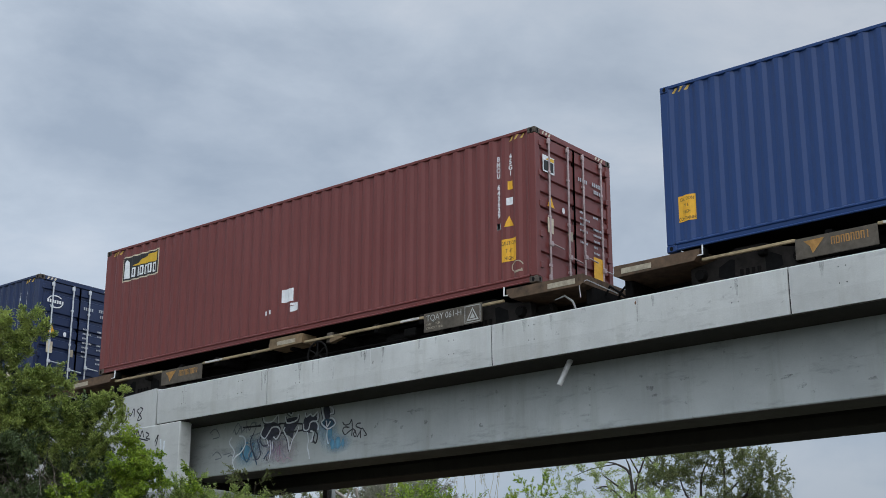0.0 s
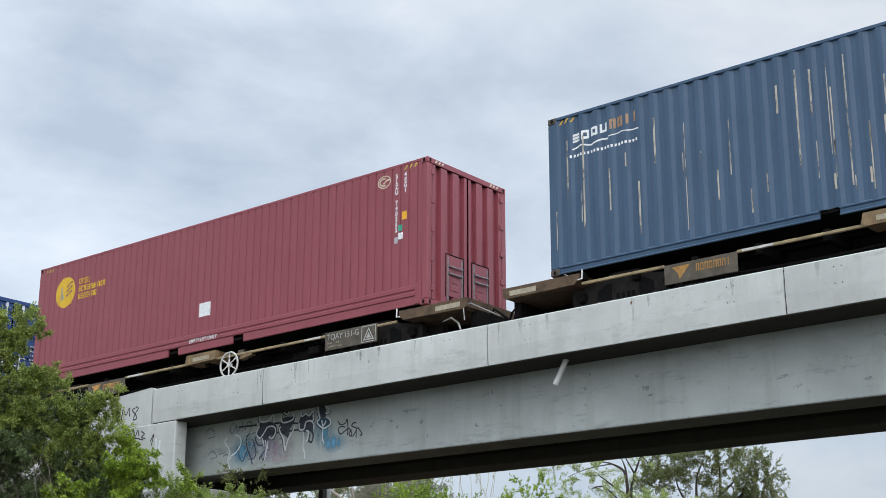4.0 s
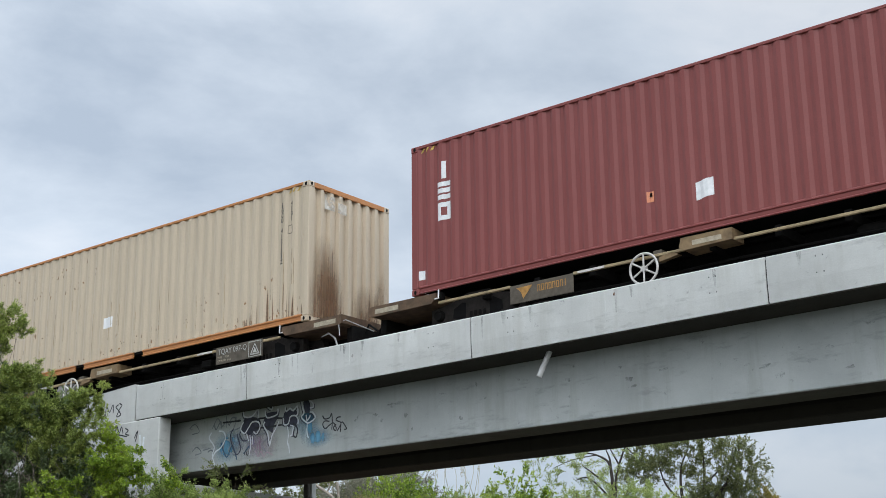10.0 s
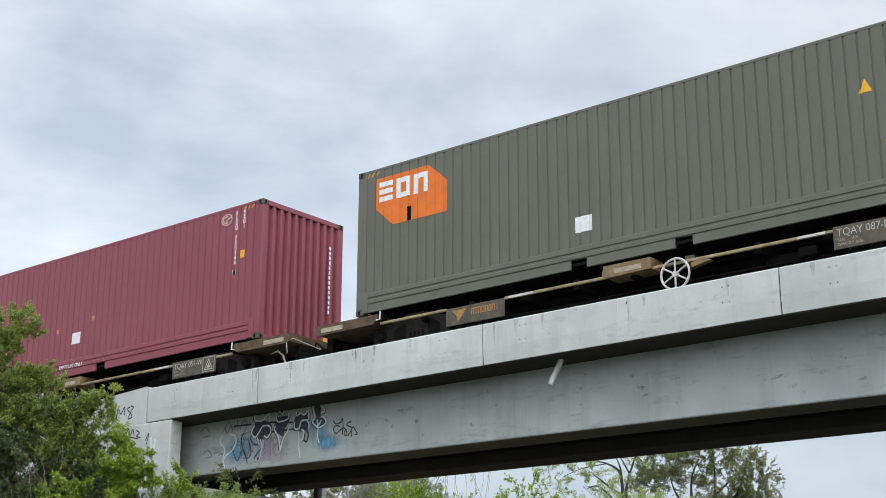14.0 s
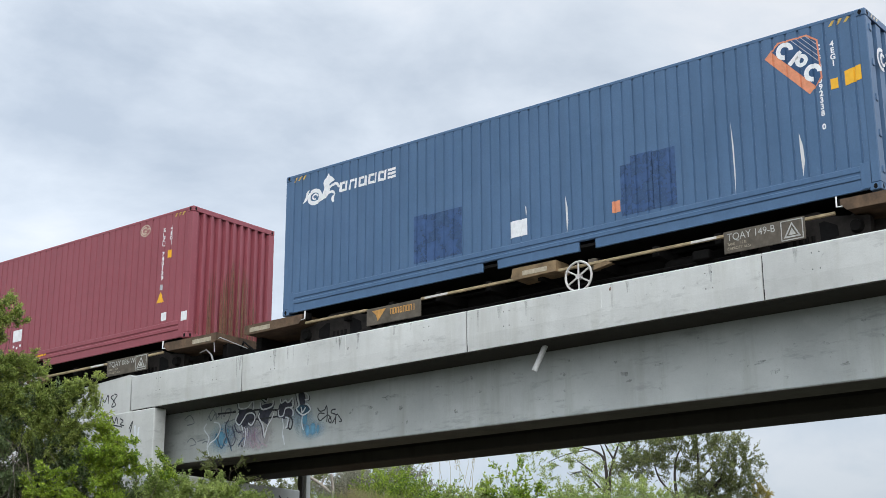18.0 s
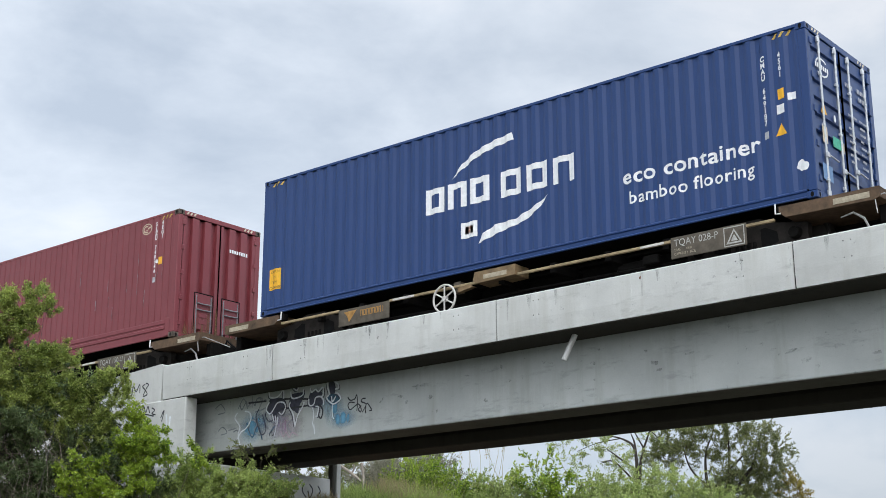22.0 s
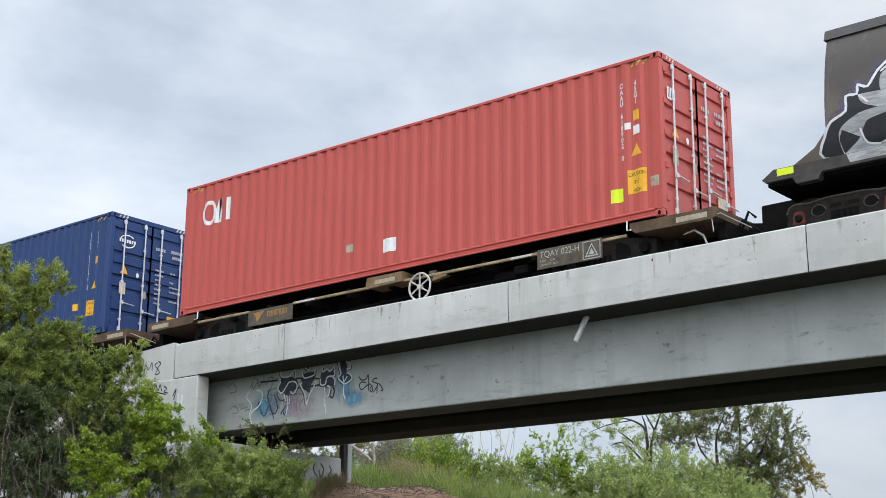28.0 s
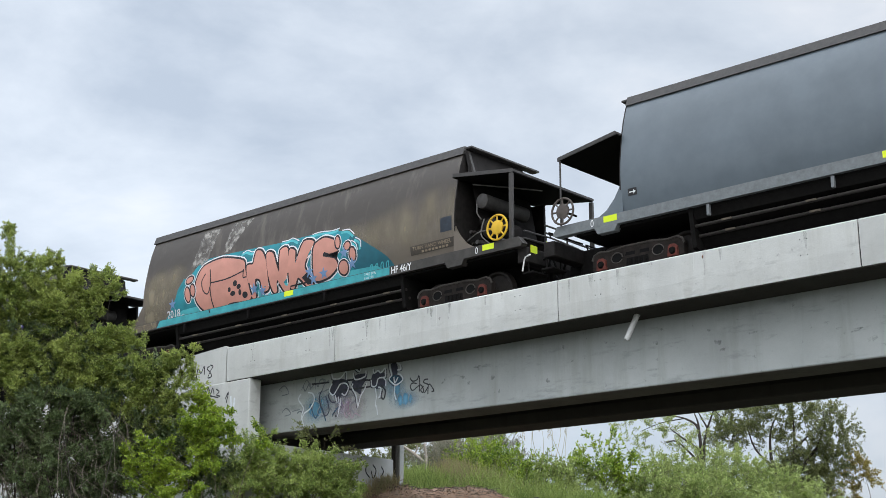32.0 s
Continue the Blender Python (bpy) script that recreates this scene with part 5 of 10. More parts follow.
    for y in (-0.045, WID - 0.02):
        part("canopy_post", Build().box(e - m * 0.05 - w, e - m * 0.05 + w, y, y + 1.6 * w, 0.33, zo - 0.026, 0.006), M_HOP_HAT, h)
    part("end_walkway", Build().box(min(4.9 * m, 5.08 * m), max(4.9 * m, 5.08 * m), 0.36, WID + 0.02, 2.495, 2.535, 0.006), M_HOP_HAT, h)
    part("foot_gusset", Build().prism([(4.90 * m, 0.95), (4.97 * m, 0.80), (5.07 * m, 0.64), (5.24 * m, 0.46), (5.45 * m, 0.345), (4.90 * m, 0.345)], "y", 0.045, 0.075), mat, h)
    if m > 0:
        brake_gear(h)
    if wheel:
        bw = brake_wheel(h, 6.09 * m, 0.585, 0.235, wheel, 8, y=-0.09)
        part("wheel_disc", Build().tube([(6.09 * m, -0.115, 0.585), (6.09 * m, -0.10, 0.585), (6.09 * m, -0.075, 0.585)], [0.05, 0.135, 0.14], 20), wheel, bw)
    part("end_beam", Build().box(min(6.42 * m, 6.66 * m), max(6.42 * m, 6.66 * m), 0.08, WID - 0.1, -0.13, 0.15, 0.015), M_SOOT_SHADE, h)
    part("end_step", Build().box(min(6.5 * m, 6.75 * m), max(6.5 * m, 6.75 * m), 0.12, 0.55, -0.34, -0.30, 0.008), M_BLACK, h)
    for y in (0.14, 0.53):
        part("step_hanger", Build().tube([(6.62 * m, y, 0.0), (6.64 * m, y, -0.32)], 0.016, 6), M_BLACK, h)
    for v, y1 in ((0.46, 1.7), (0.32, 1.5)):
        part("end_rail", Build().tube([(6.6 * m, 0.06, v), (6.63 * m, y1 / 2, v + 0.01), (6.6 * m, y1, v - 0.02)], 0.018, 6), M_HOP_HAT, h, smooth=True)
    for y in (0.7, 1.5):
        part("rail_post", Build().tube([(6.6 * m, y, 0.1), (6.6 * m, y, 0.47)], 0.018, 6), M_HOP_HAT, h)
    for y in (0.55, 1.85):
        part("brake_hose", Build().tube([(6.66 * m, y, 0.0), (6.85 * m, y, 0.04), (6.95 * m, y, -0.22), (7.08 * m, y, -0.30)], 0.022, 6), M_RUBBER_GAP, h, smooth=True)
    for y in (0.1, 1.2, 2.3):
        part("hand_rail", Build().tube([((6.5) * m, y, 0.2), ((6.55) * m, y, 0.32), ((6.55) * m, min(y + 1.0, 2.3), 0.32)], 0.015, 6), M_BLACK, h)
    for s in (-1, 1):
        x = 6.5 * s
        part("coupler_head", Build().prism([(x, -0.45), (x, -0.14), (x + 0.26 * s, -0.10), (x + 0.3 * s, -0.42)], "y", 1.0, 1.44), M_BLACK, h)
        part("brake_hose", Build().tube([(x, 0.75, -0.1), (x + 0.12 * s, 0.75, 0.02), (x + 0.25 * s, 0.75, -0.25), (x + 0.32 * s, 0.8, -0.4)], 0.024, 6), M_RUBBER_GAP, h, smooth=True)
    put = on_hopper(0.004)
    for u in (-5.55 * m, 0.35 * m if m > 0 else 0.0, 5.84 if m > 0 else -5.10):
        decal("reflector", area(rect(u - 0.14, u + 0.14, 0.215, 0.325)), M_LIME, h, put)
    decal("reflector", area(rect(0.16, 0.36, 0.06, 0.2)), M_LIME, h, lambda a, v: (6.665 * m, a, v))
    if code:
        decal("wagon_code", lettering(code, 0.14, 3.34, 0.178, fat=0.012, wide=0.82), M_PAPER, h, put)
        decal("wagon_print", lettering("TARE  14.9t", 0.05, 2.60, 0.258, wide=0.9), M_PAPER, h, put)
        decal("wagon_print", lettering("Load  50t", 0.05, 2.60, 0.187, slant=0.15, wide=0.95), M_PAPER, h, put)
    decal("wagon_print", lettering("0", 0.13, 5.52 * m, 0.185, wide=0.8), M_PAPER, h, put)
    h.location = (cx, 0, Z0)
    TRAIN.append(h)
    return h


def blob(u, v, a, b, rough_, seed, n=60):
    rng = random.Random(seed)
    ph = [rng.uniform(0, 6.28) for _ in range(6)]
    out = []
    for i in range(n):
        t = 2 * math.pi * i / n
        r = 1 + rough_ * sum(math.sin((k + 2) * t + ph[k]) / (k + 1.5) for k in range(6))
        out.append((u + a * r * math.cos(t), v + b * r * math.sin(t)))
    return out


def hoppers():
    a = hopper(243.32, "sooty brown grain hopper wagon with silver graffiti", M_HOP_BROWN, M_SILL_DARK, 1, "HF 36/G", M_RUSTY)
    put = on_hopper(0.004)
    decal("worn_patch", area([(-2.95, 1.95), (-1.45, 1.98), (-1.2, 2.30), (-2.7, 2.30)]), M_PALE, a, put, cuts_v=HOP_V)
    silver_mural(a)
    for p in CHALK_TAG_UPPER + CHALK_TAG_LOWER + CHALK_TAG_ARC:
        decal("graffiti_tag", area(*stroke(wavy(p, 4), 0.03)), M_CHALK, a, on_hopper(0.0135), cuts_v=HOP_V)

    b = hopper(256.99, "sooty brown grain hopper wagon with pink and teal graffiti", M_HOP_BROWN, M_SILL_DARK, 1, "HF 46/Y", M_GOLD)
    pink_mural(b)
    decal("scraped_patch", area([(-3.15, 1.45), (-2.62, 1.42), (-2.35, 2.28), (-2.95, 2.30)], [(-2.1, 1.62), (-1.85, 1.60), (-1.25, 2.30), (-1.9, 2.32)]), M_SCRAPE, b, on_hopper(0.004), cuts_v=HOP_V)

    c = hopper(270.68, "clean slate-grey grain hopper wagon with pale grey sill", M_HOP_GREY, M_SILL_GREY, -1, None, M_WHEEL_BROWN)
    decal("arrow_plate", area(rect(-4.78, -4.6, 0.62, 0.75)), M_INK, c, on_hopper(0.004))
    decal("arrow_mark", area(rect(-4.76, -4.66, 0.675, 0.695), [(-4.67, 0.72), (-4.67, 0.65), (-4.62, 0.685)]), M_PAPER, c, on_hopper(0.006))


M_SCRAPE = spray("scraped_pale_primer", (0.36, 0.34, 0.31), 0.28, 6)


# ---- graffiti outlines (u along the wagon or girder, v up) ----
SILVER_BACK_LEFT = [(-4.96, 0.38), (-4.92, 0.7), (-4.80, 0.92), (-4.55, 1.04), (-4.54, 1.28), (-4.36, 1.28), (-4.35, 1.43), (-4.19, 1.36), (-4.03, 1.59), (-3.77, 1.79), (-3.49, 1.86), (-3.21, 1.75), (-2.97, 1.51), (-2.92, 1.68), (-2.87, 1.78), (-2.37, 1.78), (-2.3, 1.59), (-2.13, 1.58), (-1.91, 1.76), (-1.62, 1.8), (-1.42, 1.71), (-1.29, 1.56), (-0.86, 1.75), (-0.72, 1.47)]
SILVER_BACK_RIGHT = [(-0.37, 1.5), (-0.05, 1.66), (0.09, 1.65), (0.09, 1.47), (0.3, 1.58), (0.54, 1.66), (0.78, 1.63), (0.98, 1.59), (1.23, 1.68), (1.72, 1.83), (1.83, 1.73), (2.06, 1.77), (2.34, 1.81), (2.6, 1.76), (2.75, 1.65), (2.82, 1.47), (2.78, 1.17), (2.73, 0.44), (1.9, 0.4), (1.38, 0.26), (0.38, 0.25), (-0.35, 0.2), (-1.5, 0.28), (-2.65, 0.18), (-3.57, 0.23)]
SILVER_BACK = SILVER_BACK_LEFT + SILVER_BACK_RIGHT
SILVER_WORD_FHEAD = [(-3.98, 1.24), (-3.98, 1.5), (-3.75, 1.65), (-3.47, 1.73), (-3.23, 1.62), (-3.05, 1.42), (-2.9, 1.33), (-2.73, 1.37), (-2.74, 1.18), (-2.83, 1.07), (-3.16, 1.1), (-3.37, 1.21), (-3.5, 1.19), (-3.71, 1.2)]
SILVER_WORD_FARM = [(-2.86, 1.35), (-2.83, 1.63), (-2.74, 1.71), (-2.42, 1.74), (-2.41, 1.49), (-2.43, 1.3), (-2.72, 1.38)]
SILVER_WORD_FSTEM = [(-3.37, 1.21), (-3.2, 0.9), (-2.91, 1.02), (-2.84, 0.87), (-2.76, 0.75), (-2.98, 0.72), (-3.16, 0.7), (-3.38, 0.64), (-3.66, 0.8), (-3.59, 0.97), (-3.62, 1.2)]
SILVER_WORD_FBAR = [(-4.26, 1.09), (-4.33, 1.25), (-3.98, 1.24), (-3.64, 1.21), (-3.58, 0.94), (-3.69, 0.88), (-3.96, 0.96)]
SILVER_WORD_FFOOT = [(-4.55, 0.28), (-4.69, 0.66), (-4.61, 0.82), (-4.34, 0.96), (-3.96, 0.99), (-3.78, 0.91), (-4.03, 0.86), (-4.23, 0.81), (-4.33, 0.62), (-4.29, 0.5), (-4.12, 0.44), (-3.9, 0.51), (-3.73, 0.67), (-3.52, 0.74), (-3.35, 0.68), (-3.16, 0.73), (-2.98, 0.72), (-2.88, 0.47), (-2.69, 0.21), (-3.57, 0.25)]
SILVER_WORD_U = [(-2.71, 1.35), (-2.3, 1.29), (-2.3, 1.12), (-2.43, 1.12), (-2.48, 0.99), (-2.49, 0.77), (-2.45, 0.58), (-2.37, 0.53), (-2.28, 0.57), (-2.25, 0.73), (-2.27, 0.98), (-2.24, 1.22), (-2.2, 1.44), (-1.98, 1.49), (-1.92, 1.44), (-1.98, 1.22), (-1.94, 0.94), (-1.87, 0.66), (-1.77, 0.47), (-1.68, 0.42), (-1.9, 0.36), (-2.17, 0.27), (-2.65, 0.2), (-2.84, 0.46), (-2.78, 0.72), (-2.8, 0.94), (-2.75, 1.15)]
SILVER_WORD_S = [(-1.98, 1.22), (-1.93, 1.5), (-1.76, 1.67), (-1.56, 1.68), (-1.41, 1.56), (-1.35, 1.37), (-1.27, 1.27), (-1.18, 1.25), (-1.07, 1.4), (-1.0, 1.6), (-0.86, 1.64), (-0.76, 1.47), (-0.76, 1.19), (-0.84, 1.05), (-0.68, 1.1), (-0.47, 1.12), (-0.28, 0.99), (-0.22, 0.82), (-0.25, 0.52), (-0.25, 0.26), (-0.35, 0.22), (-0.85, 0.25), (-1.17, 0.26), (-1.5, 0.3), (-1.66, 0.57), (-1.6, 0.68), (-1.83, 0.85)]
SILVER_WORD_I = [(-0.71, 1.32), (-0.36, 1.4), (-0.03, 1.53), (0.04, 1.53), (-0.02, 1.34), (0.09, 0.91), (0.29, 0.48), (0.15, 0.38), (0.02, 0.3), (-0.25, 0.54), (-0.23, 0.82), (-0.34, 1.05), (-0.53, 1.22)]
SILVER_WORD_O = [(0.22, 0.94), (0.28, 1.24), (0.47, 1.41), (0.74, 1.48), (0.98, 1.43), (1.19, 1.2), (1.28, 0.92), (1.29, 0.58), (1.24, 0.39), (1.2, 0.23), (0.74, 0.22), (0.39, 0.46), (0.26, 0.67)]
SILVER_WORD_NLEFT = [(1.06, 1.49), (1.37, 1.6), (1.68, 1.72), (1.75, 1.67), (1.61, 1.52), (1.68, 1.33), (1.71, 1.08), (1.76, 0.82), (1.82, 0.57), (1.87, 0.42), (1.66, 0.28), (1.42, 0.25), (1.33, 0.62), (1.3, 0.97), (1.2, 1.25)]
SILVER_WORD_NRIGHT = [(1.58, 1.48), (1.77, 1.59), (2.05, 1.66), (2.36, 1.71), (2.55, 1.64), (2.67, 1.48), (2.68, 1.27), (2.62, 1.03), (2.5, 0.81), (2.48, 0.58), (2.55, 0.4), (2.39, 0.4), (2.12, 0.39), (2.01, 0.41), (2.16, 0.64), (2.27, 1.01), (2.27, 1.26), (2.12, 1.39), (1.96, 1.39), (1.74, 1.23), (1.71, 1.13)]
SILVER_WORD = (SILVER_WORD_FHEAD, SILVER_WORD_FARM, SILVER_WORD_FSTEM, SILVER_WORD_FBAR, SILVER_WORD_FFOOT, SILVER_WORD_U, SILVER_WORD_S, SILVER_WORD_I, SILVER_WORD_O, SILVER_WORD_NLEFT, SILVER_WORD_NRIGHT)
SILVER_GAPS_HOOK = [(-4.26, 0.76), (-4.06, 0.83), (-4.16, 0.68), (-4.09, 0.6), (-3.89, 0.69), (-3.71, 0.83), (-3.59, 0.88), (-3.62, 0.79), (-3.75, 0.67), (-3.91, 0.53), (-4.04, 0.48), (-4.21, 0.51), (-4.3, 0.63)]
SILVER_GAPS_WEDGE = [(-3.34, 1.15), (-3.16, 1.06), (-2.8, 1.04), (-2.87, 0.99), (-2.97, 1.0), (-3.18, 0.9), (-3.27, 0.99)]
SILVER_GAPS_NICK = [(-3.02, 0.65), (-2.81, 0.72), (-2.85, 0.41), (-2.91, 0.47)]
SILVER_GAPS_U = [(-2.48, 1.02), (-2.38, 1.1), (-2.28, 1.03), (-2.26, 0.73), (-2.31, 0.56), (-2.41, 0.54), (-2.48, 0.63), (-2.49, 0.83)]
SILVER_GAPS_DIP = [(-1.37, 1.49), (-1.16, 1.52), (-1.13, 1.38), (-1.18, 1.28), (-1.28, 1.3), (-1.34, 1.39)]
SILVER_GAPS_CRESCENT = [(-1.66, 1.36), (-1.54, 1.16), (-1.33, 1.0), (-1.1, 0.98), (-0.91, 1.01), (-0.78, 1.06), (-0.85, 0.94), (-1.11, 0.89), (-1.37, 0.93), (-1.57, 1.06), (-1.67, 1.24)]
SILVER_GAPS_JOIN = [(-1.94, 0.99), (-1.83, 0.85), (-1.64, 0.74), (-1.64, 0.62), (-1.6, 0.45), (-1.75, 0.45), (-1.83, 0.6)]
SILVER_GAPS_EYE = [(-1.26, 0.6), (-1.14, 0.68), (-1.02, 0.67), (-0.9, 0.56), (-0.83, 0.61), (-0.87, 0.51), (-1.01, 0.46), (-1.13, 0.37), (-1.23, 0.4), (-1.27, 0.5)]
SILVER_GAPS_TICK = [(-0.7, 1.28), (-0.54, 1.26), (-0.46, 1.16), (-0.63, 1.17), (-0.71, 1.13)]
SILVER_GAPS_FOOT = [(-0.22, 0.69), (-0.13, 0.52), (-0.01, 0.44), (-0.21, 0.42), (-0.26, 0.46)]
SILVER_GAPS_LONG = [(-0.02, 1.34), (0.08, 1.24), (0.18, 1.37), (0.3, 1.41), (0.21, 1.2), (0.18, 1.0), (0.23, 0.73), (0.36, 0.45), (0.29, 0.46), (0.15, 0.8), (0.06, 1.07)]
SILVER_GAPS_O = [(0.85, 0.91), (0.91, 0.98), (0.97, 0.89), (0.94, 0.64), (0.88, 0.6), (0.84, 0.73)]
SILVER_GAPS_N = [(1.71, 1.16), (1.85, 1.33), (2.01, 1.42), (2.15, 1.38), (2.2, 1.27), (2.16, 0.98), (2.06, 0.71), (1.97, 0.44), (1.87, 0.46), (1.81, 0.7)]
SILVER_GAPS_SLOT = [(2.67, 0.94), (2.79, 1.03), (2.92, 1.04), (2.86, 0.46), (2.56, 0.44), (2.52, 0.59), (2.59, 0.79)]
SILVER_GAPS = (SILVER_GAPS_HOOK, SILVER_GAPS_WEDGE, SILVER_GAPS_NICK, SILVER_GAPS_U, SILVER_GAPS_DIP, SILVER_GAPS_CRESCENT, SILVER_GAPS_JOIN, SILVER_GAPS_EYE, SILVER_GAPS_TICK, SILVER_GAPS_FOOT, SILVER_GAPS_LONG, SILVER_GAPS_O, SILVER_GAPS_N, SILVER_GAPS_SLOT)
SILVER_VIOLET_A = [(-2.44, 0.9), (-2.38, 0.95), (-2.35, 0.69), (-2.4, 0.58), (-2.45, 0.66)]
SILVER_VIOLET_B = [(-1.18, 0.56), (-1.12, 0.57), (-1.11, 0.48), (-1.19, 0.48)]
SILVER_VIOLET_C = [(1.75, 1.05), (1.89, 1.16), (1.98, 1.1), (1.95, 0.88), (1.86, 0.64), (1.81, 0.81)]
SILVER_VIOLET_D = [(2.58, 0.77), (2.65, 0.83), (2.64, 0.59), (2.57, 0.54)]
SILVER_VIOLET = (SILVER_VIOLET_A, SILVER_VIOLET_B, SILVER_VIOLET_C, SILVER_VIOLET_D)
SILVER_DARK_LINES_A = [(-1.64, 0.77), (-1.31, 0.68), (-1.05, 0.74), (-0.83, 0.92), (-0.59, 1.09), (-0.34, 1.07), (-0.22, 0.87), (-0.21, 0.59)]
SILVER_DARK_LINES_B = [(-3.64, 1.21), (-3.55, 0.93), (-3.69, 0.88)]
SILVER_DARK_LINES_C = [(-3.6, 0.8), (-3.44, 0.8), (-3.28, 0.7)]
SILVER_DARK_LINES_D = [(1.2, 1.3), (1.3, 0.92), (1.32, 0.52), (1.43, 0.25)]
SILVER_DARK_LINES_E = [(1.55, 1.51), (1.64, 1.44), (1.78, 1.66)]
SILVER_DARK_LINES_F = [(-2.72, 1.36), (-2.4, 1.29), (-2.3, 1.31)]
SILVER_DARK_LINES_G = [(-2.43, 1.3), (-2.4, 1.72)]
SILVER_DARK_LINES_H = [(-0.84, 1.05), (-0.75, 1.22), (-0.76, 1.47)]
SILVER_DARK_LINES_I = [(-2.17, 0.27), (-2.09, 0.39), (-1.92, 0.25)]
SILVER_DARK_LINES_J = [(-2.69, 0.22), (-2.91, 0.47)]
SILVER_DARK_LINES = (SILVER_DARK_LINES_A, SILVER_DARK_LINES_B, SILVER_DARK_LINES_C, SILVER_DARK_LINES_D, SILVER_DARK_LINES_E, SILVER_DARK_LINES_F, SILVER_DARK_LINES_G, SILVER_DARK_LINES_H, SILVER_DARK_LINES_I, SILVER_DARK_LINES_J)
SILVER_LIGHT_LINES_A = [(-1.68, 1.33), (-1.61, 1.09), (-1.37, 0.85), (-1.04, 0.85), (-0.76, 0.98), (-0.53, 1.04), (-0.34, 0.98), (-0.26, 0.77)]
SILVER_LIGHT_LINES_B = [(-3.98, 1.55), (-3.71, 1.71), (-3.44, 1.75), (-3.18, 1.61)]
SILVER_LIGHT_LINES_C = [(0.21, 0.78), (0.19, 1.15), (0.36, 1.41), (0.67, 1.51), (0.98, 1.41), (1.22, 1.14), (1.29, 0.72), (1.24, 0.44), (1.23, 0.24)]
SILVER_LIGHT_LINES_D = [(0.83, 1.04), (0.77, 0.85), (0.84, 0.61)]
SILVER_LIGHT_LINES_E = [(1.75, 1.51), (2.05, 1.66), (2.44, 1.68), (2.65, 1.48), (2.65, 1.22), (2.51, 0.86), (2.48, 0.58), (2.55, 0.41), (2.65, 0.49), (2.67, 0.73), (2.61, 0.84)]
SILVER_LIGHT_LINES_F = [(-1.42, 1.62), (-1.35, 1.35), (-1.23, 1.23)]
SILVER_LIGHT_LINES_G = [(-2.46, 1.06), (-2.52, 0.81), (-2.47, 0.57)]
SILVER_LIGHT_LINES_H = [(-4.33, 1.25), (-4.19, 1.1)]
SILVER_LIGHT_LINES_I = [(-4.34, 0.72), (-4.26, 0.49), (-4.06, 0.43)]
SILVER_LIGHT_LINES_J = [(0.03, 1.29), (0.15, 0.85), (0.32, 0.48)]
SILVER_LIGHT_LINES_K = [(1.72, 1.08), (1.85, 1.14), (1.94, 1.14), (1.99, 0.97), (1.87, 0.64)]
SILVER_LIGHT_LINES_L = [(-1.25, 0.62), (-1.3, 0.49), (-1.11, 0.29), (-0.98, 0.27)]
SILVER_LIGHT_LINES_M = [(1.09, 1.46), (1.69, 1.69)]
SILVER_LIGHT_LINES_N = [(1.72, 1.03), (1.81, 0.67), (1.86, 0.42)]
SILVER_LIGHT_LINES = (SILVER_LIGHT_LINES_A, SILVER_LIGHT_LINES_B, SILVER_LIGHT_LINES_C, SILVER_LIGHT_LINES_D, SILVER_LIGHT_LINES_E, SILVER_LIGHT_LINES_F, SILVER_LIGHT_LINES_G, SILVER_LIGHT_LINES_H, SILVER_LIGHT_LINES_I, SILVER_LIGHT_LINES_J, SILVER_LIGHT_LINES_K, SILVER_LIGHT_LINES_L, SILVER_LIGHT_LINES_M, SILVER_LIGHT_LINES_N)
CHALK_TAG_UPPER = ([(3.64, 1.56), (3.42, 1.56), (3.5, 1.46), (3.63, 1.37), (3.42, 1.35)],
    [(3.7, 1.59), (3.71, 1.34)],
    [(3.87, 1.54), (3.73, 1.45), (3.95, 1.31)],
    [(4.09, 1.51), (3.94, 1.5), (4.0, 1.33), (4.16, 1.32)],
    [(3.97, 1.43), (4.09, 1.42)],
    [(4.21, 1.55), (4.22, 1.31), (4.38, 1.29)],
    [(4.51, 1.5), (4.4, 1.44), (4.54, 1.32), (4.41, 1.26)],
    [(4.4, 1.34), (4.51, 1.46), (4.69, 1.58)],
    [(3.64, 1.66), (3.81, 1.72), (3.96, 1.6)])
CHALK_TAG_LOWER = ([(3.53, 1.07), (3.59, 1.27), (3.7, 1.1), (3.79, 1.25), (3.88, 1.02)],
    [(3.94, 1.03), (4.02, 1.2), (4.14, 1.0)],
    [(3.97, 1.09), (4.12, 1.07)],
    [(4.33, 1.16), (4.18, 1.13), (4.22, 0.99), (4.37, 0.98)],
    [(4.4, 1.17), (4.45, 0.95)],
    [(4.53, 1.19), (4.59, 0.91)],
    [(4.43, 1.06), (4.56, 1.05)],
    [(3.82, 0.92), (4.17, 0.9), (4.51, 0.86)],
    [(4.67, 0.95), (4.7, 0.92)])
CHALK_TAG_ARC = ([(3.87, 0.48), (4.04, 0.73), (4.33, 0.77), (4.57, 0.64), (4.6, 0.45)],
    [(4.13, 0.66), (4.1, 0.5)],
    [(3.97, 0.58), (4.18, 0.56), (4.12, 0.61)],
    [(4.27, 0.61), (4.42, 0.61), (4.28, 0.46)],
    [(4.45, 0.52), (4.47, 0.5)])
SILVER_LAST = [(2.78, 1.0), (3.18, 1.05), (3.43, 0.56), (2.81, 0.48), (2.82, 0.81)]
PINK_WORD_G = [(-2.91, 0.7), (-2.89, 1.1), (-2.68, 1.4), (-2.05, 1.48), (-1.3, 1.3), (-1.19, 1.07), (-1.14, 0.92), (-1.02, 0.45), (-1.2, 0.38), (-1.76, 0.41), (-2.24, 0.22), (-2.71, 0.43)]
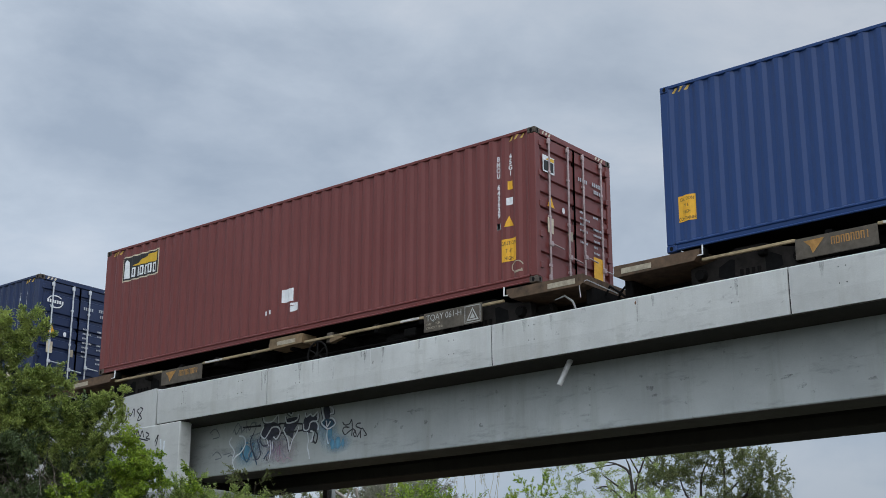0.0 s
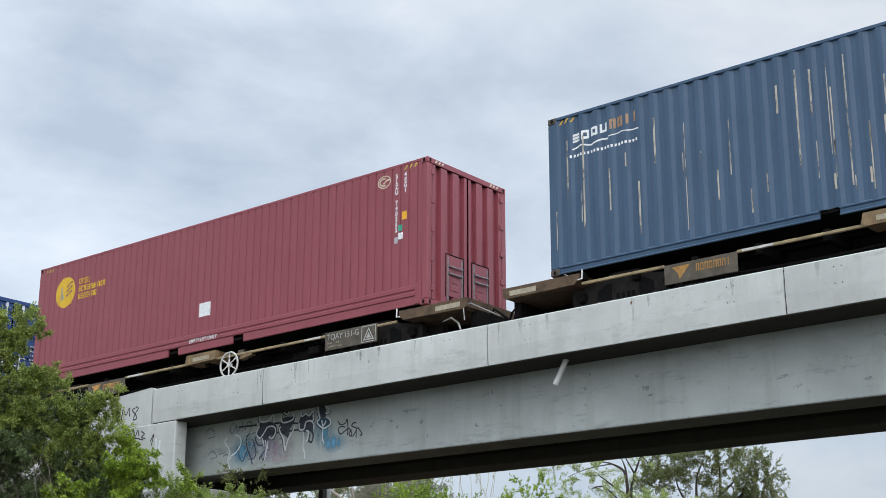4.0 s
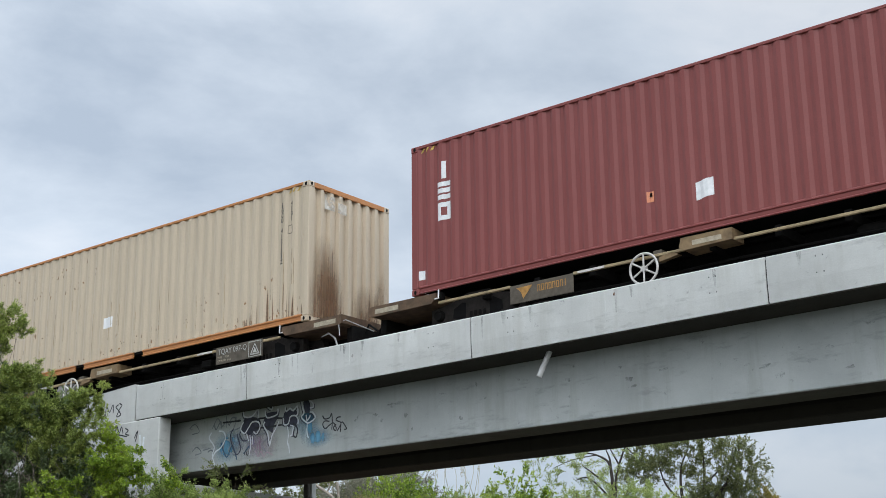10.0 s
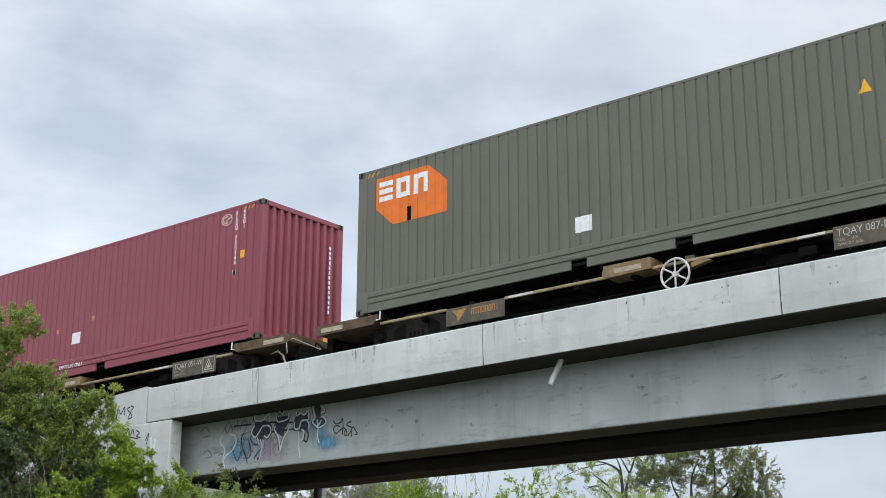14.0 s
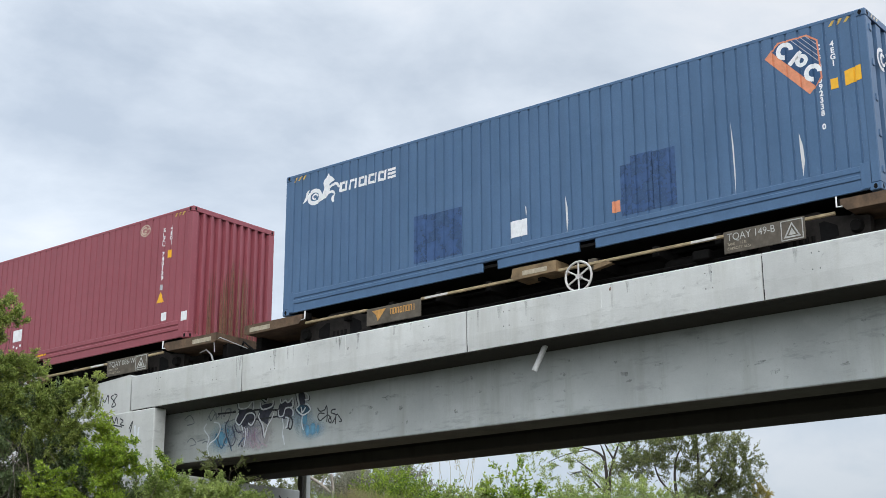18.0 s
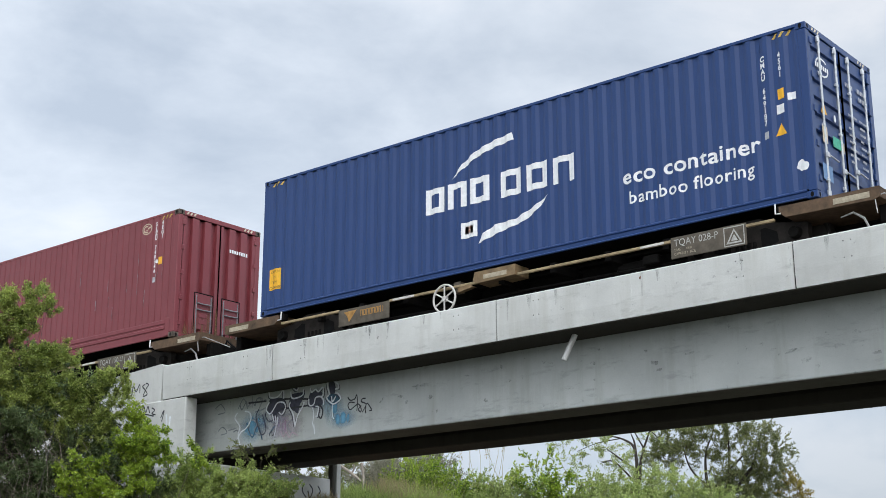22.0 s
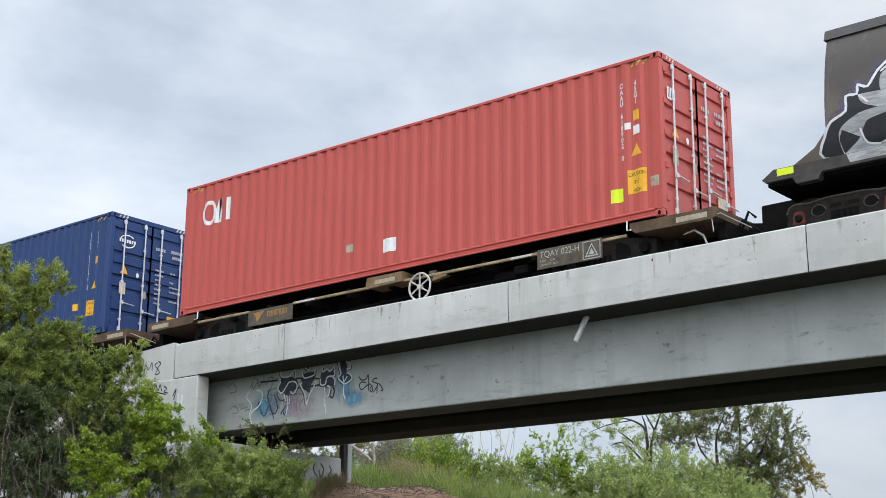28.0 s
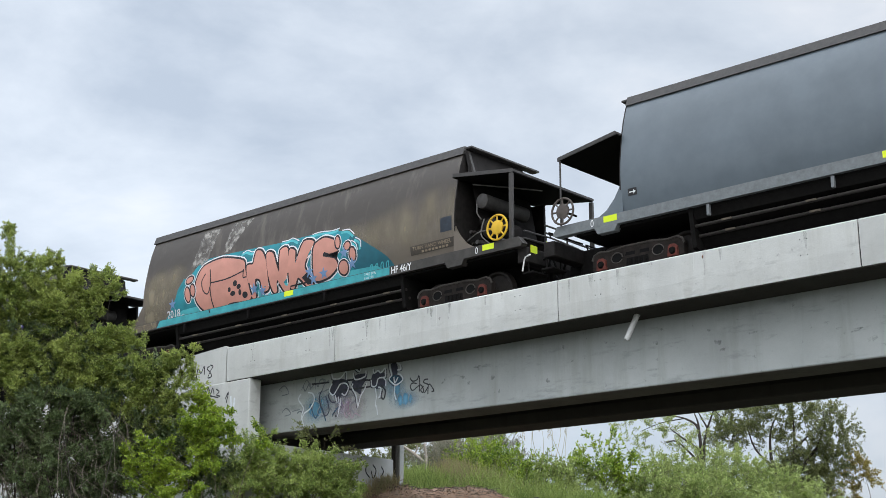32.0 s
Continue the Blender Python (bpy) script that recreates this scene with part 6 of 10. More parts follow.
PINK_WORD_A = [(-1.15, 1.12), (-0.94, 1.15), (-0.88, 1.43), (-0.69, 1.39), (-0.5, 1.11), (-0.42, 0.54), (-0.61, 0.49), (-0.69, 0.75), (-0.85, 0.78), (-0.86, 0.42), (-1.01, 0.44)]
PINK_WORD_N = [(-0.52, 1.28), (-0.29, 1.27), (-0.07, 0.82), (-0.07, 1.3), (0.18, 1.28), (0.25, 0.46), (0.07, 0.37), (-0.14, 0.66), (-0.18, 0.43), (-0.32, 0.46)]
PINK_WORD_K = [(0.22, 1.24), (0.42, 1.19), (0.45, 0.92), (0.66, 1.36), (0.99, 1.29), (0.79, 0.96), (0.74, 0.77), (0.96, 0.37), (0.84, 0.29), (0.53, 0.6), (0.36, 0.4), (0.25, 0.46)]
PINK_WORD_S = [(1.01, 1.21), (1.3, 1.32), (1.64, 1.19), (1.74, 0.97), (1.49, 0.94), (1.33, 1.0), (1.31, 0.91), (1.64, 0.81), (1.72, 0.63), (1.44, 0.47), (1.03, 0.45), (0.99, 0.84)]
PINK_WORD = (PINK_WORD_G, PINK_WORD_A, PINK_WORD_N, PINK_WORD_K, PINK_WORD_S)
VIOLET_PATCHES = ([(1.67, 1.08), (1.89, 1.19), (1.91, 0.81), (1.8, 0.68)], [(2.72, 1.32), (3.49, 1.21), (3.95, 0.79), (3.73, 0.59), (3.47, 0.55), (3.25, 1.07), (2.82, 1.07)])
PINK_SPOTS = [(-1.72, 0.7), (-1.52, 0.81), (-1.61, 0.6), (-1.37, 0.59), (-1.4, 0.72), (-1.21, 0.51)]
PINK_STARS = [(-3.75, 0.68), (-0.89, 0.58), (-0.64, 0.38), (0.97, 0.36), (1.3, 0.56), (1.92, 0.88), (2.15, 0.62), (0.88, 0.66)]
PINK_LINES = ([(-2.39, 0.96), (-1.8, 0.96), (-1.22, 1.05)],
              [(-2.43, 1.28), (-2.37, 0.97), (-2.47, 0.73), (-2.63, 0.82), (-2.69, 1.03), (-2.58, 1.21)],
              [(-2.25, 0.24), (-2.34, 0.53), (-2.39, 0.86)],
              [(-1.24, 1.08), (-1.25, 0.9), (-1.14, 0.9)],
              [(0.25, 0.46), (0.63, 0.46), (0.98, 0.46)])
TEAL_CLOUD, TEAL_SHADE, AQUA_BAND = ([(-3.96, 0.19), (-3.71, 0.73), (-3.3, 1.1), (-2.75, 1.54), (-1.48, 1.54), (-0.18, 1.48), (0.69, 1.47), (1.45, 1.44), (2.04, 1.3), (2.4, 1.03), (2.88, 0.7), (3.13, 0.38), (2.75, 0.3), (1.82, 0.38), (0.32, 0.39), (-1.11, 0.37), (-2.29, 0.25)],
    [(2.08, 1.23), (2.52, 1.0), (3.13, 0.59), (3.28, 0.29), (2.37, 0.4), (1.99, 0.71)],
    [(-3.77, 0.38), (-2.25, 0.38), (-0.78, 0.3), (0.33, 0.44), (1.83, 0.46), (1.82, 0.38), (0.32, 0.39), (-1.11, 0.37), (-2.29, 0.25), (-3.68, 0.2)])
AQUA_CURLS = ([(-1.39, 1.42), (-1.23, 1.46), (-1.04, 1.39), (-0.9, 1.43)], [(-0.09, 1.44), (0.11, 1.44), (0.26, 1.46), (0.47, 1.36)], [(0.87, 1.42), (1.12, 1.43), (1.46, 1.39), (1.7, 1.4)], [(1.79, 1.33), (2.0, 1.31), (2.16, 1.18)], [(2.2, 1.1), (2.35, 1.01), (2.37, 0.87)], [(2.09, 1.06), (2.22, 0.97), (2.28, 0.82)])
PINK_DROPS = [(-3.19, 0.82, 0.08, 0.17), (-3.01, 0.89, 0.07, 0.14), (-3.14, 1.15, 0.12, 0.07), (1.72, 1.14, 0.06, 0.13), (2.01, 1.01, 0.08, 0.08), (2.17, 0.81, 0.08, 0.14), (1.89, 0.58, 0.13, 0.14)]
GIRDER_WHITE_LOOP_A = [(5.29, 6.25), (5.22, 6.15), (5.37, 5.97), (5.33, 5.81), (5.4, 5.6)]
GIRDER_WHITE_LOOP_B = [(5.49, 6.26), (5.63, 6.22), (5.68, 6.09), (5.56, 5.93), (5.41, 5.86), (5.32, 5.74)]
GIRDER_WHITE_LOOP_C = [(6.16, 6.56), (6.2, 6.45), (6.37, 6.43), (6.46, 6.47), (6.56, 6.55), (6.57, 6.38)]
GIRDER_WHITE_LOOP_D = [(6.18, 6.36), (6.1, 6.23), (6.21, 6.13), (6.32, 6.23), (6.41, 6.32), (6.57, 6.31), (6.63, 6.21), (6.54, 6.09), (6.45, 6.14)]
GIRDER_WHITE_LOOP_E = [(6.82, 6.57), (6.89, 6.62), (6.96, 6.56), (6.92, 6.5), (6.82, 6.57)]
GIRDER_WHITE_LOOP_F = [(6.76, 6.5), (6.8, 6.37), (6.95, 6.36), (7.09, 6.4), (7.1, 6.5)]
GIRDER_WHITE_LOOP_G = [(6.76, 6.29), (6.73, 6.22), (6.84, 6.06), (6.9, 5.84), (6.96, 6.01), (7.08, 6.16), (7.13, 6.26)]
GIRDER_WHITE_LOOP_H = [(7.29, 6.51), (7.32, 6.42), (7.42, 6.46), (7.5, 6.41), (7.61, 6.48), (7.62, 6.33), (7.56, 6.31)]
GIRDER_WHITE_LOOP_I = [(7.25, 6.3), (7.27, 6.18), (7.38, 6.18), (7.43, 6.3), (7.55, 6.31), (7.63, 6.24), (7.63, 6.14)]
GIRDER_WHITE_LOOP_J = [(7.43, 6.14), (7.51, 6.11), (7.48, 5.96), (7.44, 5.95)]
GIRDER_WHITE_LOOP_K = [(7.71, 6.61), (7.74, 6.46), (7.78, 6.33), (7.72, 6.26), (7.85, 6.15), (7.94, 6.14), (8.07, 6.21), (8.01, 6.31), (7.94, 6.33)]
GIRDER_WHITE_LOOP_L = [(7.71, 6.61), (7.83, 6.61), (7.93, 6.54), (8.01, 6.48), (8.01, 6.41), (7.93, 6.41)]
GIRDER_WHITE_LOOP_M = [(7.84, 6.29), (7.87, 6.18), (7.95, 6.27)]
GIRDER_WHITE_LOOP = (GIRDER_WHITE_LOOP_A, GIRDER_WHITE_LOOP_B, GIRDER_WHITE_LOOP_C, GIRDER_WHITE_LOOP_D, GIRDER_WHITE_LOOP_E, GIRDER_WHITE_LOOP_F, GIRDER_WHITE_LOOP_G, GIRDER_WHITE_LOOP_H, GIRDER_WHITE_LOOP_I, GIRDER_WHITE_LOOP_J, GIRDER_WHITE_LOOP_K, GIRDER_WHITE_LOOP_L, GIRDER_WHITE_LOOP_M)
GIRDER_DRIPS_A = [(6.36, 6.08), (6.39, 5.89), (6.35, 5.7)]
GIRDER_DRIPS_B = [(6.43, 6.05), (6.43, 5.9)]
GIRDER_DRIPS_C = [(7.36, 6.13), (7.39, 5.97), (7.37, 5.83), (7.41, 5.73)]
GIRDER_DRIPS_D = [(7.4, 5.81), (7.43, 5.62)]
GIRDER_DRIPS_E = [(7.87, 6.14), (7.87, 5.96), (7.91, 5.85)]
GIRDER_DRIPS_F = [(6.9, 5.91), (6.9, 5.81)]
GIRDER_DRIPS_G = [(6.27, 6.12), (6.33, 5.97)]
GIRDER_DRIPS = (GIRDER_DRIPS_A, GIRDER_DRIPS_B, GIRDER_DRIPS_C, GIRDER_DRIPS_D, GIRDER_DRIPS_E, GIRDER_DRIPS_F, GIRDER_DRIPS_G)
GIRDER_DARK_FILL_A = [(6.2, 6.4), (6.38, 6.42), (6.59, 6.36), (6.65, 6.23), (6.58, 6.12), (6.45, 6.07), (6.29, 6.1), (6.13, 6.19), (6.15, 6.28)]
GIRDER_DARK_FILL_B = [(6.78, 6.41), (6.87, 6.44), (7.11, 6.43), (7.1, 6.34), (7.0, 6.22), (6.96, 6.07), (6.86, 6.13), (6.75, 6.18), (6.72, 6.27)]
GIRDER_DARK_FILL_C = [(7.3, 6.41), (7.57, 6.39), (7.61, 6.26), (7.58, 6.16), (7.51, 6.13), (7.43, 6.12), (7.31, 6.16), (7.25, 6.27)]
GIRDER_DARK_FILL_D = [(7.77, 6.53), (7.88, 6.55), (7.93, 6.44), (7.91, 6.34), (7.83, 6.33)]
GIRDER_DARK_FILL_E = [(7.73, 6.29), (7.84, 6.31), (7.96, 6.29), (8.08, 6.22), (7.99, 6.14), (7.85, 6.17)]
GIRDER_DARK_FILL_F = [(6.84, 6.57), (6.89, 6.6), (6.94, 6.56), (6.91, 6.52)]
GIRDER_DARK_FILL = (GIRDER_DARK_FILL_A, GIRDER_DARK_FILL_B, GIRDER_DARK_FILL_C, GIRDER_DARK_FILL_D, GIRDER_DARK_FILL_E, GIRDER_DARK_FILL_F)
GIRDER_JOINING_LINE_A = [(6.38, 6.38), (6.77, 6.36), (7.23, 6.3)]
GIRDER_JOINING_LINE_B = [(6.47, 6.2), (6.83, 6.18), (7.28, 6.18)]
GIRDER_JOINING_LINE_C = [(7.51, 6.17), (7.62, 6.06), (7.59, 5.91), (7.52, 5.95), (7.54, 6.06)]
GIRDER_JOINING_LINE_D = [(5.59, 6.41), (6.1, 6.39)]
GIRDER_JOINING_LINE = (GIRDER_JOINING_LINE_A, GIRDER_JOINING_LINE_B, GIRDER_JOINING_LINE_C, GIRDER_JOINING_LINE_D)
GIRDER_SCRAWL_A = [(5.35, 6.4), (5.41, 6.3), (5.53, 6.44), (5.57, 6.34), (5.7, 6.42), (5.78, 6.34), (5.83, 6.46), (5.93, 6.47), (5.96, 6.39), (6.09, 6.43)]
GIRDER_SCRAWL_B = [(5.79, 6.21), (5.95, 6.23), (6.1, 6.25), (6.03, 6.11), (5.85, 6.09), (6.0, 5.75), (5.96, 5.93)]
GIRDER_SCRAWL_C = [(5.62, 5.89), (5.69, 6.07), (5.85, 5.98), (5.78, 5.84), (5.97, 5.75), (6.07, 5.92), (6.18, 5.84)]
GIRDER_SCRAWL_D = [(6.58, 6.05), (6.73, 6.07), (6.86, 5.99), (6.69, 5.86), (6.85, 5.68)]
GIRDER_SCRAWL_E = [(5.19, 5.88), (5.27, 5.91), (5.34, 5.88)]
GIRDER_SCRAWL_F = [(6.17, 6.06), (6.3, 5.95), (6.45, 6.07), (6.55, 5.95)]
GIRDER_SCRIBBLE = ([(5.3, 6.33), (5.45, 6.51), (5.57, 6.3)], [(5.69, 6.53), (5.7, 6.3)], [(5.82, 6.47), (5.98, 6.45), (5.9, 6.26)], [(4.63, 6.4), (4.79, 6.47), (4.92, 6.31), (4.72, 6.28)],
                   [(4.74, 5.94), (4.87, 6.01), (5.0, 5.89), (4.82, 5.86)], [(5.04, 5.93), (5.27, 5.95)])
GIRDER_OUTLINE = ([(5.9, 6.26), (5.82, 6.1), (5.98, 5.76), (6.11, 5.85), (6.0, 6.14)], [(6.18, 6.23), (6.08, 6.13), (6.19, 5.99), (6.38, 6.04), (6.34, 6.21), (6.18, 6.25)])
GIRDER_BLUE_LINES = ([(5.56, 6.02), (5.73, 5.73), (5.88, 5.93), (6.02, 5.65)], [(6.2, 5.74), (6.35, 5.88)])
GIRDER_SCRAWL = (GIRDER_SCRAWL_A, GIRDER_SCRAWL_B, GIRDER_SCRAWL_C, GIRDER_SCRAWL_D, GIRDER_SCRAWL_E, GIRDER_SCRAWL_F)
GIRDER_SMALL_A = [(6.21, 5.71), (6.26, 5.79), (6.3, 5.7), (6.36, 5.77)]
GIRDER_SMALL_B = [(6.52, 5.77), (6.6, 5.65), (6.67, 5.74), (6.75, 5.63), (6.83, 5.71), (6.98, 5.64)]
GIRDER_SMALL = (GIRDER_SMALL_A, GIRDER_SMALL_B)


def rounded(pts, k=4):
    """A closed rounded outline through pts."""
    n = len(pts)
    out = []
    for i in range(n):
        p0, p1, p2, p3 = pts[i - 1], pts[i], pts[(i + 1) % n], pts[(i + 2) % n]
        for j in range(k):
            t = j / k
            out.append(tuple(p1[a] + 0.35 * (p2[a] - p0[a]) * t * (1 - t) ** 2 - 0.35 * (p3[a] - p1[a]) * t * t * (1 - t) + (p2[a] - p1[a]) * (3 * t * t - 2 * t ** 3) for a in (0, 1)))
    return out


def grown(pts, d):
    """The outline pushed outwards by d."""
    n = len(pts)
    turn = sum(pts[i - 1][0] * pts[i][1] - pts[i][0] * pts[i - 1][1] for i in range(n))
    s = d if turn > 0 else -d
    out = []
    for i in range(n):
        (x0, y0), (x1, y1) = pts[i - 1], pts[(i + 1) % n]
        q = math.hypot(x1 - x0, y1 - y0) or 1
        out.append((pts[i][0] + s * (y1 - y0) / q, pts[i][1] - s * (x1 - x0) / q))
    return out


def low_clip(pts):
    return [(u, max(0.345, v)) for u, v in pts]


def mural(h, word, fill, rim, edge):
    """Outlined letters: pale rim, black edge, fill."""
    for k, pts in enumerate(word):
        o = rounded(pts)
        for d, mat, lift in ((edge + rim, M_CHALK, 0.006), (edge, M_OUTLINE, 0.0085), (0.0, fill, 0.011)):
            decal("graffiti_letter", area(low_clip(grown(o, d))), mat, h, on_hopper(lift + 0.0003 * k), cuts_v=HOP_V)


def silver_mural(a):
    for k, p in enumerate(SILVER_WORD):
        low = [u for u, v in p if v < 0.42]
        if len(low) > 1:
            decal("graffiti_foot", area([(min(low), 0.33), (max(low), 0.33), (max(low) - 0.06, 0.20), (min(low) + 0.05, 0.19)]), M_SILVER, a, lambda u, v: (u, -0.0535, v))
    for p in VIOLET_PATCHES[1:]:
        decal("graffiti_shade", area(rounded(grown(p, 0.1))), M_VIOLET, a, on_hopper(0.004), cuts_v=HOP_V)
    back = rounded(SILVER_BACK, 3)
    decal("graffiti_shade", area([(max(u, -4.84), v) for u, v in low_clip(grown(back, 0.10))]), M_HAZE, a, on_hopper(0.003), cuts_v=HOP_V)
    decal("graffiti_back", area(low_clip(grown(back, 0.02))), M_GLINT, a, on_hopper(0.006), cuts_v=HOP_V)
    decal("graffiti_back", area(low_clip(grown(back, -0.025))), M_OUTLINE, a, on_hopper(0.008), cuts_v=HOP_V)
    for k, p in enumerate(SILVER_WORD):
        decal("graffiti_letter", area(low_clip(rounded(p))), M_SILVER, a, on_hopper(0.010 + 0.0002 * k), cuts_v=HOP_V)
    mural(a, (SILVER_LAST,), M_SILVER, 0.03, 0.05)
    for k, p in enumerate(SILVER_GAPS):
        decal("graffiti_gap", area(low_clip(rounded(p))), M_OUTLINE, a, on_hopper(0.0136), cuts_v=HOP_V)
    for p in SILVER_VIOLET:
        decal("graffiti_gap", area(low_clip(rounded(grown(p, 0.022)))), M_GLINT, a, on_hopper(0.0146), cuts_v=HOP_V)
        decal("graffiti_gap", area(low_clip(rounded(p))), M_VIOLET_FULL, a, on_hopper(0.0156), cuts_v=HOP_V)
    for p in SILVER_DARK_LINES:
        decal("graffiti_line", area(*stroke(low_clip(wavy(p, 4)), 0.024)), M_OUTLINE, a, on_hopper(0.0166), cuts_v=HOP_V)
    for p in SILVER_LIGHT_LINES:
        decal("graffiti_shine", area(*stroke(low_clip(wavy(p, 4)), 0.032)), M_GLINT, a, on_hopper(0.0176), cuts_v=HOP_V)


def pink_mural(b):
    decal("dark_plate", area([(4.57, 1.09), (4.86, 1.09), (4.86, 0.80), (4.57, 0.80)]), M_SLATEPLATE, b, on_hopper(0.006), cuts_v=HOP_V)
    decal("notice_panel", area(rect(3.76, 4.95, 0.49, 0.67)), M_TAUPE_DARK, b, on_hopper(0.005), cuts_v=HOP_V)
    decal("notice_print", lettering("TURN HAND WHEEL", 0.075, 3.82, 0.575, wide=1.0, fat=0.01), M_TAUPE_PRINT, b, on_hopper(0.0065), cuts_v=HOP_V)
    decal("notice_print", area(*[rect(4.05 + q * 0.09, 4.11 + q * 0.09, 0.51, 0.55) for q in range(8)]), M_TAUPE_PRINT, b, on_hopper(0.0065), cuts_v=HOP_V)
    decal("graffiti_ground", area(low_clip(rounded(TEAL_CLOUD))), M_TEAL, b, on_hopper(0.003), cuts_v=HOP_V)
    decal("graffiti_ground", area(low_clip(rounded(TEAL_SHADE))), M_DTEAL, b, on_hopper(0.0038), cuts_v=HOP_V)
    decal("graffiti_ground", area([(-4.12, 0.345), (-3.0, 0.345), (-3.0, 1.2), (-3.38, 1.22), (-3.58, 0.98), (-3.7, 0.68), (-3.9, 0.5)]), M_TEAL, b, on_hopper(0.0025), cuts_v=HOP_V)
    for k, (u, v, ru, rv) in enumerate(((-4.3, 0.95, 0.95, 0.55), (-4.0, 1.35, 0.8, 0.35), (-4.6, 0.50, 0.6, 0.3), (3.9, 1.15, 1.6, 0.62), (2.4, 1.05, 1.0, 0.45), (4.5, 1.45, 0.7, 0.45))):
        lo, hi = (-4.84, 4.9)
        decal("washed_patch", area(rect(max(lo, u - ru), min(hi, u + ru), max(0.36, v - rv), v + rv)), stain("washed_pale_patch", (0.30, 0.255, 0.175), "x", u, v, ru, rv, 0.8, 1.6), b, on_hopper(0.0014 + 0.0003 * k), cuts_v=HOP_V)
    decal("ochre_dust", area(rect(-5.2, -4.2, 0.18, 0.32)), M_GRAIN_DUST, b, lambda u, v: (u, -0.0525, v))
    decal("graffiti_ground", area([(-3.95, 0.345), (3.0, 0.345), (2.8, 0.47), (0, 0.55), (-3.4, 0.5)]), M_AQUA, b, on_hopper(0.0044), cuts_v=HOP_V)
    decal("graffiti_ground", area([(-4.18, 0.17), (3.3, 0.17), (3.3, 0.325), (-4.08, 0.325)]), M_SILLTEAL, b, lambda u, v: (u, -0.053, v))
    for p in AQUA_CURLS:
        decal("graffiti_curl", area(*stroke(wavy(p), 0.055)), M_AQUA, b, on_hopper(0.0052), cuts_v=HOP_V)
        decal("graffiti_curl", area(*stroke(wavy([(u + 0.03, v + 0.05) for u, v in p]), 0.022)), M_CHALK, b, on_hopper(0.0056), cuts_v=HOP_V)
    mural(b, PINK_WORD, M_PINK, 0.028, 0.045)
    for p in PINK_LINES:
        decal("graffiti_line", area(*stroke(wavy(p), 0.03)), M_OUTLINE, b, on_hopper(0.014), cuts_v=HOP_V)
    for k, (u, v) in enumerate(PINK_SPOTS):
        decal("graffiti_spot", area(oval(u, v, 0.05 + 0.02 * (k % 3), 0.055 + 0.015 * (k % 2), 12)), M_OUTLINE, b, on_hopper(0.0145), cuts_v=HOP_V)
    for u, v, ru, rv in PINK_DROPS:
        for d, mat, lift in ((0.055, M_CHALK, 0.012), (0.035, M_OUTLINE, 0.0145), (0.0, M_PINK, 0.0165)):
            decal("graffiti_drop", area(oval(u, max(v, 0.36 + rv + d), ru + d, rv + d, 20, 0.25)), mat, b, on_hopper(lift), cuts_v=HOP_V)
    for u, v in PINK_STARS:
        v = max(v, 0.5)
        decal("graffiti_star", area([(u + (0.14 if k % 2 == 0 else 0.055) * math.sin(k * math.pi / 5), v + (0.14 if k % 2 == 0 else 0.055) * math.cos(k * math.pi / 5)) for k in range(10)]), M_BLUESP, b, on_hopper(0.0185), cuts_v=HOP_V)
    decal("graffiti_year", lettering("2018...", 0.17, -4.0, 0.38, slant=0.2, fat=0.01), M_CHALK, b, on_hopper(0.013), cuts_v=HOP_V)
    for k in range(4):
        u = 2.62 + 0.15 * k
        decal("graffiti_tag", area(*stroke(wavy([(u, 0.37), (u + 0.02, 0.47), (u + 0.08, 0.5), (u + 0.07, 0.39), (u + 0.13, 0.38)]), 0.022)), M_AQUA, b, on_hopper(0.014), cuts_v=HOP_V)


M_SILLTEAL = plain("grimy_teal_spray", (0.045, 0.31, 0.34), 0.65, var=0.25, scale=4)
M_TAUPE_DARK = plain("dark_notice_panel", (0.055, 0.045, 0.036), 0.7, var=0.3)
M_SLATEPLATE = plain("dark_slate_plate", (0.022, 0.030, 0.042), 0.6)
M_TAUPE_PRINT = plain("faded_brown_print", (0.24, 0.19, 0.13), 0.7, var=0.3)
M_HAZE = spray("violet_overspray", (0.15, 0.125, 0.24), 0.22, 3)
M_VIOLET_FULL = plain("violet_paint", (0.14, 0.11, 0.33), 0.6)
M_GRAIN_DUST = spray("ochre_grain_dust", (0.27, 0.215, 0.14), 0.5, 1.8, (1, 1, 0.5), 0.4)
M_GLINT = plain("bright_silver_spray", (0.66, 0.67, 0.69), 0.5, 0.1, var=0.15)


# ---- the train, from the leading box to the last hopper ----
TRAIN = []
NAVY = paint("navy_blue_paint", (0.018, 0.032, 0.085), 0.2, 0.25)
OXIDE = paint("red_oxide_paint", (0.175, 0.046, 0.040), 0.2, 0.12)
BLUE = paint("royal_blue_paint", (0.018, 0.052, 0.168), 0.15, 0.08)
CRIMSON = paint("crimson_paint", (0.285, 0.070, 0.086), 0.25, 0.10)
SLATE = paint("faded_slate_blue_paint", (0.054, 0.100, 0.168), 0.4, 0.35, grime=0.5)
COBALT = paint("cobalt_blue_paint", (0.021, 0.054, 0.180), 0.2, 0.10)
BEIGE = paint("stained_beige_paint", (0.56, 0.467, 0.342), 0.2, 0.35, grime=0.3)
AMBER = paint("orange_rail_paint", (0.47, 0.20, 0.065), 0.3, 0.3)
BRICK = paint("brick_red_paint", (0.235, 0.062, 0.055), 0.2, 0.08)
PLUM = paint("plum_red_paint", (0.265, 0.064, 0.085), 0.2, 0.08)
MAROON = paint("worn_maroon_paint", (0.215, 0.047, 0.055), 0.25, 0.2)
GREY = paint("olive_grey_paint", (0.14, 0.14, 0.108), 0.2, 0.06)
